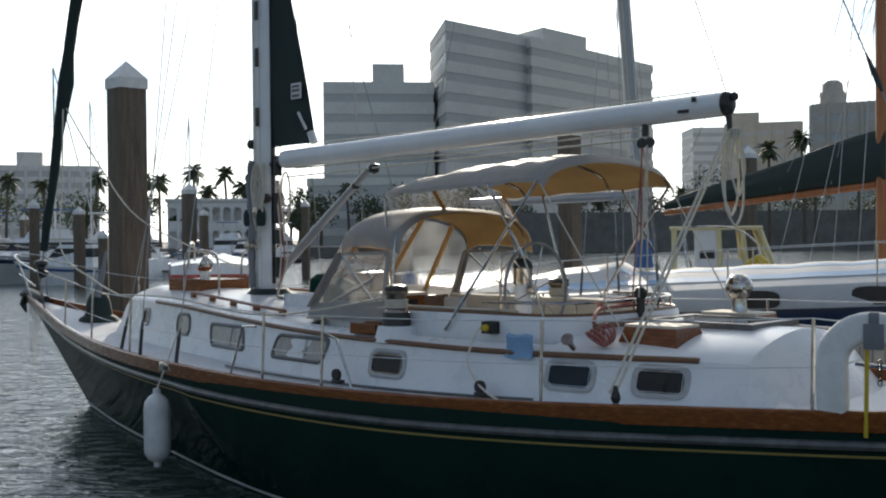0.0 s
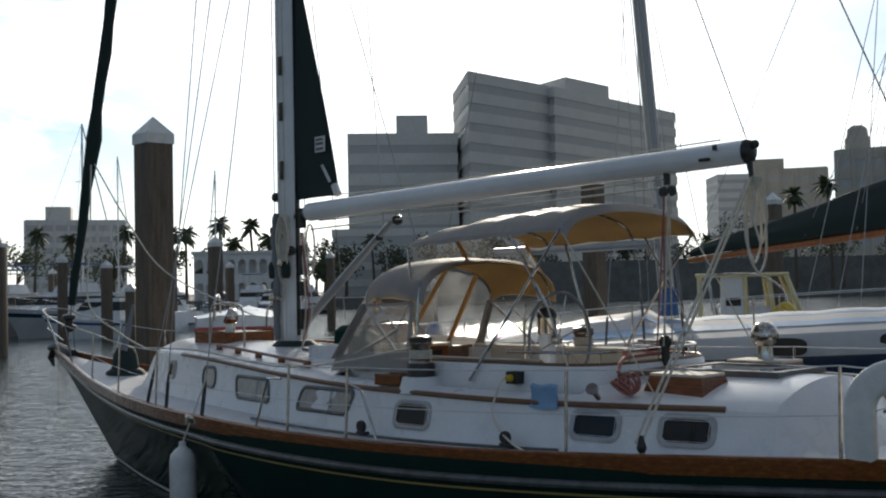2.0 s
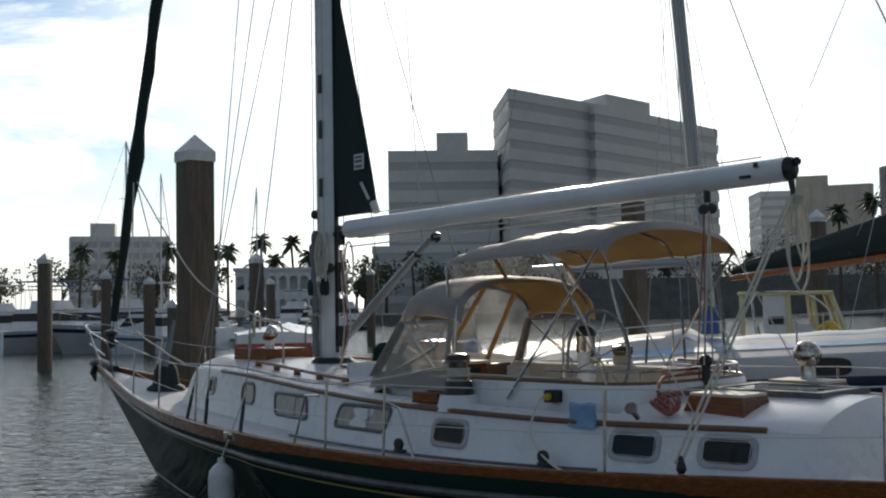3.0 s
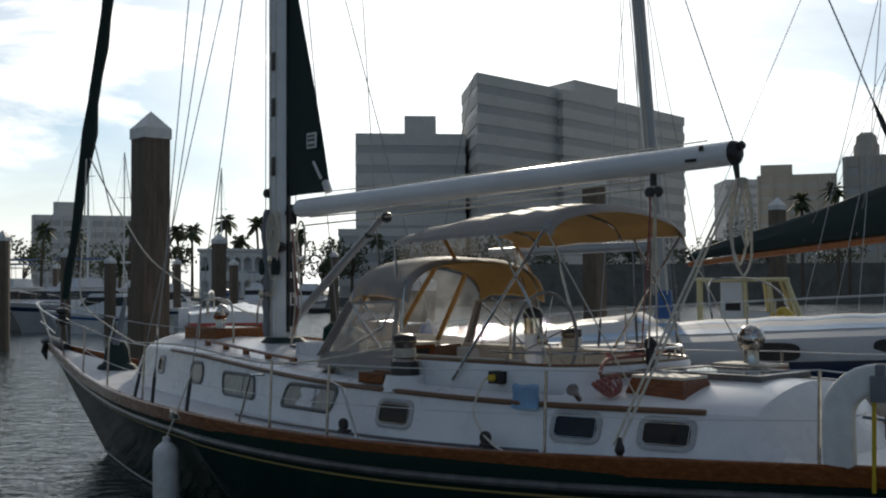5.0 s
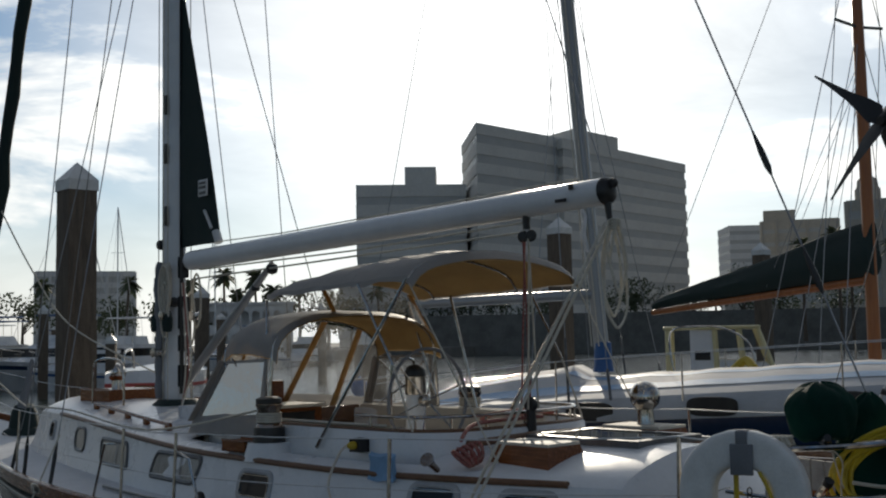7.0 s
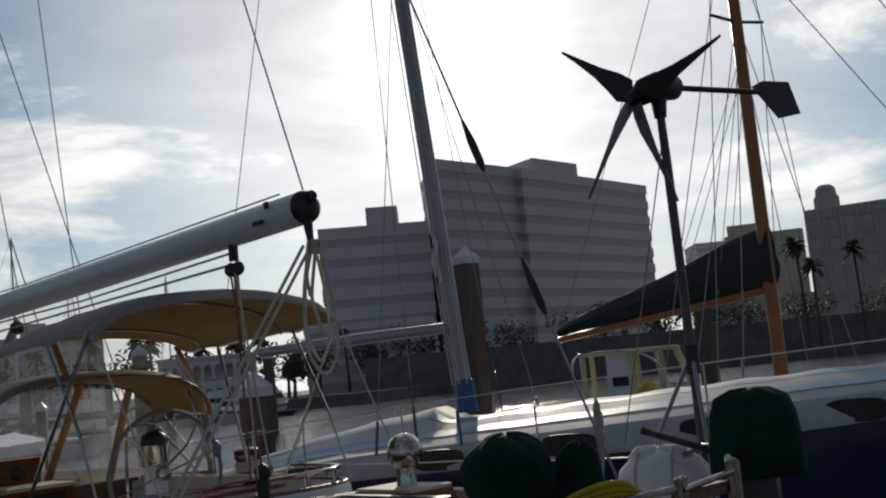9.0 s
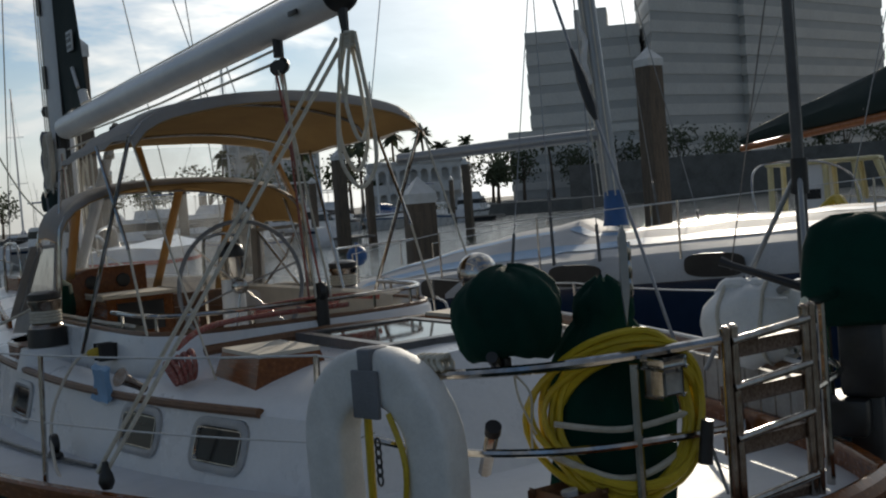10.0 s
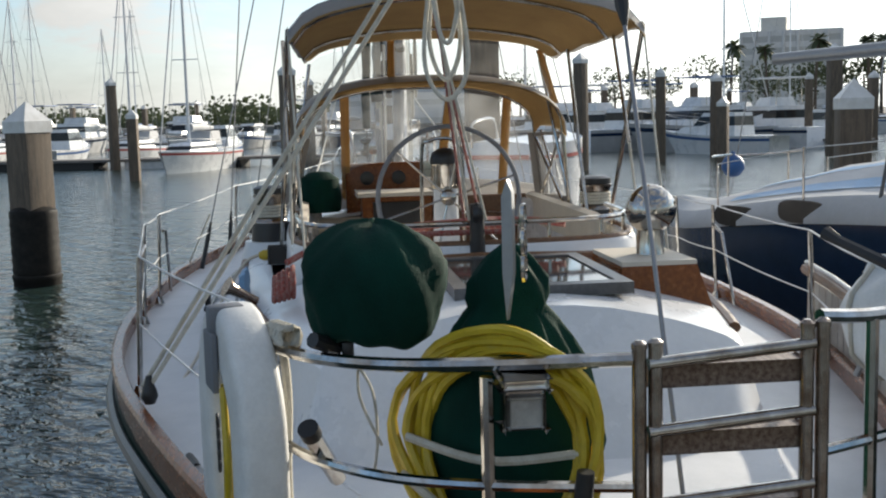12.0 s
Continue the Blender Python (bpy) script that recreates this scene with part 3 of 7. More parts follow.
part("washboard", bm, TEAK_DULL, bulk, "dark teak washboard")

# ---------------------------------------------------------------- spars and rigging
bm = bmesh.new()
rows = []
for z in (1.66, 5, 9, 13, 17.2, 20.6):
    rows.append([Vector((4.08 + 0.165 * math.cos(a), 0.115 * math.sin(a), z)) for a in [2 * math.pi * k / 20 for k in range(20)]])
vs = grid(bm, rows, close=True)
bm.faces.new(vs[-1])
mast = part("mast", bm, ALU_WHITE, yacht, "white in-mast furling mast")
bm = bmesh.new()
box(bm, (3.905, -0.022, 1.9), (3.925, 0.022, 16))
part("sail_slot", bm, BLACK, mast, "dark furling slot")
bm = bmesh.new()
lathe(bm, [(0.38, 0), (0.36, 0.06), (0.27, 0.13), (0.21, 0.18)], 18, pose(4.0, 0, 1.66))
part("mast_boot", bm, SAIL_DARK, mast, "dark green canvas mast boot")
for z in (3.05, 3.75, 4.45, 5.0):
    bm = bmesh.new()
    box(bm, (4.0, 0.11, z), (4.07, 0.135, z + 0.22), 0.01)
    part("mast_slot_plate", bm, BLACK, mast)
for s in (-1, 1):
    for z, a in ((2.35, 0.2), (2.75, -0.15)):
        bm = bmesh.new()
        m = Matrix.Translation((4.02 + a * 0.5, s * 0.13, z)) @ pose(0, 0, 0, -90 * s, 0, 0)
        lathe(bm, [(0.055, 0), (0.055, 0.02), (0.042, 0.04), (0.042, 0.09), (0.052, 0.11), (0.02, 0.115)], 14, m)
        part("mast_winch", bm, STEEL, mast, "small chrome halyard winch")
    for k in range(3):
        bar("halyard", [(4.2 - 0.12 * k, s * (0.125 + 0.01 * k), 1.8), (4.18 - 0.11 * k, s * (0.12 + 0.008 * k), 16.5)], 0.006, ROPE_WHITE, mast)
for k in range(4):
    bm = bmesh.new()
    a = 0.10 * k
    pts = [(4.05 + 0.09 * math.cos(q) - 0.04 * k, (0.15 + 0.015 * k) * (-1 if k % 2 else 1), 2.62 + a + 0.30 * math.sin(q)) for q in [2 * math.pi * j / 16 for j in range(16)]]
    tube(bm, pts, 0.012, 6, True)
    part("rope_coil", bm, ROPE_WHITE, mast, "coiled halyard tail")
for k in range(4):
    bm = bmesh.new()
    pts = [P(3.93 + (0.05 + 0.022 * k) * math.cos(q) + 0.01 * k, -0.150 - 0.014 * k, 3.09 - 0.02 * k + (0.24 + 0.012 * k) * math.sin(q)) for q in [2 * math.pi * j / 18 for j in range(18)]]
    tube(bm, pts, 0.013, 6, True)
    part("rope_coil", bm, CREAM if k % 2 else ROPE_WHITE, mast, "coiled halyard tail")
for u0, r0 in ((4.17, 0.062), (3.92, 0.055)):
    bm = bmesh.new()
    lathe(bm, [(0.0, -0.10), (r0 * 0.8, -0.09), (r0, -0.04), (r0, 0.05), (r0 * 0.7, 0.10), (0, 0.11)], 12, Matrix.Translation(P(u0, -0.17, 2.67)))
    part("winch_cover", bm, SAIL_DARK, mast, "dark canvas winch cover")
bm = bmesh.new()
tube(bm, curve([P(4.12, -0.15, 3.35), P(4.16, -0.16, 3.05), P(4.12, -0.16, 2.6), P(4.15, -0.15, 2.2), P(4.12, -0.16, 1.85)], 6), [0.03 + 0.018 * abs(math.sin(0.8 * i)) for i in range(len(curve([P(4.12, -0.15, 3.35), P(4.16, -0.16, 3.05), P(4.12, -0.16, 2.6), P(4.15, -0.15, 2.2), P(4.12, -0.16, 1.85)], 6)))], 8)
part("rolled_cloth", bm, WEB_GREY, mast, "grey cloth bundle lashed to the mast")
for z, h in ((3.27, 0.10), (2.78, 0.16), (2.45, 0.07), (2.10, 0.10)):
    bm = bmesh.new()
    box(bm, P(3.74, -0.13, z - h), P(3.66, -0.07, z + h), 0.015)
    part("cleat", bm, BLACK, mast, "black mast cleat")
for k in range(3):
    bar("halyard_tail", curve([P(3.70 - 0.03 * k, -0.12, 3.1), P(3.62 - 0.04 * k, -0.13, 2.6), P(3.58 - 0.06 * k, -0.14, 2.2), P(3.66, -0.14, 1.78)], 5), 0.009, ROPE_RED if k == 1 else ROPE_WHITE, mast)
for x0, z in ((4.24, 2.5), (4.25, 3.15), (3.93, 2.9), (4.2, 3.55)):
    bm = bmesh.new()
    lathe(bm, [(0.0, -0.06), (0.05, -0.04), (0.06, 0), (0.05, 0.04), (0, 0.06)], 10, pose(x0, 0.09, z, 90, 0, 0))
    part("halyard_block", bm, BLACK, mast)
for z in (8.6, 12.6):
    for s in (-1, 1):
        bar("spreader", [(4.08, 0, z), (3.98, s * 1.0, z + 0.05)], 0.03, ALU_WHITE, mast)

# boom, swung a little to port
bm = bmesh.new()
A, B = P(3.52, -0.10, 3.33), P(-2.25, -0.262, 3.415)
tube(bm, [A, A.lerp(B, 0.5), B], [0.105, 0.104, 0.094], 18)
boom = part("boom", bm, ALU_WHITE, yacht, "white round boom with a black end cap")
bm = bmesh.new()
d = (B - A).normalized()
tube(bm, [B, B + d * 0.03, B + d * 0.05, B + d * 0.06], [0.096, 0.090, 0.066, 0.03], 18)
lathe(bm, [(0.0, -0.02), (0.03, -0.018), (0.036, 0), (0.03, 0.018), (0, 0.02)], 14, pose(B.x - 0.07, B.y, B.z + 0.05, 90, 0, 0))
tube(bm, [B + d * 0.02 - Vector((0, 0, 0.08)), B + d * 0.04 - Vector((0, 0, 0.24))], [0.028, 0.016], 8)
part("boom_end", bm, BLACK, boom, "black boom end fitting")
bm = bmesh.new()
tube(bm, [P(3.9, 0, 3.30), A, A - d * -0.05], [0.05, 0.09, 0.10], 12)
part("gooseneck", bm, BLACK, boom)
for f, w in ((0.945, 0.05), (0.962, 0.02)):
    bm = bmesh.new()
    c = A.lerp(B, f)
    box(bm, c + Vector((-w, 0.100, -0.045 if w > 0.03 else 0.03)), c + Vector((w, 0.112, -0.02 if w > 0.03 else 0.07)), 0.003)
    part("boom_mark", bm, BLACK, boom)
bar("outhaul", [A.lerp(B, 0.03) - Vector((0, 0, 0.11)), A.lerp(B, 0.5) - Vector((0, 0, 0.15)), A.lerp(B, 0.87) - Vector((0, 0, 0.13))], 0.008, ROPE_WHITE, boom)
bar("preventer", [A.lerp(B, 0.0) - Vector((0, 0, 0.20)), A.lerp(B, 0.86) - Vector((0, 0, 0.20))], 0.009, ROPE_WHITE, boom)
bar("clew_line", [P(3.12, -0.06, 3.50), A.lerp(B, 0.3) + Vector((0, 0, 0.12)), A.lerp(B, 0.96) + Vector((0, 0, 0.12))], 0.006, ROPE_WHITE, boom)
C = P(-1.51, -0.255, 3.20)
bm = bmesh.new()
for dx in (-0.04, 0.04):
    lathe(bm, [(0.0, -0.02), (0.035, -0.018), (0.045, 0), (0.035, 0.018), (0, 0.02)], 14, pose(C.x + dx, C.y, C.z - 0.03, 90, 0, 20))
tube(bm, [C + Vector((0, 0, 0.02)), C + Vector((0, 0, 0.14))], 0.03, 8)
part("sheet_block", bm, BLACK, boom, "black mainsheet block")
for dx, dy in ((-0.03, 0.02), (0.0, -0.02), (0.03, 0.01), (0.05, -0.03)):
    bar("mainsheet", [C + Vector((dx, dy, -0.05)), P(-1.28 + dx, dy * 2, 1.90)], 0.007, ROPE_RED if dx > 0 else ROPE_WHITE, boom)
bm = bmesh.new()
tube(bm, [P(-1.27, 0, 1.98), P(-1.27, 0, 1.72)], [0.035, 0.04], 10)
lathe(bm, [(0.0, -0.03), (0.05, -0.025), (0.06, 0), (0.05, 0.025), (0, 0.03)], 12, pose(-1.27, 0, 1.93, 90, 0, 0))
part("traveller_car", bm, BLACK, boom)
bar("traveller_track", [P(-1.36, -0.75, 1.70), P(-1.38, 0, 1.72), P(-1.36, 0.75, 1.70)], 0.028, TEAK_DULL, yacht, "dark traveller beam")
# tackle from the boom end down to the rail, and a hanging loop of rope
for a, b in ((0.0, 0.0), (0.05, 0.03)):
    bar("preventer_fall", [B + Vector((-0.03, a, -0.22)), P(-2.12, -1.52, 1.33) + Vector((b, b, 0))], 0.010, ROPE_WHITE, boom)
bm = bmesh.new()
hang = B + Vector((-0.07, 0, 0))
for w, low, dx in ((0.085, 0.92, 0.0), (0.06, 0.84, 0.03), (0.045, 0.70, -0.03)):
    tube(bm, curve([hang + Vector((dx, 0.012, -0.20)), hang + Vector((dx + 0.05, w * 0.6, -0.45)), hang + Vector((dx + 0.03, w, -low + 0.16)), hang + Vector((dx, w * 0.5, -low + 0.02)), hang + Vector((dx, -w * 0.3, -low)), hang + Vector((dx - 0.02, -w, -low + 0.14)), hang + Vector((dx - 0.04, -w * 0.5, -0.45)), hang + Vector((dx, -0.012, -0.20))], 6), 0.010, 6)
tube(bm, curve([hang + Vector((0.02, 0.03, -0.2)), hang + Vector((0.03, 0.05, -0.35)), hang + Vector((0.02, 0.045, -0.5))], 5), 0.009, 6)
for k in range(4):
    tube(bm, [hang + Vector((0.022 * math.cos(q), 0.022 * math.sin(q), -0.2 - 0.02 * k)) for q in [2 * math.pi * j / 10 for j in range(10)]], 0.010, 6, True)
part("rope_hank", bm, ROPE_WHITE, boom, "hank of white rope hung from the boom end")
bm = bmesh.new()
lathe(bm, [(0.022, 0), (0.036, 0.03), (0.03, 0.06), (0.022, 0.08), (0.012, 0.12)], 10, Matrix.Translation(P(-2.12, -1.52, 1.26)))
part("deck_block", bm, BLACK, yacht, "black tackle block on the rail")
bm = bmesh.new()
tube(bm, [P(3.85, 0, 2.0), P(2.9, -0.05, 2.62), P(2.0, -0.1, 3.2)], [0.05, 0.05, 0.03], 12)
part("boom_vang", bm, ALU_GREY, yacht, "grey rigid boom vang")
bm = bmesh.new()
lathe(bm, [(0, -0.06), (0.05, -0.04), (0.06, 0), (0.05, 0.04), (0, 0.06)], 10, Matrix.Translation(P(2.0, -0.1, 3.15)))
part("vang_block", bm, BLACK, yacht)
bm = bmesh.new()
lathe(bm, [(0, -0.04), (0.04, -0.03), (0.045, 0), (0.04, 0.03), (0, 0.04)], 10, Matrix.Translation(P(2.32, -0.08, 2.98)))
part("vang_block", bm, BLACK, yacht)

# dark clew of the furled mainsail
bm = bmesh.new()
rows = []
for k in range(11):
    t = k / 10
    z = 3.50 + t * 3.0
    rows.append([Vector((3.90 - a * 0.80 * (1 - t), 0.03 * math.sin(3 * a + 4 * t) * (1 - t), z + (0.0 if a else 0.0))) for a in (0, 0.25, 0.5, 0.75, 1.0)])
grid(bm, rows)
ext = bmesh.ops.extrude_face_region(bm, geom=bm.faces[:])
bmesh.ops.translate(bm, verts=[g for g in ext["geom"] if isinstance(g, bmesh.types.BMVert)], vec=(0, -0.012, 0))
clew = part("mainsail_clew", bm, SAIL_DARK, yacht, "dark green clew of the furled mainsail")
bm = bmesh.new()
box(bm, (3.32, 0.022, 4.02), (3.50, 0.034, 4.20))
part("sailmaker_patch", bm, FENDER_WHITE, clew, "small white patch with grey bars")
for k, (a, b) in enumerate(((0.02, 0.05), (0.08, 0.11), (0.13, 0.155))):
    bm = bmesh.new()
    box(bm, (3.345, 0.036, 4.02 + a), (3.475, 0.040, 4.02 + b))
    part("patch_bar", bm, RUB, clew)
bm = bmesh.new()
tube(bm, [(3.36, 0.04, 3.86), (3.22, 0.04, 3.66)], 0.018, 6)
tube(bm, [(3.16, 0.02, 3.62), (3.10, 0.02, 3.50)], 0.045, 8)
part("clew_strap", bm, FENDER_WHITE, clew)

# headstay with its rolled sail, backstay, shrouds
HEAD = Vector((4.2, 0, 20.5))
FOOT = P(10.12, 0, 1.72)
bm = bmesh.new()
pts, rad = [], []
for k in range(41):
    t = 0.03 + 0.90 * k / 40
    p = FOOT.lerp(HEAD, t)
    pts.append(p + Vector((0, 0.012 * math.sin(k * 1.9), 0)))
    rad.append((0.055 + 0.035 * min(1, t * 5)) * (1 + 0.10 * math.sin(k * 2.3)) * (1.35 if k in (5, 6) else 1))
tube(bm, pts, rad, 10)
jib = part("furled_headsail", bm, SAIL_DARK, yacht, "rolled dark green headsail")
bm = bmesh.new()
lathe(bm, [(0.03, -0.1), (0.10, -0.06), (0.11, 0), (0.06, 0.03), (0.06, 0.09), (0.11, 0.12), (0.10, 0.17), (0.03, 0.2)], 16, Matrix.Translation(FOOT.lerp(HEAD, 0.012)))
part("furling_drum", bm, BLACK, yacht, "black furling drum")
bar("headstay", [FOOT, HEAD], 0.012, WIRE, yacht)
knot = FOOT.lerp(HEAD, 0.15)
for side, mid, end in ((-1, P(8.1, -0.6, 2.30), P(6.1, -0.82, 1.74)), (1, P(7.9, 0.5, 2.75), P(5.2, 0.9, 1.9))):
    bar("jib_sheet", curve([knot, knot.lerp(mid, 0.5) - Vector((0, 0, 0.12)), mid, mid.lerp(end, 0.6) - Vector((0, 0, 0.06)), end], 6), 0.011, ROPE_WHITE, yacht, "white headsail sheet")
bar("jib_sheet", curve([P(6.1, -0.82, 1.74), P(4.5, -1.0, 1.76), P(2.4, -1.2, 1.66), P(0.6, -1.15, 1.9)], 6), 0.010, ROPE_WHITE, yacht)
TOP = Vector((3.58, -0.05, 20.4))
BACK = P(-4.19, 0.10, 1.24)
bar("backstay", [BACK, TOP], 0.0065, WIRE, yacht)
for f in (0.080, 0.120):
    q = BACK.lerp(TOP, f)
    d = (TOP - BACK).normalized()
    bm = bmesh.new()
    tube(bm, [q - d * 0.12, q - d * 0.06, q + d * 0.06, q + d * 0.2], [0.008, 0.022, 0.022, 0.008], 8)
    part("stay_insulator", bm, BLACK, yacht)
for s in (-1, 1):
    for u, z, w in ((4.80, 8.6, 0.03), (4.10, 20.0, 0.02), (3.10, 8.6, 0.03)):
        foot = P(u, s * (RAIL_W(u) - 0.12), RAIL_Z(u) - 0.06)
        top = Vector((4.08, -s * 0.10, z))
        if z > 10:
            tipp = Vector((3.98, -s * 1.0, 8.65))
            pts = [foot, tipp, Vector((3.98, -s * 0.95, 12.65)), top]
        else:
            pts = [foot, top]
        bar("shroud", pts, 0.006, WIRE, yacht)
        bar("turnbuckle", [foot, foot.lerp(pts[1], 0.30 / (pts[1] - foot).length), foot.lerp(pts[1], 0.42 / (pts[1] - foot).length)], [0.02, 0.02, 0.008], BLACK, yacht)
bar("inner_stay", [P(7.2, 0, 1.3), Vector((4.25, 0, 11.5))], 0.007, WIRE, yacht)
bar("topping_lift", [B + Vector((0, 0, 0.1)), Vector((3.95, 0, 20.4))], 0.005, WIRE, yacht)


# ---------------------------------------------------------------- dodger and bimini
def arch(u, half, z_side, z_top, n=16, power=2.6, lean=0.0):
    """Points of a canvas bow from port to starboard."""
    out = []
    for k in range(n + 1):
        a = math.pi * k / n
        c, s = math.cos(a), math.sin(a)
        v = -half * math.copysign(abs(c) ** (2 / power), c)
        z = z_side + (z_top - z_side) * abs(s) ** (2 / power)
        out.append(P(u + lean * abs(s), v, z))
    return out


def awning(u, half, z_side, z_top, n=20, mid=0.03):
    """A flatter bow: the cloth falls gently to a shoulder and then steeply to its edge."""
    fall = spline([(0, 1.0), (0.35, 0.93), (0.7, 0.70), (0.86, 0.50), (0.97, 0.20), (1.0, 0.0)])
    at = [-1 + 2 * k / n for k in range(n + 1)]
    at = [math.copysign(abs(f) ** 0.8, f) for f in at]
    return [P(u, mid + half * f, z_side + (z_top - z_side) * max(0.0, fall(abs(f)))) for f in at]


def canopy(name, bows, parent, label):
    """A grey top with a tan lining a finger's breadth under it."""
    bm = bmesh.new()
    grid(bm, bows)
    top = part(name, bm, CANVAS_GREY, parent, label, smooth=80)
    bm = bmesh.new()
    low = []
    for row in bows:
        c = sum(row, Vector()) / len(row)
        low.append([p + (c - p).normalized() * 0.006 - Vector((0, 0, 0.008)) for p in row])
    grid(bm, low)
    part(name + "_lining", bm, CANVAS_TAN, top, "tan lining lit through by the sun", smooth=80)
    return top


dodger = thing("dodger", BOAT, "grey canvas spray dodger with clear vinyl windows", "dodger")
D_AFT, D_MID, D_FRONT = arch(0.80, 0.92, 2.30, 2.70), arch(1.15, 0.92, 2.34, 2.72), arch(1.60, 0.88, 2.28, 2.66)
canopy("dodger_top", [arch(0.72, 0.93, 2.26, 2.66), D_AFT, D_MID, arch(1.45, 0.90, 2.34, 2.70), D_FRONT], dodger, "grey canvas dodger top")
D_BASE = [P(2.28 - 0.35 * abs(math.cos(math.pi * k / 16)) ** 2.5, -1.0 * math.cos(math.pi * k / 16), 1.80 - 0.05 * abs(math.cos(math.pi * k / 16))) for k in range(17)]
# front windows between four tan straps, base skirt
cols = [0, 5, 9, 12, 16]
for a, b in zip(cols[:-1], cols[1:]):
    bm = bmesh.new()
    rows = []
    for f in (0.06, 0.5, 0.90):
        rows.append([D_FRONT[k].lerp(D_BASE[k], f) for k in range(a, b + 1)])
    grid(bm, rows)
    ob = part("front_window", bm, CLEAR, dodger, "clear vinyl window")
    ob.visible_shadow = False
for k in cols:
    bm = bmesh.new()
    q0, q1 = D_FRONT[k], D_BASE[k]
    wv = Vector((0, 0.055 if k in (0, 16) else 0.034, 0))
    grid(bm, [[q0 - wv, q0 + wv], [q1 - wv, q1 + wv]])
    ext = bmesh.ops.extrude_face_region(bm, geom=bm.faces[:])
    bmesh.ops.translate(bm, verts=[g for g in ext["geom"] if isinstance(g, bmesh.types.BMVert)], vec=(0.012, 0, 0.006))
    part("window_strap", bm, CANVAS_GREY if k in (0, 16) else CANVAS_TAN, dodger, "grey canvas window edge" if k in (0, 16) else "tan canvas window strap")
bm = bmesh.new()
grid(bm, [[p + Vector((0.02, 0, 0.02)) for p in [D_FRONT[k].lerp(D_BASE[k], 0.86) for k in range(17)]], [p + Vector((0.05, 0, -0.08)) for p in D_BASE]])
part("skirt", bm, CANVAS_GREY, dodger, "grey canvas skirt")
for s in (-1, 1):
    k = 0 if s == -1 else 16
    q = [P(0.85, s * 0.93, 2.30), D_FRONT[k], D_BASE[k], P(0.85, s * 0.98, 1.80)]
    bm = bmesh.new()
    cen = sum(q, Vector()) / 4
    inner = [q[0].lerp(cen, 0.10), q[1].lerp(cen, 0.10), q[2].lerp(cen, 0.16), q[3].lerp(cen, 0.16)]
    bm.faces.new([bm.verts.new(p) for p in inner])
    ob = part("side_window", bm, CLEAR, dodger, "clear vinyl side window")
    ob.visible_shadow = False
    for i in range(4):
        bm = bmesh.new()
        a, b, c, e = q[i], q[(i + 1) % 4], inner[(i + 1) % 4], inner[i]
        bm.faces.new([bm.verts.new(p) for p in (a, b, c, e)])
        ext = bmesh.ops.extrude_face_region(bm, geom=bm.faces[:])
        bmesh.ops.translate(bm, verts=[g for g in ext["geom"] if isinstance(g, bmesh.types.BMVert)], vec=(0, -s * -0.01, 0))
        part("side_border", bm, CANVAS_GREY, dodger)
    bm = bmesh.new()
    grid(bm, [[P(0.85, s * 0.98, 1.83), P(1.4, s * 1.0, 1.83), D_BASE[k] + Vector((0, 0, 0.03))], [P(0.85, s * 1.03, 1.66), P(1.4, s * 1.05, 1.67), D_BASE[k] + Vector((0.04, -s * 0.04, -0.12))]])
    part("side_skirt", bm, CANVAS_GREY, dodger)
    bar("dodger_strut", [P(1.45, s * 0.9, 2.30), P(1.12, s * 0.9, 2.05), P(0.9, s * 0.92, 2.30)], 0.010, STEEL, dodger)
    bar("dodger_strut", [P(1.12, s * 0.9, 2.05), P(1.75, s * 0.95, 1.78)], 0.010, STEEL, dodger)
bar("dodger_bow", [P(0.80, -0.96, 1.74)] + [p - Vector((0, 0, 0.02)) for p in D_AFT] + [P(0.80, 0.96, 1.74)], 0.014, STEEL, dodger, "stainless dodger bow")
bar("dodger_bow", [P(1.0, -0.96, 1.78)] + [p - Vector((0, 0, 0.02)) for p in D_FRONT] + [P(1.0, 0.96, 1.78)], 0.012, STEEL, dodger)

bimini = thing("bimini", BOAT, "grey canvas bimini top with a tan lining on a stainless frame", "bimini")
BOWS = [awning(1.02, 0.84, 2.83, 2.97), awning(0.78, 0.88, 2.84, 3.03), awning(0.25, 0.91, 2.86, 3.10), awning(-0.25, 0.93, 2.87, 3.13), awning(-0.62, 0.94, 2.88, 3.14), awning(-0.92, 0.94, 2.88, 3.12), awning(-0.98, 0.94, 2.81, 3.05)]
fine = []
for i in range(len(BOWS) - 1):
    for f in (0, 0.5):
        fine.append([a.lerp(b, f) - Vector((0, 0, 0.014 if f and i < 4 else 0)) for a, b in zip(BOWS[i], BOWS[i + 1])])
canopy("bimini_top", fine + [BOWS[-1]], bimini, "grey canvas bimini top")
for s in (-1, 1):
    bm = bmesh.new()
    k = 0 if s < 0 else -1
    edge = [row[k] for row in fine]
    grid(bm, [[p + Vector((0, 0, 0.02)) for p in edge], [p + Vector((0, -s * 0.012, -0.018 - 0.008 * math.sin(i * 2.1))) for i, p in enumerate(edge)]])
    part("valance", bm, CANVAS_GREY, bimini, "grey canvas valance")
# clear panels that join bimini and dodger
def across(row, y):
    """The point of a bow at one distance from the centre line."""
    for a, b in zip(row, row[1:]):
        if min(a.y, b.y) <= y <= max(a.y, b.y) and abs(a.y - b.y) > 1e-6:
            return a.lerp(b, (y - a.y) / (b.y - a.y))
    return (row[0] if abs(row[0].y - y) < abs(row[-1].y - y) else row[-1]).copy()


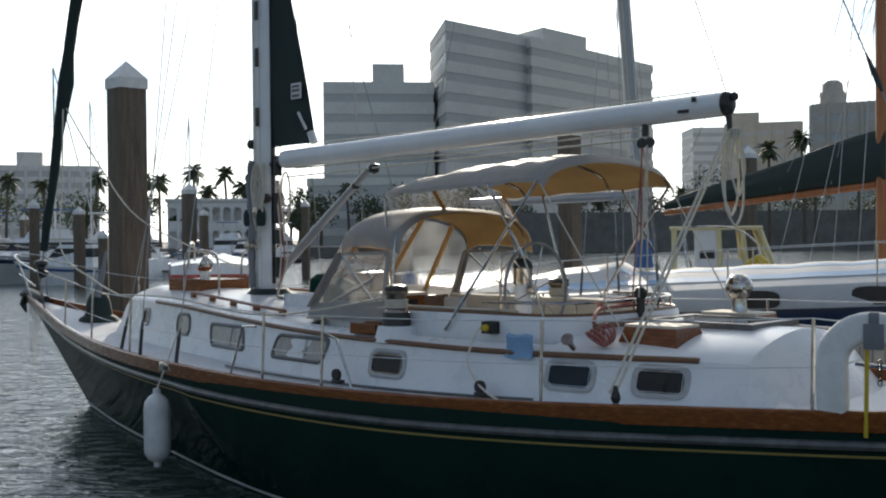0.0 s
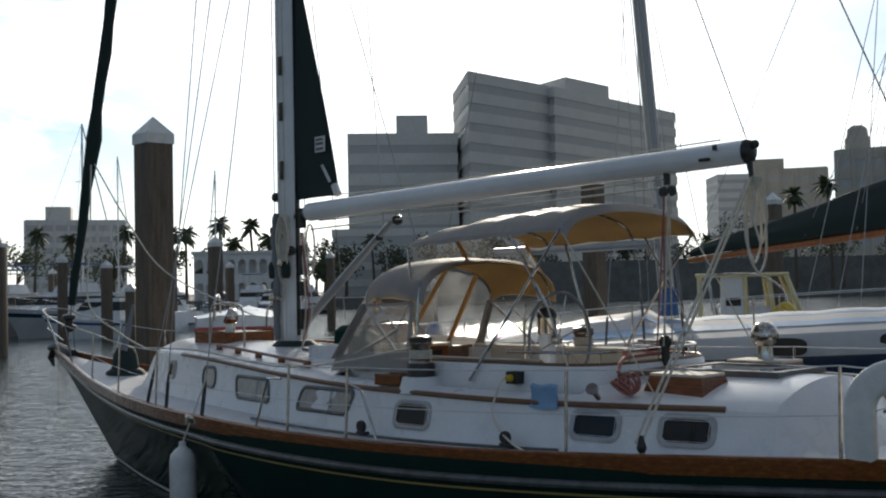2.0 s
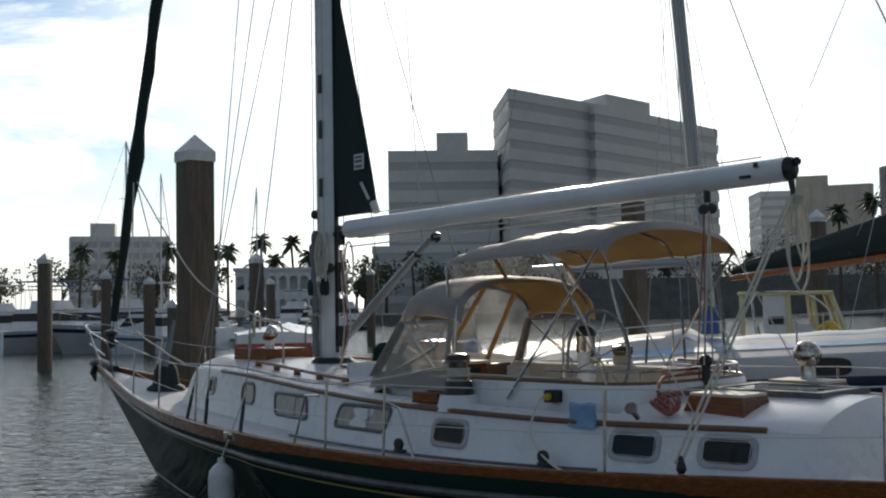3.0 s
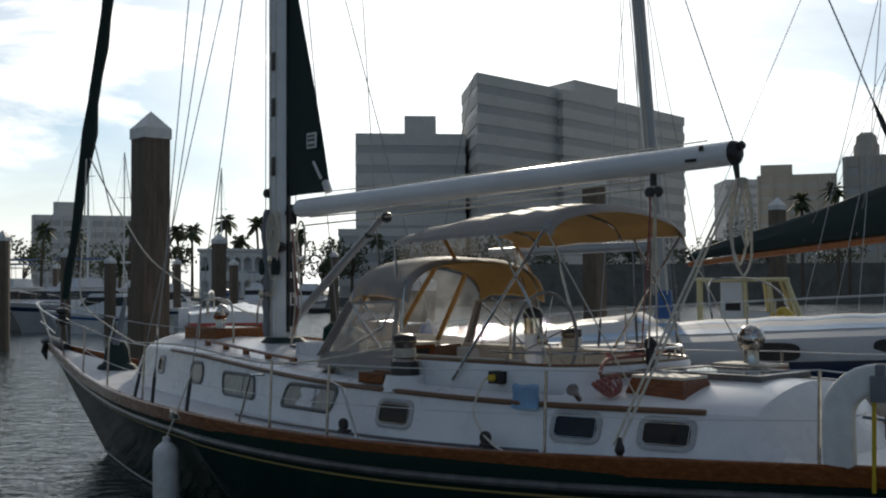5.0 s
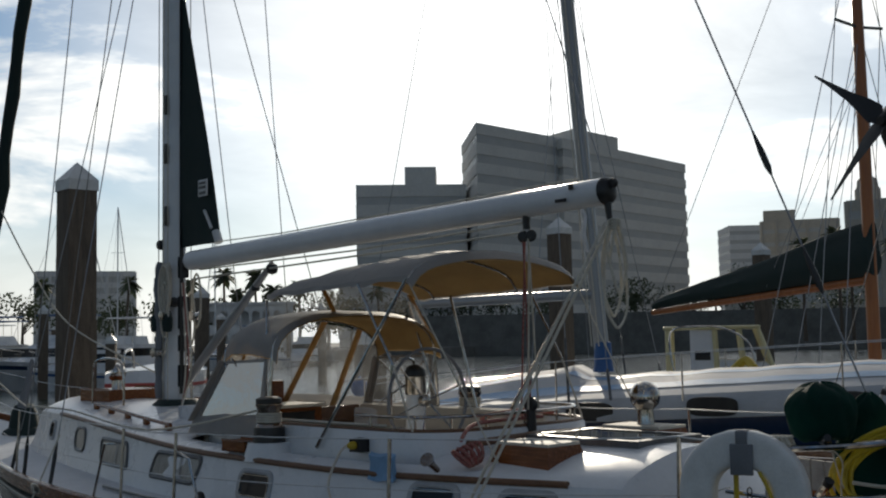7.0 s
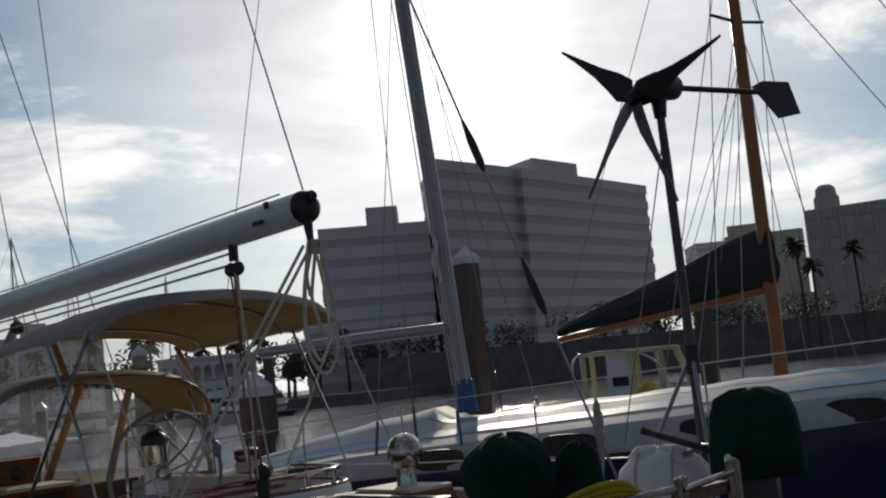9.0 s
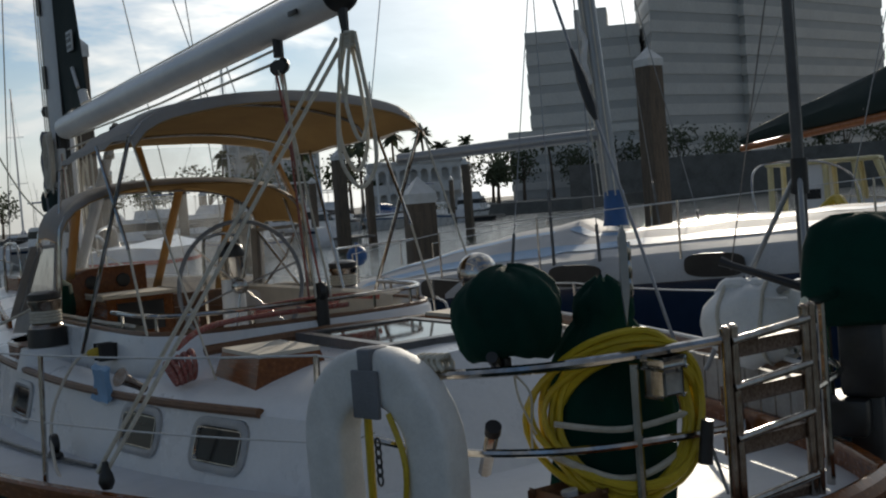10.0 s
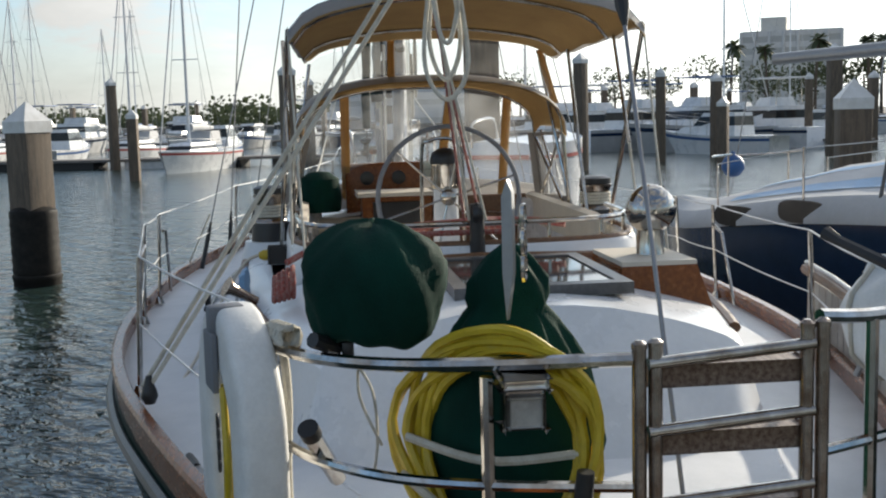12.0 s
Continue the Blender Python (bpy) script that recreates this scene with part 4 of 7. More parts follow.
J_TOP = [across(BOWS[0], p.y * 0.93) - Vector((0, 0, 0.01)) for p in D_AFT]
for a, b in ((1, 7), (7, 14), (14, 15)):
    bm = bmesh.new()
    rows = [[J_TOP[k].lerp(D_AFT[k], f) for k in range(a, b + 1)] for f in (0.08, 0.92)]
    grid(bm, rows)
    ob = part("joining_window", bm, CLEAR, bimini, "clear vinyl joining panel")
    ob.visible_shadow = False
for k in (7, 14):
    bm = bmesh.new()
    wv = Vector((0, 0.024, 0))
    grid(bm, [[J_TOP[k] - wv, J_TOP[k] + wv], [D_AFT[k] - wv, D_AFT[k] + wv]])
    ext = bmesh.ops.extrude_face_region(bm, geom=bm.faces[:])
    bmesh.ops.translate(bm, verts=[g for g in ext["geom"] if isinstance(g, bmesh.types.BMVert)], vec=(0.012, 0, 0))
    part("joining_strap", bm, CANVAS_TAN, bimini)
for row in (BOWS[1], BOWS[3], BOWS[5]):
    bar("bimini_bow", [p - Vector((0, 0, 0.02)) for p in row], 0.013, STEEL, bimini, "stainless bimini bow")
for s in (-1, 1):
    hip = P(0.05, s * 1.02, 1.62)
    bar("bimini_leg", [BOWS[5][0 if s < 0 else -1], hip], 0.013, STEEL, bimini)
    bar("bimini_leg", [P(0.55, 0.90, 2.84), P(0.27, 0.95, 1.78)], 0.013, STEEL, bimini) if s > 0 else None
    bar("bimini_leg", [P(1.04, s * 0.81, 2.80), P(0.80, s * 0.97, 1.76)], 0.012, STEEL, bimini)
    bar("bimini_leg", [P(-0.40, s * 0.95, 2.86), P(-0.78, s * 0.93, 2.25)], 0.011, STEEL, bimini)
    bar("bimini_leg", [P(-0.78, s * 0.93, 2.25), P(-0.98, s * 0.93, 1.78)], 0.008, ROPE_WHITE, bimini)
    bar("bimini_strap", [BOWS[5][0 if s < 0 else -1], P(-1.75, s * 0.85, 1.6)], 0.006, ROPE_WHITE, bimini)

# ---------------------------------------------------------------- big piles
def pile(x, y, top, side=0.48, sleeve=False, turn=45):
    """A square timber mooring pile with a white pointed cap."""
    ob = thing("mooring_pile", pose(x, y, 0, 0, 0, turn), "square weathered timber mooring pile with a white pointed cap", "pile", "mooring piles")
    h = side / 2
    bm = bmesh.new()
    box(bm, (-h, -h, -1.5), (h, h, top - side * 0.75), 0.02)
    part("post", bm, WOOD_PILE, ob)
    bm = bmesh.new()
    g = h * 1.06
    zc = top - side * 1.0
    ring = [(-g, -g), (g, -g), (g, g), (-g, g)]
    rows = [[Vector((a, b, zc)) for a, b in ring], [Vector((a, b, zc + side * 0.36)) for a, b in ring]]
    vs = grid(bm, rows, close=True)
    tip = bm.verts.new((0, 0, top))
    for i in range(4):
        bm.faces.new((vs[1][i], vs[1][(i + 1) % 4], tip))
    part("cap", bm, PILE_CAP, ob, "white pointed cap", smooth=0)
    if sleeve:
        bm = bmesh.new()
        lathe(bm, [(h * 1.5, -0.6), (h * 1.5, 0.08), (h * 1.56, 0.1), (h * 1.56, 0.16)] + [(h * (1.46 + 0.06 * (k % 2)), 0.18 + 0.07 * k) for k in range(15)] + [(h, 1.22)], 16)
        part("sleeve", bm, TAR, ob, "black ribbed sleeve")
    return ob


pile(-5.50, 18.92, 5.54, 0.50)
pile(-1.02, 23.0, 2.87, 0.50, turn=30)
pile(3.2, 28.25, 5.44, 0.44)
pile(11.9, 43.2, 5.92, 0.50)


# ---------------------------------------------------------------- fittings on the yacht
def house_v(u, z):
    lo, hi = RAIL_Z(u) - 0.05, HOUSE_Z(u) - 0.05
    f = min(1.0, max(0.0, (z - lo) / (hi - lo)))
    return HOUSE_W(u) - 0.02 - 0.09 * f


def rounded(u0, u1, z0, z1, r, slant=0.0, n=5):
    """Rounded outline in the plane of the cabin side; slant leans the ends."""
    out = []
    for cu, cz, a0 in ((u1 - r, z1 - r, 0), (u0 + r, z1 - r, 90), (u0 + r, z0 + r, 180), (u1 - r, z0 + r, 270)):
        for k in range(n):
            a = radians(a0 + 90 * k / (n - 1))
            z = cz + r * math.sin(a)
            out.append((cu + r * math.cos(a) + slant * (z - (z0 + z1) / 2), z))
    return out


def cabin_window(u0, u1, z0, z1, r, slant, pane_mat, border, side):
    outer, inner = rounded(u0, u1, z0, z1, r, slant), rounded(u0 + border, u1 - border, z0 + border, z1 - border, max(0.015, r - border * 0.5), slant)
    put = lambda pts, off: [P(u, side * (house_v(u, z) + off), z) for u, z in pts]
    bm = bmesh.new()
    mid = rounded(u0 + border * 0.5, u1 - border * 0.5, z0 + border * 0.5, z1 - border * 0.5, r * 0.9, slant)
    grid(bm, [put(outer, -0.004), put(outer, 0.012), put(mid, 0.020), put(inner, 0.012), put(inner, -0.004)], close=True)
    win = part("cabin_window", bm, RUB if pane_mat is CURTAIN_PANE else PORT_FRAME, yacht, "dark-framed cabin window" if pane_mat is CURTAIN_PANE else "grey-framed cabin window")
    bm = bmesh.new()
    bm.faces.new([bm.verts.new(p) for p in put(inner, 0.004)])
    part("pane", bm, pane_mat, win, "dark glass" if pane_mat is PANE else "glass with a pale curtain behind", smooth=0)
    if pane_mat is PANE:
        bm = bmesh.new()
        i2, i3 = rounded(u0 + border * 1.16, u1 - border * 1.16, z0 + border * 1.16, z1 - border * 1.16, 0.02, slant), rounded(u0 + border * 1.28, u1 - border * 1.28, z0 + border * 1.28, z1 - border * 1.28, 0.015, slant)
        grid(bm, [put(i2, 0.002), put(i2, 0.017), put(i3, 0.017), put(i3, 0.002)], close=True)
        part("pane_rim", bm, STEEL, win)
    elif u1 - u0 > 0.6:
        bm = bmesh.new()
        c = u0 + (u1 - u0) * 0.38
        grid(bm, [put([(c - 0.012, z0 + border), (c + 0.012, z0 + border)], 0.01), put([(c - 0.012, z1 - border), (c + 0.012, z1 - border)], 0.01)])
        part("glazing_bar", bm, PORT_FRAME, win)


for s in (-1, 1):
    cabin_window(5.46, 5.70, 1.37, 1.60, 0.07, 0.0, PANE, 0.035, s)
    cabin_window(4.16, 4.56, 1.33, 1.59, 0.10, 0.15, CURTAIN_PANE, 0.035, s)
    cabin_window(2.80, 3.60, 1.27, 1.53, 0.07, 0.35, CURTAIN_PANE, 0.035, s)
    cabin_window(1.32, 2.20, 1.25, 1.50, 0.07, -0.35, CURTAIN_PANE, 0.035, s)
    cabin_window(0.24, 0.70, 1.20, 1.45, 0.08, 0.0, PANE, 0.038, s)
    cabin_window(-1.64, -1.20, 1.24, 1.48, 0.08, 0.0, PANE, 0.038, s)
    cabin_window(-2.36, -1.93, 1.24, 1.48, 0.08, 0.0, PANE, 0.038, s)
    # long teak grab rail along the roof edge, a short one on the roof
    pts = [P(u, s * (HOUSE_W(u) - 0.11), HOUSE_Z(u) - 0.04) for u in [-2.4 + 7.7 * k / 30 for k in range(31)]]
    bm = bmesh.new()
    tube(bm, pts, 0.026, 8, flat=0.9)
    part("grab_rail", bm, TEAK_DULL, yacht, "long teak rail along the cabin side")
    pts = [P(u, s * (HOUSE_W(u) - 0.34), roof_z(u, HOUSE_W(u) - 0.34) + 0.055) for u in [2.4 + 2.3 * k / 10 for k in range(11)]]
    hand = bar("hand_rail", pts, 0.018, TEAK, yacht, "teak hand rail on the roof")
    for u in (2.45, 3.0, 3.55, 4.1, 4.65):
        q = P(u, s * (HOUSE_W(u) - 0.34), roof_z(u, HOUSE_W(u) - 0.34))
        bm = bmesh.new()
        box(bm, q + Vector((-0.05, -0.016, -0.01)), q + Vector((0.05, 0.016, 0.055)), 0.008)
        part("rail_foot", bm, TEAK, hand)
    # genoa track with cars
    track = bar("sheet_track", [P(u, s * (RAIL_W(u) - 0.50), deck_z(u, 1.3) + 0.015) for u in [-1.2 + 3.9 * k / 12 for k in range(13)]], 0.014, RUB, yacht, "dark sheet track on the side deck")
    for u in (-0.75, 0.85):
        q = P(u, s * (RAIL_W(u) - 0.50), deck_z(u, 1.3) + 0.06)
        bm = bmesh.new()
        box(bm, q + Vector((-0.07, -0.025, -0.045)), q + Vector((0.07, 0.025, -0.01)), 0.01)
        lathe(bm, [(0, -0.02), (0.05, -0.018), (0.055, 0), (0.05, 0.018), (0, 0.02)], 12, Matrix.Translation(q + Vector((0.02, 0, 0.03))) @ pose(0, 0, 0, 90, 0, 0))
        part("track_car", bm, BLACK, track)
    # primary winch
    q = P(0.48, 1.06, 1.66) if s > 0 else P(0.58, -1.10, 1.64)
    bm = bmesh.new()
    lathe(bm, [(0.21, -0.14), (0.18, -0.04), (0.17, 0.0)], 22, Matrix.Translation(q))
    part("winch_island", bm, GELCOAT, yacht, "white moulded winch island")
    bm = bmesh.new()
    lathe(bm, [(0.13, -0.01), (0.125, 0.08), (0.12, 0.12)], 20, Matrix.Translation(q))
    pad = part("winch_base", bm, BLACK, yacht, "black winch plinth")
    bm = bmesh.new()
    zt = 1.99 - q.z
    lathe(bm, [(0.11, 0.12), (0.105, 0.14), (0.088, 0.155), (0.085, 0.18), (0.092, zt - 0.09), (0.108, zt - 0.06), (0.108, zt - 0.045), (0.10, zt - 0.04), (0.10, zt - 0.02), (0.04, zt), (0.03, zt)], 22, Matrix.Translation(q))
    part("winch", bm, RUSTY, yacht, "stainless sheet winch with rope turns")
    bm = bmesh.new()
    for k in range(4):
        tube(bm, [q + Vector((0.096 * math.cos(a), 0.096 * math.sin(a), 0.165 + 0.020 * k)) for a in [2 * math.pi * j / 16 for j in range(16)]], 0.010, 6, True)
    part("rope_wrap", bm, ROPE_WHITE, pad)
    bm = bmesh.new()
    lathe(bm, [(0.105, zt - 0.04), (0.105, zt - 0.005), (0.07, zt + 0.01)], 18, Matrix.Translation(q))
    part("winch_top", bm, BLACK, pad)
    # lazarette box, teak, sloping sides
    u0, u1, v0, v1, z0, z1 = (-2.12, -1.66, 0.42, 0.80, 1.57, 1.72) if s < 0 else (-2.04, -1.52, 0.50, 0.90, 1.57, 1.74)
    bm = bmesh.new()
    low = [P(u0 - 0.05, s * v0, z0), P(u1 + 0.05, s * v0, z0), P(u1 + 0.05, s * (v1 + 0.03), z0 - 0.03), P(u0 - 0.05, s * (v1 + 0.03), z0 - 0.03)]
    high = [P(u0, s * (v0 + 0.03), z1), P(u1, s * (v0 + 0.03), z1), P(u1, s * (v1 - 0.03), z1), P(u0, s * (v1 - 0.03), z1)]
    vs = grid(bm, [low, high], close=True)
    bm.faces.new(vs[1])
    vent = part("ventilator_box", bm, TEAK, yacht, "varnished teak ventilator box", smooth=0)
    bm = bmesh.new()
    grid(bm, [[p + Vector((0, 0, 0.0)) for p in high], [p + Vector((0, 0, 0.02)) for p in high]], close=True)
    bm.faces.new([bm.verts.new(p + Vector((0, 0, 0.02))) for p in high])
    part("box_lid", bm, CREAM, vent, "pale box lid", smooth=0)

# chrome cowl on the starboard box
q = P(-1.77, 0.74, 1.735)
bm = bmesh.new()
lathe(bm, [(0.075, 0.0), (0.065, 0.03), (0.062, 0.14)], 20, Matrix.Translation(q))
lathe(bm, [(0.0, -0.115), (0.05, -0.105), (0.09, -0.07), (0.112, -0.02), (0.115, 0.03), (0.105, 0.06), (0.095, 0.06), (0.10, 0.02), (0.08, -0.05), (0.0, -0.09)], 24, Matrix.Translation(q + Vector((0, 0, 0.23))) @ pose(0, 0, 0, 65, 0, 40))
part("cowl_vent", bm, STEEL, yacht, "polished chrome cowl ventilator")

# hatches
def hatch(u0, u1, v0, v1, z, cover):
    bm = bmesh.new()
    ringo = [P(u0, v0, z), P(u1, v0, z), P(u1, v1, z), P(u0, v1, z)]
    c = sum(ringo, Vector()) / 4
    ringi = [p.lerp(c, 0.16) for p in ringo]
    upz = Vector((0, 0, 0.03))
    grid(bm, [[p - upz for p in ringo], [p + upz * 0.6 for p in ringo], [p + upz * 0.6 for p in ringi], [p for p in ringi]], close=True)
    h = part("deck_hatch", bm, RUB, yacht, "grey-framed deck hatch", smooth=0)
    bm = bmesh.new()
    bm.faces.new([bm.verts.new(p + upz * 0.4) for p in ringi])
    part("hatch_lid", bm, cover, h, "shiny dark glass hatch lid", smooth=0)


hatch(-2.46, -1.46, -0.27, 0.46, 1.722, PANE)
hatch(2.95, 3.45, -0.3, 0.25, 1.76, PANE)
bm = bmesh.new()
box(bm, P(5.65, 0.35, 1.60), P(4.95, -0.35, 1.93), 0.02)
part("skylight_box", bm, TEAK, yacht, "varnished teak skylight box")
for v in (-0.42, 0.42):
    bar("mast_guard", curve([P(5.2, v, 1.72), P(5.18, v, 2.15), P(5.05, v, 2.28), P(4.6, v, 2.28), P(4.45, v, 2.15), P(4.43, v, 1.72)], 5), 0.014, STEEL, yacht, "stainless guard rail by the mast")
bm = bmesh.new()
lathe(bm, [(0.30, 0), (0.27, 0.06), (0.20, 0.10), (0.17, 0.30), (0.12, 0.40), (0.03, 0.43)], 14, Matrix.Translation(P(8.2, 0, RAIL_Z(8.2) - 0.06)))
part("windlass_cover", bm, SAIL_DARK, yacht, "dark canvas windlass cover")
bm = bmesh.new()
tube(bm, [P(8.05, -0.10, 1.62), P(8.0, -0.04, 1.95), P(7.95, 0.0, 2.28)], [0.055, 0.045, 0.02], 10, flat=0.6)
tube(bm, [P(8.45, 0.10, 1.62), P(8.2, 0.06, 1.95), P(7.97, 0.02, 2.26)], [0.05, 0.04, 0.02], 10, flat=0.6)
part("furled_staysail", bm, WEB_GREY, yacht, "grey cloth gathered to an inner stay")
bm = bmesh.new()
lathe(bm, [(0.07, 0.0), (0.06, 0.03), (0.058, 0.12)], 18, Matrix.Translation(P(5.2, -0.12, 1.92)))
lathe(bm, [(0.0, -0.105), (0.05, -0.095), (0.085, -0.06), (0.105, -0.02), (0.108, 0.03), (0.098, 0.055), (0.088, 0.055), (0.09, 0.02), (0.07, -0.05), (0.0, -0.08)], 22, Matrix.Translation(P(5.2, -0.12, 2.12)) @ pose(0, 0, 0, 65, 0, 150))
part("cowl_vent", bm, STEEL, yacht, "polished chrome cowl ventilator on the skylight")
for s in (-1, 1):
    q = P(3.05, s * RAIL_W(3.05), RAIL_Z(3.05) - 0.045)
    bm = bmesh.new()
    box(bm, q + Vector((-0.13, -0.018, -0.05)), q + Vector((0.13, 0.018, 0.045)), 0.012)
    haw = part("fairlead", bm, STEEL, yacht, "chrome fairlead let into the bulwark")
    # black block through the solid plate paints the shade of its mouth
    bm = bmesh.new()
    box(bm, q + Vector((-0.055, -0.022, -0.03)), q + Vector((0.055, 0.022, 0.02)), 0.010)
    part("fairlead_dark_mouth", bm, BLACK, haw)
bm = bmesh.new()
lathe(bm, [(0.17, 0), (0.18, 0.08), (0.17, 0.22), (0.10, 0.28), (0, 0.29)], 12, Matrix.Translation(P(3.15, 0.15, 1.74)))
part("winch_bag", bm, CANVAS_GREEN, yacht, "dark green canvas bag")
bm = bmesh.new()
box(bm, P(2.95, -0.55, 1.68), P(2.35, 0.55, 1.80), 0.03)
part("sea_hood", bm, GELCOAT, yacht, "white companionway sea hood")
bm = bmesh.new()
tube(bm, [P(9.9, 0, 1.50), P(10.5, 0, 1.62), P(10.75, 0, 1.58)], [0.08, 0.07, 0.05], 8)
tube(bm, [P(10.6, 0, 1.6), P(10.72, 0, 1.42), P(10.62, 0, 1.3)], [0.05, 0.06, 0.02], 8)
part("bow_roller", bm, BLACK, yacht, "dark bow roller with the anchor stowed")

# stanchions, lifelines, pulpit
posts = [8.05, 6.2, 4.4, 1.42, 0.6, -1.55, -3.35]
for s in (-1, 1):
    tops, mids = [], []
    for u in posts:
        foot = P(u, s * (RAIL_W(u) - 0.10), RAIL_Z(u) - 0.07)
        top = P(u, s * (RAIL_W(u) - 0.13), RAIL_Z(u) + 0.585)
        st = bar("stanchion", [foot, top], 0.0125, STEEL, yacht, "stainless stanchion")
        bm = bmesh.new()
        lathe(bm, [(0.035, 0), (0.03, 0.02), (0.018, 0.05)], 10, Matrix.Translation(foot))
        part("stanchion_foot", bm, STEEL, st)
        tops.append(top), mids.append(foot.lerp(top, 0.52))
    bar("gate_brace", [P(1.55, s * (RAIL_W(1.55) - 0.13), RAIL_Z(1.5) + 0.45), P(1.75, s * (RAIL_W(1.7) - 0.12), RAIL_Z(1.7) + 0.44), P(1.95, s * (RAIL_W(1.9) - 0.10), RAIL_Z(1.9) - 0.06)], 0.011, STEEL, yacht)
    bar("gate_brace", [P(0.6, s * (RAIL_W(0.6) - 0.13), RAIL_Z(0.5) + 0.45), P(0.42, s * (RAIL_W(0.4) - 0.12), RAIL_Z(0.4) + 0.40), P(0.2, s * (RAIL_W(0.2) - 0.10), RAIL_Z(0.2) - 0.06)], 0.011, STEEL, yacht)
    pul = P(9.2, s * 0.46, RAIL_Z(9.2) + 0.56)
    for a, b in zip([pul] + tops, tops + [P(-3.80, s * 0.93, 1.87)]):
        bar("lifeline", sag(a, b, 0.012, 4), 0.0045, FENDER_WHITE, yacht, "white lifeline")
    for a, b in zip(mids, mids[1:] + [P(-3.62, s * 1.0, 1.62)]):
        bar("lifeline", sag(a, b, 0.012, 4), 0.004, FENDER_WHITE, yacht)
    bar("pulpit_leg", [P(9.2, s * 0.34, RAIL_Z(9.2) - 0.05), pul], 0.014, STEEL, yacht)
    bar("pulpit_leg", [P(10.1, s * 0.12, RAIL_Z(10.1) - 0.02), P(10.45, s * 0.22, 2.18)], 0.014, STEEL, yacht)
    bar("pulpit_rail", [P(9.5, s * 0.35, 1.75), P(10.35, s * 0.22, 1.92)], 0.011, STEEL, yacht)
bar("pulpit", curve([P(9.2, -0.46, RAIL_Z(9.2) + 0.56), P(10.1, -0.30, 2.10), P(10.55, -0.20, 2.20), P(10.72, 0, 2.22), P(10.55, 0.20, 2.20), P(10.1, 0.30, 2.10), P(9.2, 0.46, RAIL_Z(9.2) + 0.56)], 6), 0.012, STEEL, yacht, "stainless bow pulpit")

# wheel and binnacle
bm = bmesh.new()
tube(bm, [P(0.05, 0, 0.9), P(0.05, 0, 1.5), P(0.04, 0, 1.98)], [0.10, 0.085, 0.075], 16)
ped = part("steering_pedestal", bm, GELCOAT, yacht, "white steering pedestal with a compass")
bm = bmesh.new()
lathe(bm, [(0.085, 0), (0.09, 0.02), (0.085, 0.14), (0.09, 0.15)], 18, Matrix.Translation(P(0.04, 0, 1.98)))
part("binnacle", bm, STEEL, ped, "chrome binnacle")
bm = bmesh.new()
lathe(bm, [(0.092, 0), (0.095, 0.03), (0.08, 0.07), (0.04, 0.095), (0, 0.10)], 18, Matrix.Translation(P(0.04, 0, 2.13)))
part("compass_hood", bm, BLACK, ped, "black compass hood")
bar("pedestal_guard", curve([P(0.2, -0.13, 1.3), P(0.2, -0.13, 2.15), P(0.18, -0.08, 2.27), P(0.18, 0.08, 2.27), P(0.2, 0.13, 2.15), P(0.2, 0.13, 1.3)], 5), 0.012, STEEL, ped)
wheel = bar("steering_wheel", [P(-0.12, 0.43 * math.cos(a), 1.93 + 0.43 * math.sin(a)) for a in [2 * math.pi * k / 40 for k in range(40)]], 0.015, WEB_GREY, yacht, "large leather-covered steering wheel", closed=True)
for k in range(6):
    a = math.pi * k / 3 + 0.3
    bar("spoke", [P(-0.10, 0.05 * math.cos(a), 1.93 + 0.05 * math.sin(a)), P(-0.12, 0.42 * math.cos(a), 1.93 + 0.42 * math.sin(a))], 0.007, STEEL, wheel)
bm = bmesh.new()
lathe(bm, [(0.05, 0), (0.05, 0.05), (0.02, 0.07)], 12, Matrix.Translation(P(-0.05, 0, 1.93)) @ pose(0, 0, 0, 0, -90, 0))
part("wheel_hub", bm, STEEL, wheel)
bm = bmesh.new()
box(bm, P(1.86, 0.06, 1.42), P(1.45, -0.46, 1.84), 0.015)
table = part("cockpit_locker", bm, TEAK, yacht, "teak cockpit locker with a black panel for its open front")
bm = bmesh.new()
box(bm, P(1.88, 0.09, 1.84), P(1.42, -0.49, 1.868), 0.01)
part("locker_top", bm, CREAM, table)
# black slab on the solid front stands in for the shaded inside
bm = bmesh.new()
box(bm, P(1.452, -0.02, 1.58), P(1.438, -0.38, 1.80), 0.005)
part("locker_dark_front", bm, BLACK, table)
bm = bmesh.new()
lathe(bm, [(0.16, 0), (0.17, 0.10), (0.15, 0.25), (0.08, 0.3), (0, 0.31)], 12, Matrix.Translation(P(1.76, -0.77, 1.72)))
part("cushion_roll", bm, CANVAS_GREEN, yacht, "dark green rolled cushion")

# small gear along the port coaming and aft cabin
bm = bmesh.new()
box(bm, P(1.02, -1.08, 1.57), P(0.70, -1.26, 1.645), 0.012)
part("teak_pad", bm, TEAK, yacht, "teak winch pad")
bm = bmesh.new()
box(bm, P(-0.44, -1.07, 1.63), P(-0.54, -0.98, 1.71), 0.010)
sock = part("shore_socket", bm, BLACK, yacht, "black and yellow shore power socket")
bm = bmesh.new()
lathe(bm, [(0.030, 0), (0.030, 0.035), (0.018, 0.06)], 12, Matrix.Translation(P(-0.49, -1.07, 1.67)) @ pose(0, 0, 0, -90, 0, 0))
part("plug", bm, YELLOW, sock)
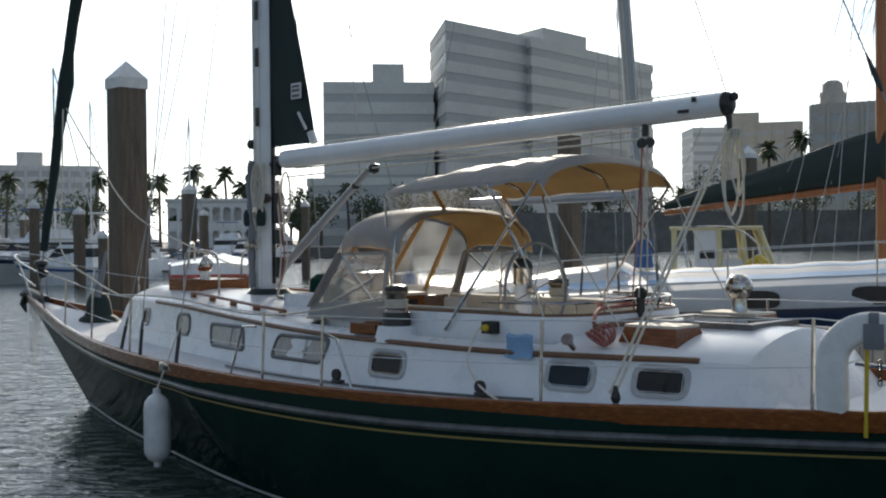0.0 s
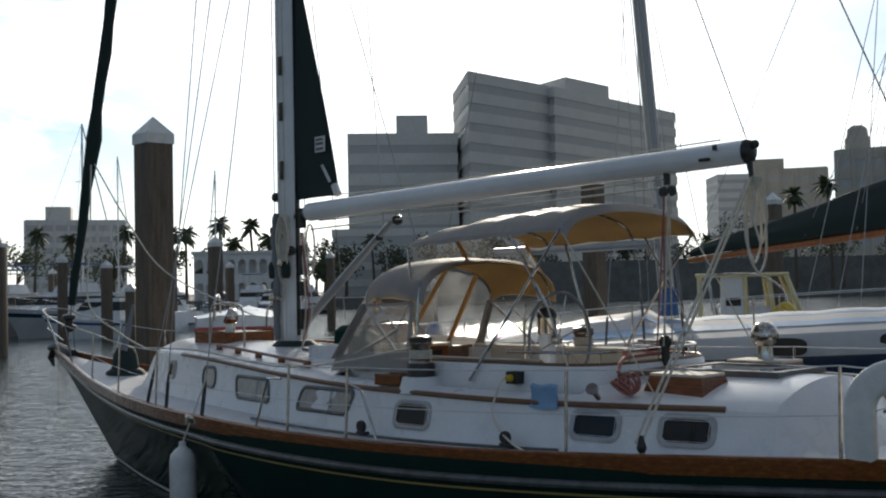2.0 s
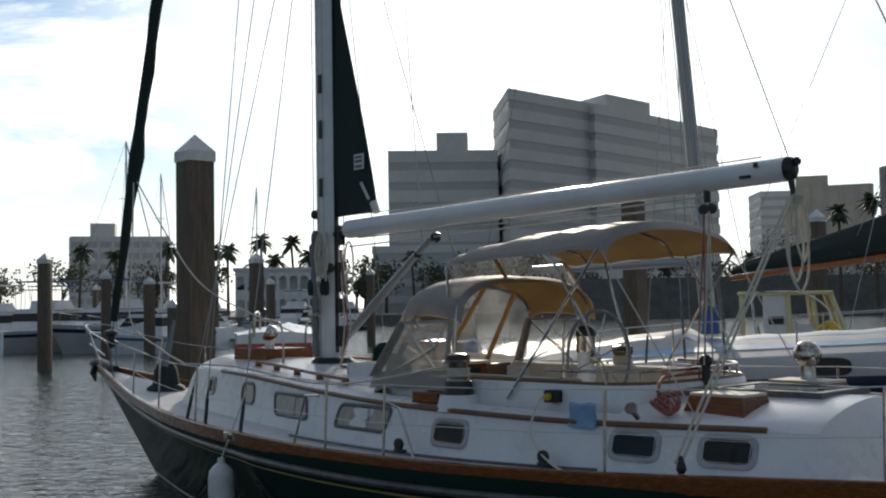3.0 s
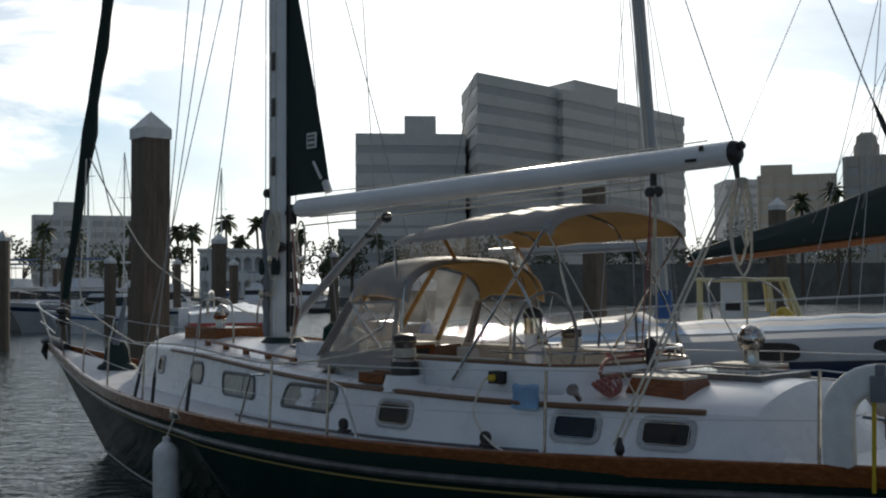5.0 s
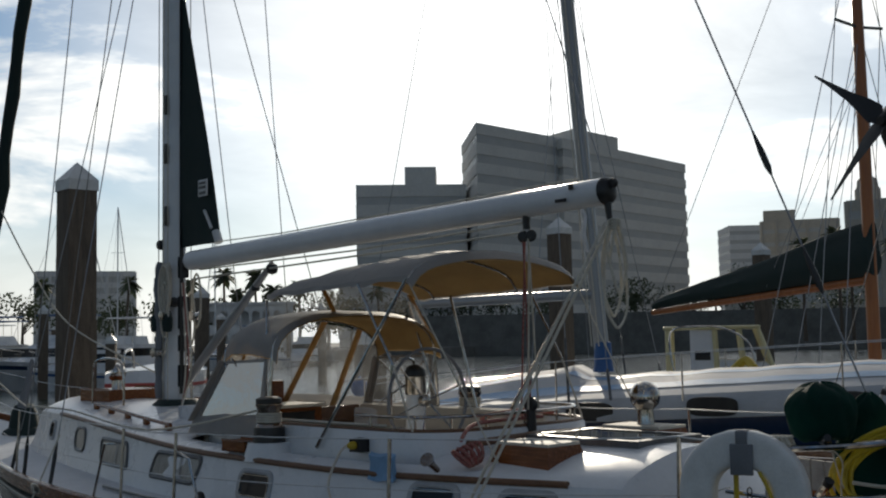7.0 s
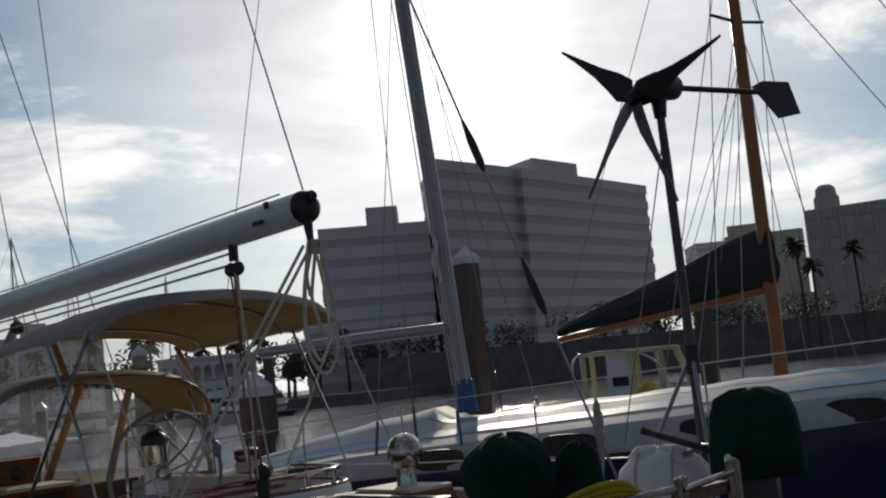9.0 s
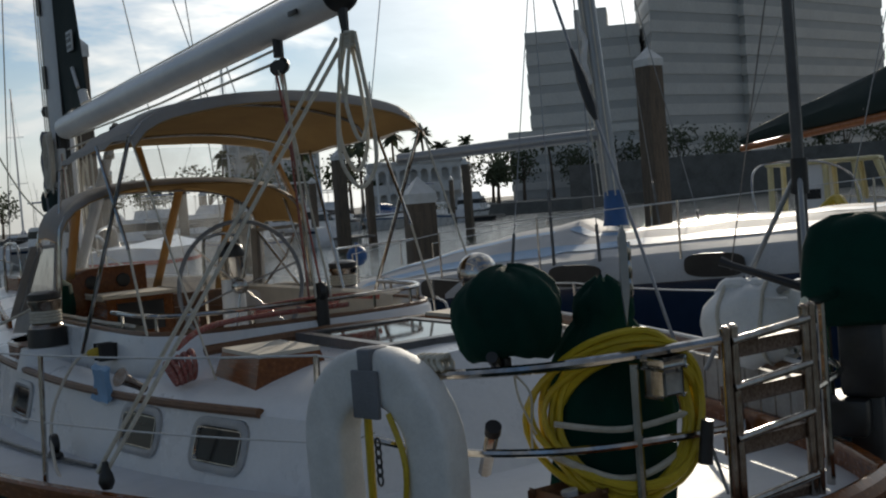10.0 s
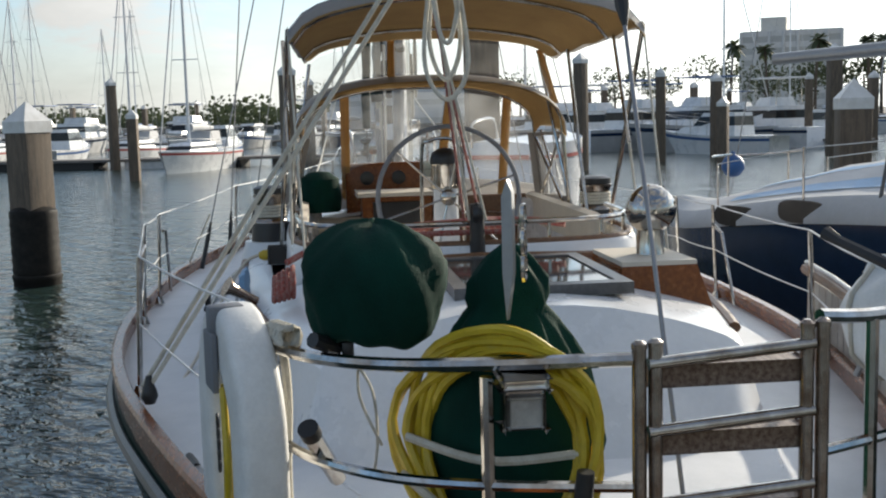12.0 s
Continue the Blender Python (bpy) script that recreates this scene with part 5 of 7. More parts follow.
bar("shore_lead", curve([P(-0.47, -1.13, 1.67), P(-0.5, -1.22, 1.62), P(-0.55, -1.36, 1.40), P(-0.85, -1.45, 1.2), P(-1.3, -1.50, 1.13), P(-1.9, -1.45, 1.14)], 6), 0.009, CREAM, yacht, "pale shore power lead")
bm = bmesh.new()
rows = []
for k in range(7):
    f = k / 6
    rows.append([P(-1.08 + 0.26 * g, -(house_v(-1.0, 1.62 - 0.17 * f) + 0.035 + 0.008 * math.sin(9 * g + 5 * f)), 1.63 - 0.17 * f + 0.008 * math.sin(7 * g)) for g in [j / 6 for j in range(7)]])
grid(bm, rows)
ext = bmesh.ops.extrude_face_region(bm, geom=bm.faces[:])
bmesh.ops.translate(bm, verts=[g for g in ext["geom"] if isinstance(g, bmesh.types.BMVert)], vec=(0, -0.03, 0.02))
solo("folded_cloth", bm, BLUE_PALE, BOAT, "pale blue cloth hung over the cabin rail", "cloth")
bm = bmesh.new()
lathe(bm, [(0.02, 0), (0.022, 0.06), (0.03, 0.14), (0.05, 0.17)], 14, Matrix.Translation(P(-1.42, -1.10, 1.56)) @ pose(0, 0, 0, 60, 0, 200))
part("horn", bm, RUSTY, yacht, "tarnished brass horn")
bm = bmesh.new()
for k in range(5):
    tube(bm, [P(-1.62 + 0.015 * k + (0.055 + 0.008 * k) * math.cos(a), -0.92 - 0.022 * k, 1.675 + (0.07 - 0.006 * k) * math.sin(a + 0.3 * k) - 0.01 * k) for a in [2 * math.pi * j / 14 for j in range(14)]], 0.013, 6, True)
tube(bm, curve([P(-1.5, -0.95, 1.75), P(-1.38, -0.75, 1.82), P(-1.22, -0.4, 1.83), P(-1.2, 0.2, 1.83)], 6), 0.016, 6)
solo("red_rope_coil", bm, ROPE_RED, BOAT, "coil of red and white rope on the coaming", "rope")
bm = bmesh.new()
tube(bm, curve([P(-1.1, -0.35, 1.84), P(-1.0, -0.1, 1.86), P(-1.08, 0.15, 1.84), P(-0.95, 0.3, 1.86), P(-1.05, 0.5, 1.84)], 6), 0.02, 6)
tube(bm, curve([P(-1.05, -0.3, 1.86), P(-1.1, 0.0, 1.88), P(-1.0, 0.2, 1.87), P(-1.1, 0.45, 1.86)], 6), 0.018, 6)
solo("mainsheet_tail", bm, ROPE_RED, BOAT, "loose red mainsheet tail on the coaming", "rope")
hook = bar("boat_hook", [P(-1.95, -1.46, 1.13), P(-3.45, -1.10, 1.22)], 0.014, ALU_GREY, None)
hook.matrix_basis = BOAT
tagged(hook, "grey boat hook lying on the side deck", "boat hook")
bm = bmesh.new()
tube(bm, [P(-2.62, -1.31, 1.168), P(-2.80, -1.265, 1.18)], 0.022, 8)
part("grip", bm, BLACK, hook)

# fender on its line
fend = thing("fender", BOAT @ Matrix.Translation(P(3.08, -2.05, 0.17)), "white cylindrical fender hung from the rail", "fender")
bm = bmesh.new()
lathe(bm, [(0.0, 0.0), (0.035, 0.005), (0.04, 0.05), (0.09, 0.08), (0.125, 0.14), (0.13, 0.2), (0.13, 0.58), (0.12, 0.65), (0.08, 0.70), (0.04, 0.73), (0.035, 0.78), (0, 0.79)], 20)
part("body", bm, FENDER_WHITE, fend)
bm = bmesh.new()
tube(bm, [Vector((0, 0, 0.77)), P(0, 0.13, 1.05), P(0.02, 0.32, 1.45)], 0.008, 6)
part("line", bm, ROPE_WHITE, fend)

# ---------------------------------------------------------------- stern
RAIL_PATH = [(-3.80, -0.93), (-4.02, -0.83), (-4.20, -0.66), (-4.31, -0.43), (-4.385, -0.10)]
top_rail = curve([P(a, b, 1.822 + 0.012 * i) for i, (a, b) in enumerate(RAIL_PATH)], 5)
bar("stern_rail", top_rail, 0.017, STEEL, yacht, "stainless stern rail")
bar("stern_rail", [P(-3.6, -1.02, 1.60)] + curve([P(a, b, 1.575) for a, b in RAIL_PATH], 5), 0.014, STEEL, yacht)
for a, b in ((-3.80, -0.93), (-4.31, -0.43)):
    bar("rail_post", [P(a, b, 1.18), P(a, b, 1.83)], 0.016, STEEL, yacht)
mirror = [(a, -b + 0.06) for a, b in RAIL_PATH[::-1]]
bar("stern_rail", curve([P(-4.37, 0.33, 1.945)] + [P(a, b, 1.93) for a, b in mirror[1:]] + [P(-3.62, 1.06, 1.86), P(-3.60, 1.07, 1.72), P(-3.75, 1.0, 1.63)], 5), 0.017, STEEL, yacht)
bar("stern_rail", curve([P(-4.37, 0.33, 1.625)] + [P(a, b, 1.63) for a, b in mirror[1:]], 5), 0.014, STEEL, yacht)
for a, b in mirror[1:4:2]:
    bar("rail_post", [P(a, b, 1.18), P(a, b, 1.92)], 0.016, STEEL, yacht)

ladder = thing("boarding_ladder", BOAT @ Matrix.Translation(P(-4.395, 0.105, 1.03)), "folded stainless boarding ladder with stained teak treads", "ladder")
for v in (-0.205, -0.168, 0.185, 0.222):
    bm = bmesh.new()
    rise = 0.075 * v
    tube(bm, [P(0, v, 0), P(0, v, 0.88 + rise)], 0.0165, 10)
    stile = part("stile", bm, RUSTY, ladder)
    bm = bmesh.new()
    lathe(bm, [(0.018, 0), (0.018, 0.012), (0.008, 0.02)], 10, Matrix.Translation(P(0, v, 0.88 + rise)))
    part("end_cap", bm, RUSTY, stile)
for z in (0.10, 0.30, 0.52, 0.69, 0.845):
    bm = bmesh.new()
    tube(bm, [P(-0.005, -0.185, z - 0.014), P(-0.005, 0.20, z + 0.015)], 0.0145, 10)
    rung = part("rung", bm, STEEL, ladder)
    bm = bmesh.new()
    box(bm, P(0.060, 0.182, z - 0.074), P(0.012, -0.172, z - 0.022), 0.006)
    part("tread", bm, TREAD_WOOD, rung, "stained teak tread")

# horseshoe buoy on the port quarter, parallel to the rail
hs = thing("horseshoe_buoy", BOAT @ Matrix.Translation(P(-3.72, -1.03, 1.20)) @ pose(0, 0, 0, 0, 0, 15), "white vinyl horseshoe lifebuoy with grey webbing", "lifebuoy")
bm = bmesh.new()
pts = [(-0.225, -0.02), (-0.24, 0.12), (-0.245, 0.30)] + [(0.245 * math.cos(a), 0.40 + 0.235 * math.sin(a)) for a in [math.pi * (1 - k / 14) for k in range(15)]] + [(0.245, 0.30), (0.24, 0.12), (0.225, -0.02)]
rows = []
for i, (x, z) in enumerate(pts):
    a, b = pts[max(i - 1, 0)], pts[min(i + 1, len(pts) - 1)]
    d = Vector((b[0] - a[0], 0, b[1] - a[1])).normalized()
    nrm = Vector((-d.z, 0, d.x))
    k = 0.6 if i in (0, len(pts) - 1) else 1.0
    rows.append([Vector((x, 0, z)) + nrm * (0.095 * k * math.copysign(abs(math.cos(q)) ** 0.4, math.cos(q))) + Vector((0, 0.062 * k * math.copysign(abs(math.sin(q)) ** 0.4, math.sin(q)), 0)) for q in [2 * math.pi * j / 24 for j in range(24)]])
vs = grid(bm, rows, close=True)
bm.faces.new(vs[0]), bm.faces.new(vs[-1])
part("float", bm, FOAM_WHITE, hs, smooth=50)
bm = bmesh.new()
box(bm, (-0.075, 0.064, 0.50), (0.045, 0.082, 0.66), 0.006)
box(bm, (-0.045, -0.02, 0.64), (0.015, 0.078, 0.73), 0.01)
part("strap_pad", bm, WEB_GREY, hs, "grey webbing pad")
bar("strap", curve([(-0.10, 0.06, 0.52), (-0.17, 0.07, 0.35), (-0.13, 0.07, 0.1), (-0.1, 0.07, -0.02)], 5), 0.010, HOSE, hs, "yellow strap")
bm = bmesh.new()
for k in range(5):
    tube(bm, [Vector((-0.05 + 0.012 * math.cos(q), 0.07, 0.42 - 0.03 * k + 0.02 * math.sin(q))) for q in [2 * math.pi * j / 8 for j in range(8)]], 0.004, 5, True)
part("chain", bm, BLACK, hs)
bar("staff", [(0.04, 0.03, -0.05), (0.03, 0.03, 0.50)], 0.014, HOSE, hs, "yellow staff behind the buoy")

# covered barbecue on the stern rail
bbq = thing("covered_barbecue", BOAT @ Matrix.Translation(P(-3.97, -0.66, 1.855)), "round barbecue under a dark green canvas cover on the rail", "barbecue")
bm = bmesh.new()
rows = []
wrinkle = lambda a, z: 0.030 * math.sin(5 * a + z * 20) + 0.022 * math.sin(11 * a + 31 * z) + 0.018 * math.sin(17 * a - 44 * z) * math.sin(3 * a + 1) + (0.05 * max(0.0, math.sin(7 * a + 2)) ** 4 * max(0.0, 1 - abs(z - 0.25) / 0.12))
for z, r in ((0.018, 0.05), (0.012, 0.135), (0.022, 0.150), (0.05, 0.162), (0.09, 0.173), (0.13, 0.180), (0.165, 0.182), (0.20, 0.178), (0.235, 0.160), (0.265, 0.130), (0.288, 0.095), (0.300, 0.055), (0.303, 0.01)):
    rows.append([Vector((r * (1 + wrinkle(a, z)) * math.cos(a), r * (1 + wrinkle(a, z)) * math.sin(a), z + 0.010 * math.sin(3 * a + 8 * z) + 0.004 * math.sin(8 * a + 25 * z))) for a in [2 * math.pi * k / 72 for k in range(72)]])
vs = grid(bm, rows, close=True)
bm.faces.new(vs[0]), bm.faces.new(vs[-1])
part("cover", bm, CANVAS_GREEN, bbq, smooth=60)
bm = bmesh.new()
box(bm, P(-0.09, -0.06, -0.03), P(-0.06, -0.09, 0.02), 0.006)
tube(bm, [P(-0.06, -0.1, 0.0), P(-0.12, -0.16, 0.035)], 0.02, 8)
part("bracket", bm, BLACK, bbq)
bm = bmesh.new()
tube(bm, curve([P(-0.08, -0.06, -0.03), P(-0.12, -0.02, -0.10), P(-0.10, -0.01, -0.22), P(-0.11, -0.02, -0.30)], 5), 0.004, 5)
tube(bm, curve([P(-0.08, -0.05, -0.03), P(-0.10, -0.05, -0.12), P(-0.11, -0.0, -0.24)], 5), 0.004, 5)
part("tie_cord", bm, ROPE_WHITE, bbq, "thin white tie cord")
# knotted white rope at the rail's end
bm = bmesh.new()
for k in range(5):
    c = P(-3.83 - 0.02 * k, -0.92 + 0.01 * k, 1.865)
    tube(bm, [c + Vector((0.012 * math.sin(3 * q), 0.026 * math.cos(q), 0.026 * math.sin(q))) for q in [2 * math.pi * j / 10 for j in range(10)]], 0.010, 6, True)
tube(bm, curve([P(-3.88, -0.90, 1.84), P(-3.90, -0.89, 1.7), P(-3.88, -0.90, 1.45), P(-3.90, -0.88, 1.2)], 6), 0.012, 6)
solo("rail_rope", bm, ROPE_WHITE, BOAT, "white rope knotted round the stern rail", "rope")
bm = bmesh.new()
box(bm, P(-4.05, -0.66, 1.22), P(-4.22, -0.52, 1.40), 0.03)
part("seat_block", bm, TEAK_DULL, yacht, "dark wooden seat block at the stern")
rod = bar("rod_holder", [P(-3.93, -0.77, 1.49), P(-4.09, -0.835, 1.66)], 0.023, STEEL, yacht, "stainless rod holder")
bm = bmesh.new()
tube(bm, [P(-4.08, -0.831, 1.65), P(-4.10, -0.840, 1.675)], 0.027, 12)
part("rod_holder_lip", bm, BLACK, rod)

# green bag with a coiled yellow cable over it
bag = thing("canvas_bag", BOAT @ Matrix.Translation(P(-4.08, -0.335, 1.2)) @ pose(0, 0, 0, 0, 0, -30), "dark green canvas bag lashed behind the stern rail", "bag")
bm = bmesh.new()
rows = []
for z, rx, ry in ((0.0, 0.20, 0.12), (0.2, 0.205, 0.13), (0.42, 0.215, 0.14), (0.52, 0.205, 0.135), (0.60, 0.185, 0.125), (0.66, 0.16, 0.11), (0.71, 0.13, 0.095), (0.75, 0.095, 0.07), (0.78, 0.105, 0.075), (0.82, 0.10, 0.07), (0.86, 0.065, 0.05), (0.89, 0.02, 0.02)):
    rows.append([Vector((ry * (1 + 0.06 * math.sin(4 * a + 9 * z)) * math.sin(a), rx * (1 + 0.07 * math.sin(3 * a + 11 * z) + 0.045 * math.sin(9 * a + 14 * z) + 0.03 * math.sin(14 * a - 20 * z)) * math.cos(a), z + 0.015 * math.sin(5 * a))) for a in [2 * math.pi * k / 60 for k in range(60)]])
vs = grid(bm, rows, close=True)
bm.faces.new(vs[0]), bm.faces.new(vs[-1])
part("cover", bm, CANVAS_GREEN, bag, smooth=60)
bm = bmesh.new()
prism(bm, [P(-0.12, 0.045, 0.74), P(-0.12, 0.062, 0.85), P(-0.12, 0.062, 1.04), P(-0.12, 0.05, 1.07), P(-0.12, 0.036, 1.03), P(-0.12, 0.036, 0.85)], (-0.02, 0, 0))
part("blade", bm, ALU_GREY, bag, "upright grey metal blade")
bm = bmesh.new()
for k in range(3):
    tube(bm, [P(-0.10 + 0.012 * math.cos(q), 0.075, 0.86 + 0.06 * k + 0.03 * math.sin(q)) for q in [2 * math.pi * j / 10 for j in range(10)]], 0.006, 5, True)
part("shackle", bm, STEEL, bag)
bm = bmesh.new()
tube(bm, curve([P(-0.14, -0.24, 0.34), P(-0.20, -0.05, 0.26), P(-0.20, 0.08, 0.27), P(-0.14, 0.24, 0.34)], 6), 0.009, 6, flat=1.4)
tube(bm, curve([P(-0.15, -0.22, 0.44), P(-0.18, 0.0, 0.41), P(-0.15, 0.22, 0.44)], 6), 0.008, 6, flat=1.4)
part("lashing", bm, ROPE_WHITE, bag, "grey-white webbing lashing")

coil = thing("cable_coil", BOAT @ Matrix.Translation(P(-4.21, -0.365, 1.65)) @ pose(0, 0, 0, 0, 0, -38), "coil of thick yellow shore cable hung over the stern rail", "cable")
random.seed(5)
for k in range(9):
    bm = bmesh.new()
    rx, rz = 0.212 + random.uniform(-0.035, 0.03), 0.24 + random.uniform(-0.03, 0.03)
    ox, oz, ph = random.uniform(-0.02, 0.02), random.uniform(-0.03, 0.02), random.uniform(0, 6)
    pts = []
    for j in range(40):
        a = 2 * math.pi * j / 40
        y = ox + rx * math.cos(a) * (1.35 if math.cos(a) > 0 else 1.0) * (1 + 0.05 * math.sin(3 * a + ph)) - 0.04 * max(0, math.sin(a)) ** 2
        z = oz + rz * math.sin(a) * (1 + 0.04 * math.sin(2 * a + ph))
        x = -0.07 + 0.10 * math.cos(a) ** 2 - 0.045 * (k / 9) * (1 - max(0, math.sin(a))) + 0.03 * (k / 9) * max(0, math.sin(a)) + random.uniform(-0.004, 0.004)
        pts.append((x, y, z))
    tube(bm, pts, 0.0125, 7, True)
    part("turn", bm, HOSE, coil)
bm = bmesh.new()
tube(bm, [P(-0.09, -0.22, -0.22), P(-0.09, -0.20, -0.34)], [0.028, 0.024], 12)
part("plug", bm, FENDER_WHITE, coil, "white cable plug")
bm = bmesh.new()
tube(bm, [P(-0.08, 0.235, -0.02), P(-0.08, 0.22, -0.16)], [0.02, 0.024], 12)
part("plug_sleeve", bm, BLACK, coil, "black cable sleeve")

bm = bmesh.new()
box(bm, P(-4.34, -0.315, 1.73), P(-4.40, -0.405, 1.825), 0.012)
lite = part("stern_light", bm, STEEL, yacht, "chrome stern light")
bm = bmesh.new()
box(bm, P(-4.395, -0.325, 1.735), P(-4.41, -0.395, 1.80), 0.006)
part("lens", bm, CURTAIN_PANE, lite, "ribbed clear lens")
bm = bmesh.new()
box(bm, P(-4.33, -0.31, 1.82), P(-4.415, -0.41, 1.845), 0.010)
part("light_hood", bm, STEEL, lite)

# outboard motor under its green cover, on the starboard quarter
obm = thing("outboard_motor", BOAT @ Matrix.Translation(P(-4.14, 0.96, 1.29)) @ pose(0, 0, 0, 0, 0, 25), "outboard motor under a dark green canvas cover", "outboard motor")
bm = bmesh.new()
rows = []
for z, rx, ry in ((0.50, 0.18, 0.14), (0.52, 0.23, 0.165), (0.66, 0.225, 0.16), (0.80, 0.21, 0.15), (0.88, 0.18, 0.13), (0.92, 0.10, 0.07), (0.925, 0.02, 0.02)):
    rows.append([Vector((rx * math.copysign(abs(math.cos(a)) ** 0.6, math.cos(a)), ry * math.copysign(abs(math.sin(a)) ** 0.6, math.sin(a)) * (1 + 0.03 * math.sin(6 * a + 10 * z)), z + 0.008 * math.sin(4 * a))) for a in [2 * math.pi * k / 28 for k in range(28)]])
vs = grid(bm, rows, close=True)
bm.faces.new(vs[0]), bm.faces.new(vs[-1])
part("cover", bm, CANVAS_GREEN, obm, smooth=60)
bm = bmesh.new()
box(bm, (-0.09, -0.09, 0.20), (0.09, 0.09, 0.52), 0.03)
part("midsection", bm, BLACK, obm, "black motor midsection")
bm = bmesh.new()
box(bm, (-0.06, -0.035, -0.35), (0.07, 0.035, 0.25), 0.02)
part("leg", bm, BLACK, obm, "black motor leg")
bm = bmesh.new()
box(bm, (-0.02, -0.13, 0.05), (0.16, 0.13, 0.20), 0.02)
part("clamp", bm, BLACK, obm, "black transom clamp")
bm = bmesh.new()
tube(bm, [(0.18, 0.0, 0.62), (0.50, 0.05, 0.74), (0.55, 0.05, 0.76)], [0.02, 0.016, 0.022], 8)
part("tiller", bm, BLACK, obm)

# white canvas bundle on the starboard rail
bm = bmesh.new()
rows = []
random.seed(8)
for k in range(13):
    f = k / 12
    r = 0.19 * (math.sin(math.pi * min(0.97, max(0.03, f))) ** 0.35)
    rows.append([Vector((-0.24 + 0.48 * f, r * 1.0 * math.cos(a) * (1 + 0.08 * math.sin(5 * a + 7 * f)), 0.21 + 0.20 / 0.19 * r * math.sin(a) * (1 + 0.09 * math.sin(4 * a + 11 * f) + 0.05 * math.sin(9 * f * 3)))) for a in [2 * math.pi * j / 22 for j in range(22)]])
vs = grid(bm, rows, close=True)
bm.faces.new(vs[0]), bm.faces.new(vs[-1])
sack = thing("wrapped_sailbag", BOAT @ Matrix.Translation(P(-3.50, 1.07, 1.52)) @ pose(0, 0, 0, 0, 0, 20), "crumpled white sailbag tied on the stern rail", "sailbag")
part("bag_body", bm, FOAM_WHITE, sack, smooth=60)
for k in (4, 9):
    bm = bmesh.new()
    mid = sum(rows[k], Vector()) / len(rows[k])
    tube(bm, [p + (p - mid).normalized() * 0.004 for p in rows[k]], 0.009, 6, True)
    part("tie_cord", bm, ROPE_WHITE, sack, "thin cord round the bag")
bm = bmesh.new()
tube(bm, curve([Vector((-0.17, 0.03, 0.36)), Vector((-0.08, 0.05, 0.395)), Vector((0.02, 0.02, 0.385)), Vector((0.11, 0.04, 0.395)), Vector((0.17, 0.02, 0.34))], 5), [0.03, 0.035, 0.028, 0.03, 0.034, 0.03, 0.026, 0.03, 0.035, 0.03, 0.028, 0.03, 0.034, 0.03, 0.026, 0.03, 0.03, 0.03, 0.028, 0.03, 0.02][:len(curve([Vector((-0.17, 0.03, 0.36)), Vector((-0.08, 0.05, 0.395)), Vector((0.02, 0.02, 0.385)), Vector((0.11, 0.04, 0.395)), Vector((0.17, 0.02, 0.34))], 5))], 8)
part("gathered_top", bm, FOAM_WHITE, sack, "gathered folds along the top")

# ribbed grey panel with a dark spar, lashed along the starboard rail
board = thing("gangplank", BOAT, "grey ribbed gangplank stowed on edge along the rail", "gangplank")
for k in range(21):
    u0 = -1.08 - 0.13 * k
    w0, w1 = RAIL_W(u0) - 0.02, RAIL_W(u0 - 0.115) - 0.02
    bm = bmesh.new()
    prism(bm, [P(u0, w0, 1.08), P(u0 - 0.115, w1, 1.08), P(u0 - 0.115, w1, 1.50), P(u0, w0, 1.50)], (0, -0.035, 0))
    part("plank", bm, GREY_PANEL, board, smooth=0)
bar("spar", [P(u, RAIL_W(u) - 0.02, 1.545) for u in (-1.05, -1.6, -2.1, -2.6, -3.1, -3.6, -3.9)], 0.032, TEAK_DULL, board, "dark wooden spar along the top edge")
bar("spar_top", [P(u, RAIL_W(u) - 0.02, 1.582) for u in (-1.05, -1.6, -2.1, -2.6, -3.1, -3.6, -3.9)], 0.012, FENDER_WHITE, board)

# wind generator on its pole
gen = thing("wind_generator", BOAT @ Matrix.Translation(P(-3.66, 1.22, 0)), "black wind generator with slim blades on a tall pole", "wind turbine")
bm = bmesh.new()
tube(bm, [P(0, 0, 1.15), P(0, 0, 2.3), P(0.02, 0.0, 3.85)], [0.026, 0.026, 0.024], 12)
pole = part("pole", bm, BACKLIT_ALU, gen, "metal pole coloured dark as seen against the light")
bm = bmesh.new()
tube(bm, [P(0, 0, 2.30), P(0, 0, 2.46)], 0.038, 12)
part("collar", bm, BLACK, pole)
bar("brace", [P(0, 0, 2.42), P(-0.25, -0.30, 1.65)], 0.012, ALU_GREY, gen)
bar("brace", [P(0, 0, 2.42), P(0.45, -0.2, 1.5)], 0.012, ALU_GREY, gen)

# rotor, body and vane of the wind generator
INV = BOAT.to_3x3().inverted()
AX = (INV @ Vector((0.80, 0.60, 0.02))).normalized()
SIDE = AX.cross(Vector((0, 0, 1))).normalized()
UPV = SIDE.cross(AX)
HUB = P(0.02, 0.0, 3.92)
ROTOR_OUT, ROTOR_DROP = 0.20, 0.075
bm = bmesh.new()
tube(bm, [HUB - AX * 0.24 - Vector((0, 0, 0.08)), HUB - AX * 0.18 - Vector((0, 0, 0.075)), HUB - AX * 0.10 - Vector((0, 0, 0.03)), HUB, HUB + AX * 0.14, HUB + AX * 0.17], [0.03, 0.055, 0.075, 0.085, 0.07, 0.04], 16)
tube(bm, [P(0.02, 0, 3.74), HUB], [0.035, 0.055], 12)
head = part("generator_body", bm, BLACK, gen, "black generator housing")
ROT = HUB - AX * ROTOR_OUT - Vector((0, 0, ROTOR_DROP))
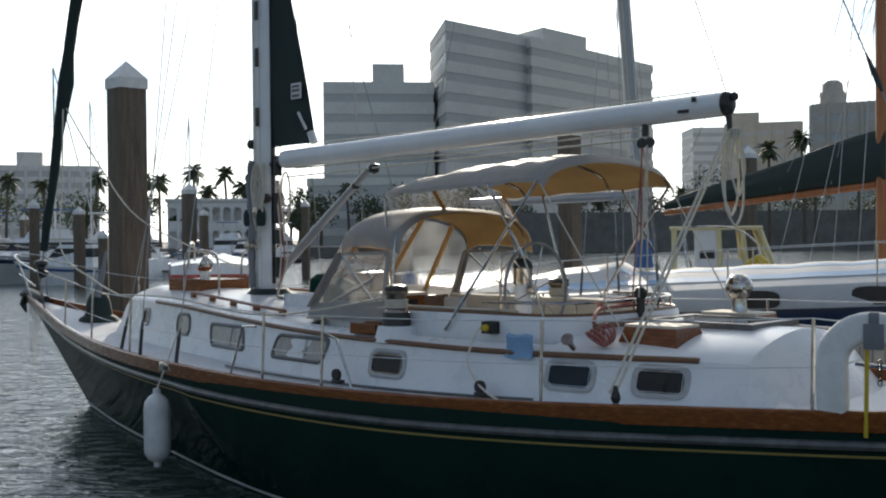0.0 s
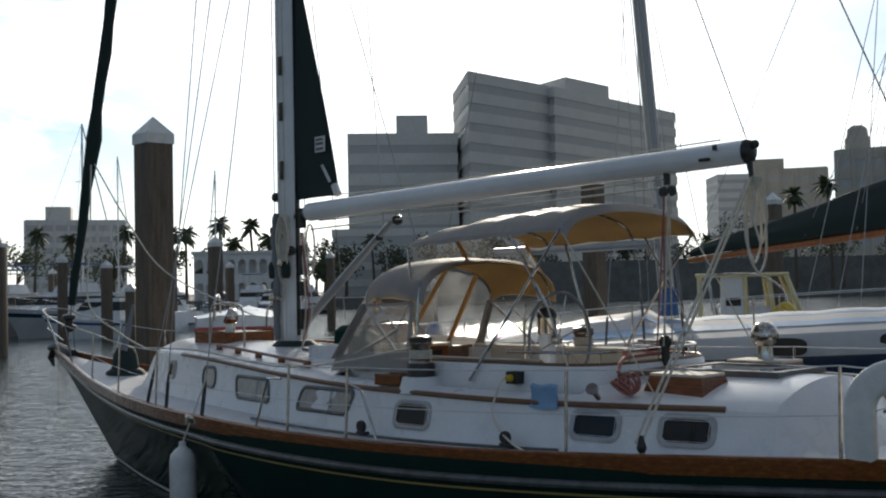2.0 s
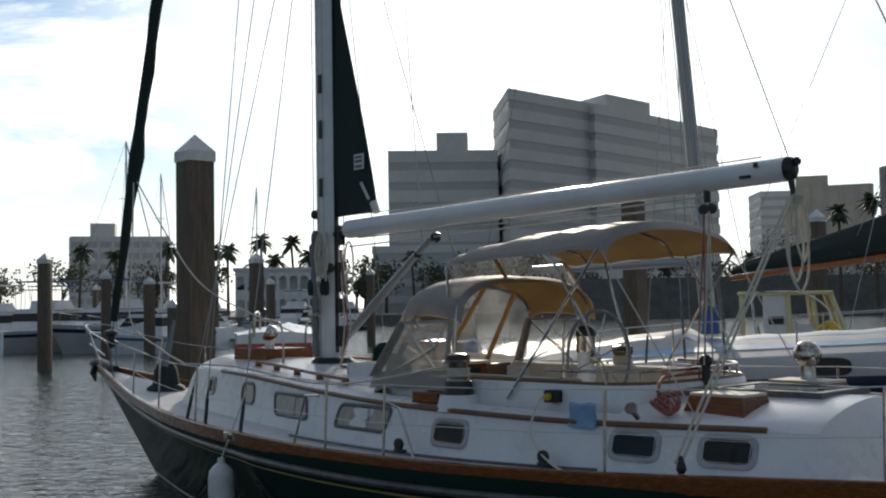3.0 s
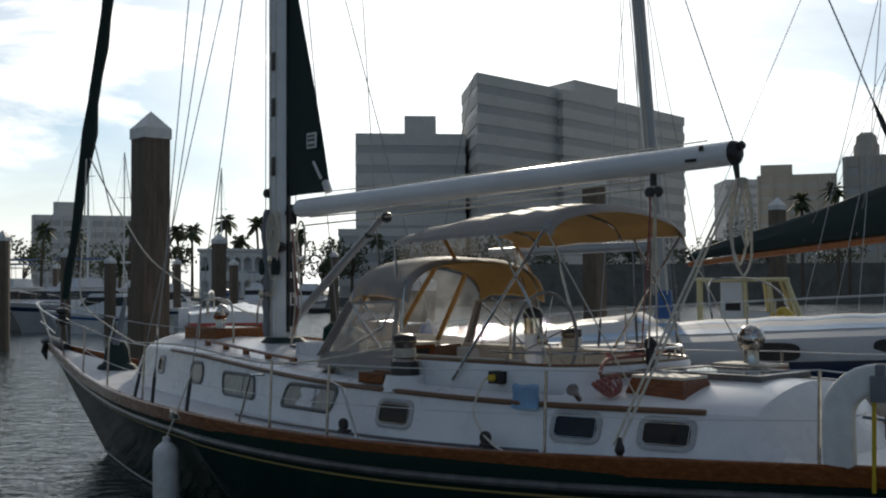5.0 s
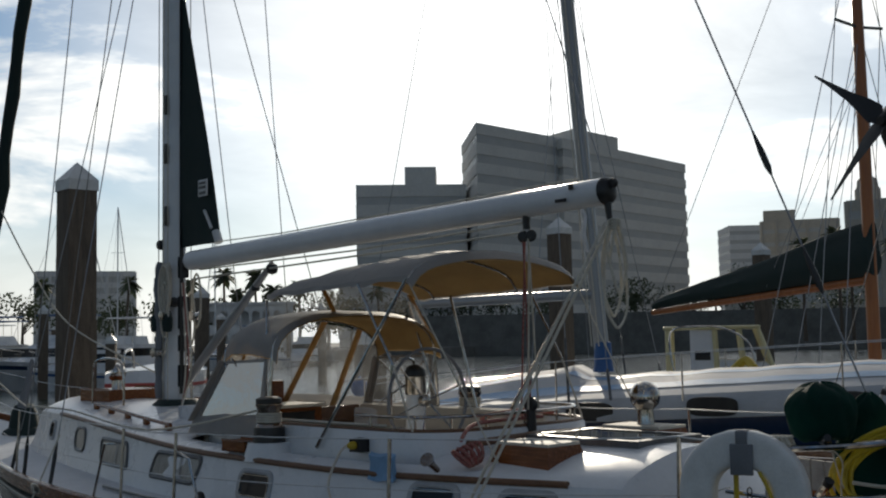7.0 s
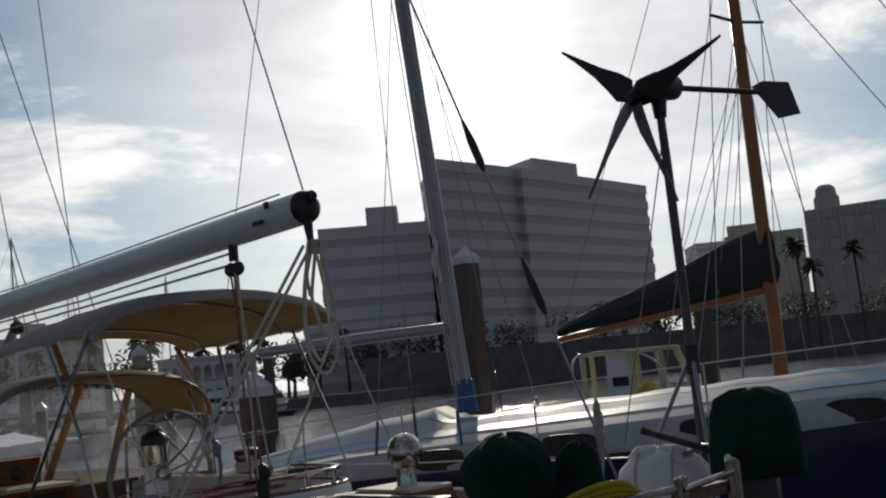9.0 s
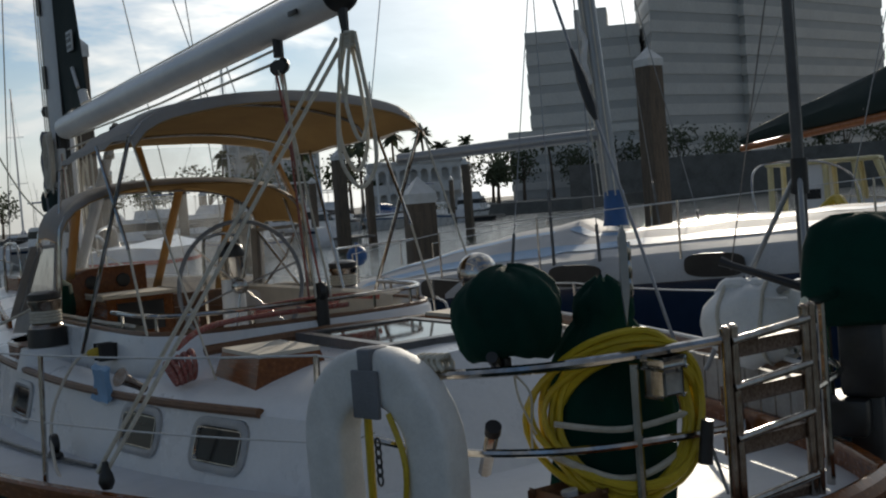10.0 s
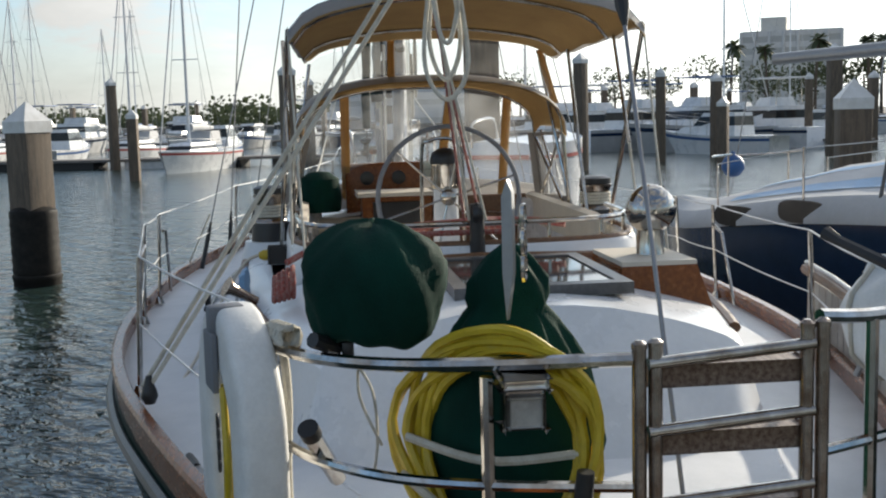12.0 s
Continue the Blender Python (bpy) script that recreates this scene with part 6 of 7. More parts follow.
for deg in (38, 166, 250, 312):
    a = radians(deg)
    d = -SIDE * math.cos(a) + UPV * math.sin(a)
    e = AX.cross(d)
    bm = bmesh.new()
    rows = []
    for f, w0, w1, tw in ((0.03, 0.03, 0.04, 0.0), (0.12, 0.075, 0.06, 0.03), (0.28, 0.072, 0.04, 0.02), (0.5, 0.046, 0.018, 0.01), (0.8, 0.026, 0.004, 0.004), (1.0, 0.013, 0.002, 0.0)):
        c = ROT + d * (0.66 * f)
        rows.append([c + e * w0 + AX * tw, c + AX * (0.012 - 0.008 * f), c - e * w1 - AX * tw, c - AX * (0.010 - 0.008 * f)])
    vs = grid(bm, rows, close=True)
    bm.faces.new(vs[-1])
    part("blade", bm, BLACK, gen, smooth=60)
bar("tail_boom", [HUB + AX * 0.12, HUB + AX * 0.92 + Vector((0, 0, 0.02))], 0.018, BLACK, gen)
bm = bmesh.new()
t0 = HUB + AX * 0.84
prism(bm, [t0 + UPV * 0.05, t0 + AX * 0.10 + UPV * 0.09, t0 + AX * 0.36 + UPV * 0.10, t0 + AX * 0.44 - UPV * 0.10, t0 + AX * 0.22 - UPV * 0.14], SIDE * 0.012)
part("vane", bm, BLACK, gen, "black tail vane", smooth=0)
bar("guy_wire", [P(0, 0, 3.7), P(0.9, 0.5, 1.9)], 0.004, WIRE, gen)
bar("cable", curve([P(0.02, 0.03, 3.75), P(0.05, 0.09, 3.5), P(0.02, 0.05, 3.2), P(0, 0.03, 2.5)], 6), 0.007, BLACK, gen)

# ---------------------------------------------------------------- the white boat on the far side of the slip
m2 = Matrix.LocRotScale((2.93, 16.14, 0), Euler((0, 0, math.atan2(0.36, -0.933))), None)
ketch = thing("covered_sailboat", m2, "white sailboat with navy topsides and a white winter cover", "sailboat")
W2 = spline([(-7.2, 0.25), (-6.2, 0.8), (-5.0, 1.25), (-3.0, 1.6), (-1.0, 1.68), (1.0, 1.5), (2.6, 1.12), (3.6, 0.84), (4.3, 0.60), (4.75, 0.34), (4.95, 0.10)])
N2 = spline([(-7.2, 1.75), (-4.0, 1.55), (-1.0, 1.42), (1.5, 1.28), (4.0, 1.0)])
T2 = spline([(-7.2, 1.98), (-4.0, 1.86), (-1.0, 1.72), (1.5, 1.56), (4.0, 1.22)])
S2 = [-7.2 + 12.15 * k / 45 for k in range(46)]
bm = bmesh.new()
for s in (-1, 1):
    grid(bm, [[(x, s * W2(x) * f, z * N2(x) - (0.4 if z == 0 else 0)) for f, z in ((0.65, 0.0), (0.80, 0.12), (0.92, 0.45), (1.0, 0.8), (1.0, 1.0))] for x in S2])
part("hull", bm, NAVY, ketch, "navy blue topsides")
bm = bmesh.new()
for s in (-1, 1):
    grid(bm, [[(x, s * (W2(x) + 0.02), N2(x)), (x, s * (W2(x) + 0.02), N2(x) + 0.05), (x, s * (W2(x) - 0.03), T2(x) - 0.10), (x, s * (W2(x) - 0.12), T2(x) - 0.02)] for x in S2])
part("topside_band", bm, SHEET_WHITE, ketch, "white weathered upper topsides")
bm = bmesh.new()
rows = []
for x in S2:
    w, z = W2(x) - 0.12, T2(x) - 0.02
    if x > 0.1:
        k = math.sin(math.pi * min(1, (x - 0.1) / 3.9)) ** 0.5 if x < 2.05 else math.sin(math.pi * min(1, (x - 0.1) / 3.9))
        crown = 0.12 + 0.34 * max(0.0, 1 - (x - 0.1) / 3.9) ** 0.8 * min(1, (x - 0.1) / 0.3 + 0.4)
    else:
        crown = 0.26
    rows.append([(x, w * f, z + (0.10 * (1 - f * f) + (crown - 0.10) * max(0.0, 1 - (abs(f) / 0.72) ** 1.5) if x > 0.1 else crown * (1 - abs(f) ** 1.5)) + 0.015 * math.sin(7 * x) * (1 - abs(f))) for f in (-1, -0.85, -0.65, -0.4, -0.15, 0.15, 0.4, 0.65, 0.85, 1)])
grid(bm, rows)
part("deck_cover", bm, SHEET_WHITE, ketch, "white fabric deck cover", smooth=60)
for s in (-1, 1):
    # wide outer band: the cover's bluish shade as colour; narrow inner one: a stripe
    for f0, f1 in ((0.60, 0.78), (0.22, 0.34)):
        bm = bmesh.new()
        rows2 = []
        for x, row in zip(S2[2:-6], rows[2:-6]):
            w, z = W2(x) - 0.12, T2(x) - 0.02
            cr = row[4][2] - z
            rows2.append([(x, s * w * f, z + (cr * (1 - f ** 1.5) if x <= 0.1 else 0.12 * (1 - f * f) + max(0.0, cr - 0.12) * max(0.0, 1 - (f / 0.72) ** 1.5)) + 0.014) for f in (f0, (f0 + f1) / 2, f1)])
        grid(bm, rows2)
        part("blue_stripe_and_shade", bm, BLUE_PALE, ketch)
    for x in (2.75, 1.55, -0.25, -1.75, -3.2, -4.6):
        bm = bmesh.new()
        zc = (N2(x) + T2(x)) / 2 - 0.02
        vs = [bm.verts.new((x + 0.30 * math.copysign(abs(math.cos(a)) ** 0.6, math.cos(a)), s * (W2(x) + 0.006), zc + 0.115 * math.copysign(abs(math.sin(a)) ** 0.6, math.sin(a)))) for a in [2 * math.pi * k / 24 for k in range(24)]]
        fc = bm.faces.new(vs)
        ext = bmesh.ops.extrude_face_region(bm, geom=[fc])
        bmesh.ops.translate(bm, verts=[g for g in ext["geom"] if isinstance(g, bmesh.types.BMVert)], vec=(0, s * 0.02, 0))
        part("side_window", bm, BLACK, ketch, "dark oval window", smooth=0)
    for x in (3.2, 1.6, 0.2, -1.4, -3.2, -5.0):
        bar("stanchion", [(x, s * (W2(x) - 0.05), T2(x) - 0.1), (x, s * (W2(x) - 0.05), T2(x) + 0.48)], 0.012, STEEL, ketch)
    bar("lifeline", [(x, s * (W2(x) - 0.05), T2(x) + 0.47) for x in (3.2, 1.6, 0.2, -1.4, -3.2, -5.0)], 0.005, FENDER_WHITE, ketch)
    for x, zt in ((0.6, 8.0), (-0.5, 8.0), (0.05, 15.0)):
        xt = 0.07 * (zt - 2.0)
        bar("shroud", [(x, s * (W2(x) - 0.1), T2(x) - 0.05), (xt, s * 0.05, zt)], 0.006, WIRE, ketch)
        bar("turnbuckle", [(x, s * (W2(x) - 0.1), T2(x) - 0.05), Vector((x, s * (W2(x) - 0.1), T2(x) - 0.05)).lerp(Vector((xt, s * 0.05, zt)), 0.06)], 0.018, RUB, ketch)
bar("stern_pulpit", curve([(3.3, -0.6, 1.9), (3.9, -0.3, 1.85), (4.1, 0, 1.85), (3.9, 0.3, 1.85), (3.3, 0.6, 1.9)], 5), 0.014, STEEL, ketch)
for y in (-0.5, 0.5):
    bar("pulpit_leg", [(3.45, y, 1.4), (3.45, y, 1.88)], 0.012, STEEL, ketch)
bm = bmesh.new()
tube(bm, [(0, 0, 2.0), (0.28, 0, 6), (0.56, 0, 10), (0.95, 0, 15.5)], [0.105, 0.10, 0.095, 0.08], 14)
mast_b = part("mast", bm, ALU_GREY, ketch, "grey aluminium mast")
bm = bmesh.new()
lathe(bm, [(0.15, 1.95), (0.13, 2.04), (0.118, 2.34), (0.108, 2.36)], 14)
part("mast_collar", bm, BLUE, mast_b, "blue canvas mast collar")
bm = bmesh.new()
tube(bm, [(0.10, 0.02, 3.02), (1.2, 0.45, 2.98), (2.4, 0.90, 2.93)], [0.07, 0.075, 0.06], 12)
part("boom", bm, ALU_GREY, ketch, "grey boom")
for k in range(3):
    bar("halyard", [(0.12 - 0.1 * k, 0.13, 2.3), (0.94 - 0.1 * k, 0.11, 14)], 0.008, ROPE_WHITE, mast_b)
bm = bmesh.new()
tube(bm, [(0.13, 0.14, 3.6), (0.18, 0.20, 3.85), (0.15, 0.15, 4.1), (0.22, 0.18, 4.3)], [0.03, 0.05, 0.03, 0.02], 6)
part("flag_rag", bm, FENDER_WHITE, mast_b, "bleached rag on the mast")
bar("backstay", [(3.9, 0, 1.4), (0.93, 0, 15.3)], 0.006, WIRE, ketch)
bar("forestay", [(-7.0, 0, 2.0), (0.93, 0, 15.3)], 0.006, WIRE, ketch)
bm = bmesh.new()
lathe(bm, [(0, -0.14), (0.08, -0.115), (0.135, -0.04), (0.14, 0.03), (0.1, 0.10), (0.03, 0.14), (0.02, 0.18)], 16)
solo("blue_buoy", bm, BLUE, pose(-0.58, 17.30, 1.74), "round blue fender buoy hung at the boat's end", "buoy")

# ---------------------------------------------------------------- templates for the other boats
def hull_loft(bm, L, B, free, sheer=0.3, raked=0.12, n=18, top=1.0, bottom=0.0):
    """Both sides of a hull from stern to bow, bow along +x."""
    for s in (-1, 1):
        rows = []
        for k in range(n + 1):
            t = k / n
            x = -L / 2 + L * t
            w = B / 2 * (min(1.0, 0.78 + 0.6 * t) if t < 0.45 else max(0.015, (1 - ((t - 0.45) / 0.55) ** 2.1)))
            zt = free * (1 + sheer * max(0, t - 0.3) ** 1.5)
            row = []
            for f in (0.0, 0.15, 0.5, 0.8, 1.0):
                g = bottom + (top - bottom) * f
                row.append((x + raked * L * (g - 1) * max(0, t - 0.5) * 1.2, s * w * (0.72 + 0.28 * g ** 0.7), zt * g - (0.3 if f == 0 and bottom == 0 else 0)))
            rows.append(row)
        grid(bm, rows)


def deck_loft(bm, L, B, free, sheer=0.3, n=18):
    rows = []
    for k in range(n + 1):
        t = k / n
        x = -L / 2 + L * t
        w = B / 2 * (min(1.0, 0.78 + 0.6 * t) if t < 0.45 else max(0.015, (1 - ((t - 0.45) / 0.55) ** 2.1)))
        zt = free * (1 + sheer * max(0, t - 0.3) ** 1.5)
        rows.append([(x, f * w, zt - 0.02 + 0.05 * (1 - f * f)) for f in (-1, -0.5, 0, 0.5, 1)])
    grid(bm, rows)
    a = rows[0]
    bm.faces.new([bm.verts.new(p) for p in [(a[0][0], a[0][1], -0.2), a[0], a[2], a[4], (a[4][0], a[4][1], -0.2)]])


def cabin_block(bm, x0, x1, w, z0, z1, front=0.4, back=0.1, inset=0.12):
    low = [(x0, -w, z0), (x1, -w * 0.8, z0), (x1, w * 0.8, z0), (x0, w, z0)]
    high = [(x0 + back, -w + inset, z1), (x1 - front, -w * 0.8 + inset, z1), (x1 - front, w * 0.8 - inset, z1), (x0 + back, w - inset, z1)]
    vs = grid(bm, [low, high], close=True)
    bm.faces.new(vs[1])


def window_strip(bm, x0, x1, w, z0, z1, za, zb, front=0.4, back=0.1, inset=0.12, off=0.012):
    """Dark glass between two heights of a cabin block."""
    def ring(z):
        f = (z - z0) / (z1 - z0)
        return [(x0 + back * f - off, -(w - inset * f) - off, z), (x1 - front * f + off, -(w * 0.8 - inset * f) - off, z), (x1 - front * f + off, w * 0.8 - inset * f + off, z), (x0 + back * f - off, w - inset * f + off, z)]
    grid(bm, [ring(za), ring(zb)], close=True)


def sailboat(L, hull_mat, cover_mat, mast_h, label, name="moored_sailboat", stripe=BLUE):
    ob = thing(name, pose(0, -200, 0), label, "sailboat", "moored boats")
    B, fr = L * 0.31, 0.085 * L + 0.2
    bm = bmesh.new()
    hull_loft(bm, L, B, fr)
    part("hull", bm, hull_mat, ob)
    bm = bmesh.new()
    hull_loft(bm, L, B + 0.03, fr, top=0.92, bottom=0.82)
    part("stripe", bm, stripe, ob)
    bm = bmesh.new()
    deck_loft(bm, L, B, fr)
    part("deck", bm, GELCOAT, ob)
    bm = bmesh.new()
    cabin_block(bm, -L * 0.12, L * 0.28, B * 0.30, fr, fr + 0.48, 0.7)
    cab = part("cabin", bm, GELCOAT, ob)
    bm = bmesh.new()
    window_strip(bm, -L * 0.12, L * 0.28, B * 0.30, fr, fr + 0.48, fr + 0.16, fr + 0.34, 0.7)
    part("window", bm, PANE, cab)
    bm = bmesh.new()
    tube(bm, [(L * 0.08, 0, fr), (L * 0.08, 0, mast_h)], [0.09, 0.06], 8)
    m = part("mast", bm, ALU_WHITE, ob)
    for z in (0.45, 0.72):
        bar("spreader", [(L * 0.08, -0.7, mast_h * z), (L * 0.08, 0.7, mast_h * z)], 0.025, ALU_WHITE, m)
    bm = bmesh.new()
    tube(bm, [(L * 0.07, 0, fr + 1.25), (-L * 0.1, 0, fr + 1.25), (-L * 0.30, 0, fr + 1.2)], [0.22, 0.2, 0.1], 10)
    part("sail_cover", bm, cover_mat, ob)
    bar("forestay", [(L * 0.5, 0, fr + 0.2), (L * 0.08, 0, mast_h)], [0.035, 0.05], FENDER_WHITE, ob)
    bar("backstay", [(-L * 0.49, 0, fr), (L * 0.08, 0, mast_h)], 0.012, WIRE, ob)
    for s in (-1, 1):
        bar("shroud", [(L * 0.07, s * B * 0.46, fr), (L * 0.08, s * 0.7, mast_h * 0.45), (L * 0.08, 0, mast_h * 0.97)], 0.012, WIRE, ob)
        bar("guard_rail", [(-L * 0.48, s * B * 0.36, fr + 0.6), (0, s * B * 0.47, fr + 0.6), (L * 0.3, s * B * 0.33, fr + 0.7), (L * 0.49, 0, fr + 0.95)], 0.015, STEEL, ob)
    bm = bmesh.new()
    cabin_block(bm, -L * 0.20, -L * 0.05, B * 0.30, fr + 0.3, fr + 1.05, 0.45, 0.0)
    part("sprayhood", bm, cover_mat, ob)
    return ob


def motorboat(L, hull_mat, label, bridge=True, stripe=NAVY, name="moored_motorboat", trim=GELCOAT):
    ob = thing(name, pose(0, -200, 0), label, "motorboat", "moored boats")
    B, fr = L * 0.33, 0.10 * L + 0.25
    bm = bmesh.new()
    hull_loft(bm, L, B, fr, 0.55, 0.2)
    part("hull", bm, hull_mat, ob)
    bm = bmesh.new()
    hull_loft(bm, L, B + 0.04, fr, 0.55, 0.2, top=0.86, bottom=0.72)
    part("stripe", bm, stripe, ob)
    bm = bmesh.new()
    deck_loft(bm, L, B, fr, 0.55)
    part("deck", bm, GELCOAT, ob)
    z0, z1 = fr, fr + 1.25
    bm = bmesh.new()
    cabin_block(bm, -L * 0.22, L * 0.22, B * 0.40, z0, z1, 1.1, 0.1, 0.15)
    cab = part("cabin", bm, GELCOAT, ob)
    bm = bmesh.new()
    window_strip(bm, -L * 0.22, L * 0.22, B * 0.40, z0, z1, z0 + 0.55, z0 + 1.05, 1.1, 0.1, 0.15)
    part("window", bm, PANE, cab)
    bm = bmesh.new()
    cabin_block(bm, L * 0.15, L * 0.36, B * 0.30, z0 + 0.1, z0 + 0.5, 0.7, 0.0)
    part("foredeck_trunk", bm, GELCOAT, ob)
    if bridge:
        bm = bmesh.new()
        box(bm, (-L * 0.2, -B * 0.36, z1), (L * 0.08, B * 0.36, z1 + 0.08), 0.02)
        cabin_block(bm, -L * 0.12, L * 0.06, B * 0.30, z1 + 0.08, z1 + 0.6, 0.35)
        part("flybridge", bm, GELCOAT, ob)
        for s in (-1, 1):
            for x in (-0.18, 0.03):
                bar("awning_post", [(L * x, s * B * 0.30, z1 + 0.1), (L * x, s * B * 0.28, z1 + 1.75)], 0.02, STEEL, ob)
        bm = bmesh.new()
        box(bm, (-L * 0.21, -B * 0.33, z1 + 1.75), (L * 0.06, B * 0.33, z1 + 1.83), 0.03)
        part("awning", bm, trim, ob)
    bar("aerial", [(-L * 0.1, B * 0.3, z1), (-L * 0.16, B * 0.3, z1 + 3.2)], 0.012, FENDER_WHITE, ob)
    for s in (-1, 1):
        bar("bow_rail", curve([(-L * 0.05, s * B * 0.46, fr + 0.7), (L * 0.25, s * B * 0.38, fr + 1.0), (L * 0.49, 0, fr + 1.25)], 4), 0.018, STEEL, ob)
        for x, w in ((0.0, 0.46), (0.15, 0.43), (0.3, 0.33)):
            bar("rail_post", [(L * x, s * B * w, fr), (L * x, s * B * w, fr + 0.72 + 0.9 * max(0, x))], 0.014, STEEL, ob)
    return ob


# boat with the varnished mast and dark green sail cover
bd = Vector((4.86 - 7.9, 24.34 - 19.8, 0))
yaw4 = math.degrees(math.atan2(-bd.y, -bd.x))
m4 = pose(7.9, 19.8, 0, 0, 0, yaw4)
gaffer = thing("wooden_masted_sailboat", m4, "white sailboat with a varnished wooden mast and dark green sail cover", "sailboat")
bm = bmesh.new()
hull_loft(bm, 11.5, 3.3, 1.25)
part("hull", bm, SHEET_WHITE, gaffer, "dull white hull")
bm = bmesh.new()
hull_loft(bm, 11.5, 3.34, 1.25, top=0.98, bottom=0.90)
part("rail", bm, BLUE, gaffer, "blue rail stripe")
bm = bmesh.new()
deck_loft(bm, 11.5, 3.3, 1.25)
part("deck", bm, NONSKID, gaffer)
bm = bmesh.new()
cabin_block(bm, -2.4, 2.2, 1.0, 1.2, 1.75, 0.5)
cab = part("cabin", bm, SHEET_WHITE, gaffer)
bm = bmesh.new()
window_strip(bm, -2.4, 2.2, 1.0, 1.2, 1.75, 1.4, 1.6, 0.5)
part("window", bm, PANE, cab)
bm = bmesh.new()
tube(bm, [(0, 0, 1.6), (0, 0, 6), (0, 0, 12)], [0.11, 0.105, 0.07], 14)
wm = part("mast", bm, VARNISH_MAST, gaffer, "varnished wooden mast")
bar("crosstree", [(0.02, -0.62, 7.75), (0, 0, 7.7), (0.02, 0.62, 7.75)], 0.028, RUB, wm)
bm = bmesh.new()
tube(bm, [(-0.1, 0, 3.30), (-5.45, 0, 2.92)], [0.075, 0.06], 12)
part("boom", bm, VARNISH_MAST, gaffer, "varnished wooden boom")
bm = bmesh.new()
rows = []
for k in range(17):
    t = k / 16
    x = 0.10 - 5.5 * t
    h = 0.82 * (1 - t) ** 0.85 + 0.13 + 0.03 * math.sin(9 * t)
    zb = 3.36 - 0.36 * t
    w = 0.20 * (1 - 0.5 * t)
    rows.append([Vector((x, w * math.sin(a) * (0.6 if math.cos(a) > 0 else 1), zb + h * (0.5 + 0.5 * math.cos(a)) + 0.012 * math.sin(14 * t + 3 * a))) for a in [2 * math.pi * j / 16 for j in range(16)]])
vs = grid(bm, rows, close=True)
bm.faces.new(vs[0]), bm.faces.new(vs[-1])
part("sail_cover", bm, SAIL_DARK, gaffer, "dark green canvas sail cover")
for s in (-1, 1):
    for x, z in ((0.5, 7.6), (-0.6, 7.6), (0.0, 11.6), (-1.3, 9.5)):
        bar("shroud", [(x, s * 1.5, 1.3), (0, s * 0.6 if z > 8 else 0, 7.75), (0, 0, z if z > 8 else 7.75)], 0.008, WIRE, gaffer)
    bar("lazy_jack", [(0, s * 0.08, 7.0), (-2.2, s * 0.12, 3.3)], 0.006, WIRE, gaffer)
    bar("lazy_jack", [(0, s * 0.08, 7.0), (-1.0, s * 0.12, 3.35)], 0.006, WIRE, gaffer)
    bar("boom_gallows", curve([(-3.6, s * 1.1, 1.3), (-3.8, s * 1.1, 2.2), (-4.1, s * 0.7, 2.55), (-4.15, 0, 2.6)], 5), 0.02, STEEL, gaffer)
bar("topping_lift", [(-5.4, 0, 3.0), (0, 0, 11.8)], 0.007, WIRE, gaffer)
bar("forestay", [(5.7, 0, 1.7), (0, 0, 11.8)], 0.009, WIRE, gaffer)
bm = bmesh.new()
tube(bm, curve([(-2.4, -0.9, 1.75), (-2.2, -0.75, 1.95), (-1.9, -0.85, 1.8)], 5), 0.08, 8)
part("foul_weather_gear", bm, YELLOW, gaffer, "yellow bundle on the cabin top")

# motor cruiser with a pale yellow hardtop
cr = thing("small_motor_cruiser", pose(7.35, 27.2, 0, 0, 0, -12), "white motor cruiser with a pale yellow hardtop", "motorboat")
bm = bmesh.new()
hull_loft(bm, 7.5, 2.7, 1.1, 0.5, 0.2)
part("hull", bm, GELCOAT, cr)
bm = bmesh.new()
deck_loft(bm, 7.5, 2.7, 1.1, 0.5)
part("deck", bm, GELCOAT, cr)
bm = bmesh.new()
cabin_block(bm, -0.3, 2.4, 1.05, 1.05, 1.65, 0.6)
part("trunk", bm, GELCOAT, cr)
bm = bmesh.new()
box(bm, (-1.75, -1.15, 2.55), (0.42, 1.15, 2.63), 0.03)
part("hardtop", bm, YEL_TRIM, cr, "pale yellow hardtop")
for s in (-1, 1):
    for x, xt in ((0.85, 0.35), (0.1, -0.05), (-0.55, -0.60), (-1.65, -1.65)):
        bar("top_post", [(x, s * 1.08, 1.15), (xt, s * 1.05, 2.56)], 0.06, YEL_TRIM, cr)
    bm = bmesh.new()
    prism(bm, [(-0.6, s * 1.02, 1.05), (-1.15, s * 1.02, 1.05), (-1.15, s * 1.02, 2.54), (-0.6, s * 1.02, 2.54)], (0, s * 0.03, 0))
    part("side_panel", bm, GELCOAT, cr)
    bm = bmesh.new()
    prism(bm, [(0.7, s * 1.02, 1.05), (-0.6, s * 1.02, 1.05), (-0.6, s * 1.02, 1.85), (0.62, s * 1.02, 1.75)], (0, s * 0.03, 0))
    part("side_panel", bm, GELCOAT, cr)
    bm = bmesh.new()
    prism(bm, [(-0.7, s * 1.052, 1.85), (-1.05, s * 1.052, 1.85), (-1.05, s * 1.052, 2.05), (-0.7, s * 1.052, 2.05)], (0, s * 0.01, 0))
    part("side_window", bm, PANE, cr)
bm = bmesh.new()
grid(bm, [[(0.72, -1.0, 1.7), (0.72, 1.0, 1.7)], [(0.38, -1.0, 2.54), (0.38, 1.0, 2.54)]])
part("windscreen", bm, PANE, cr)

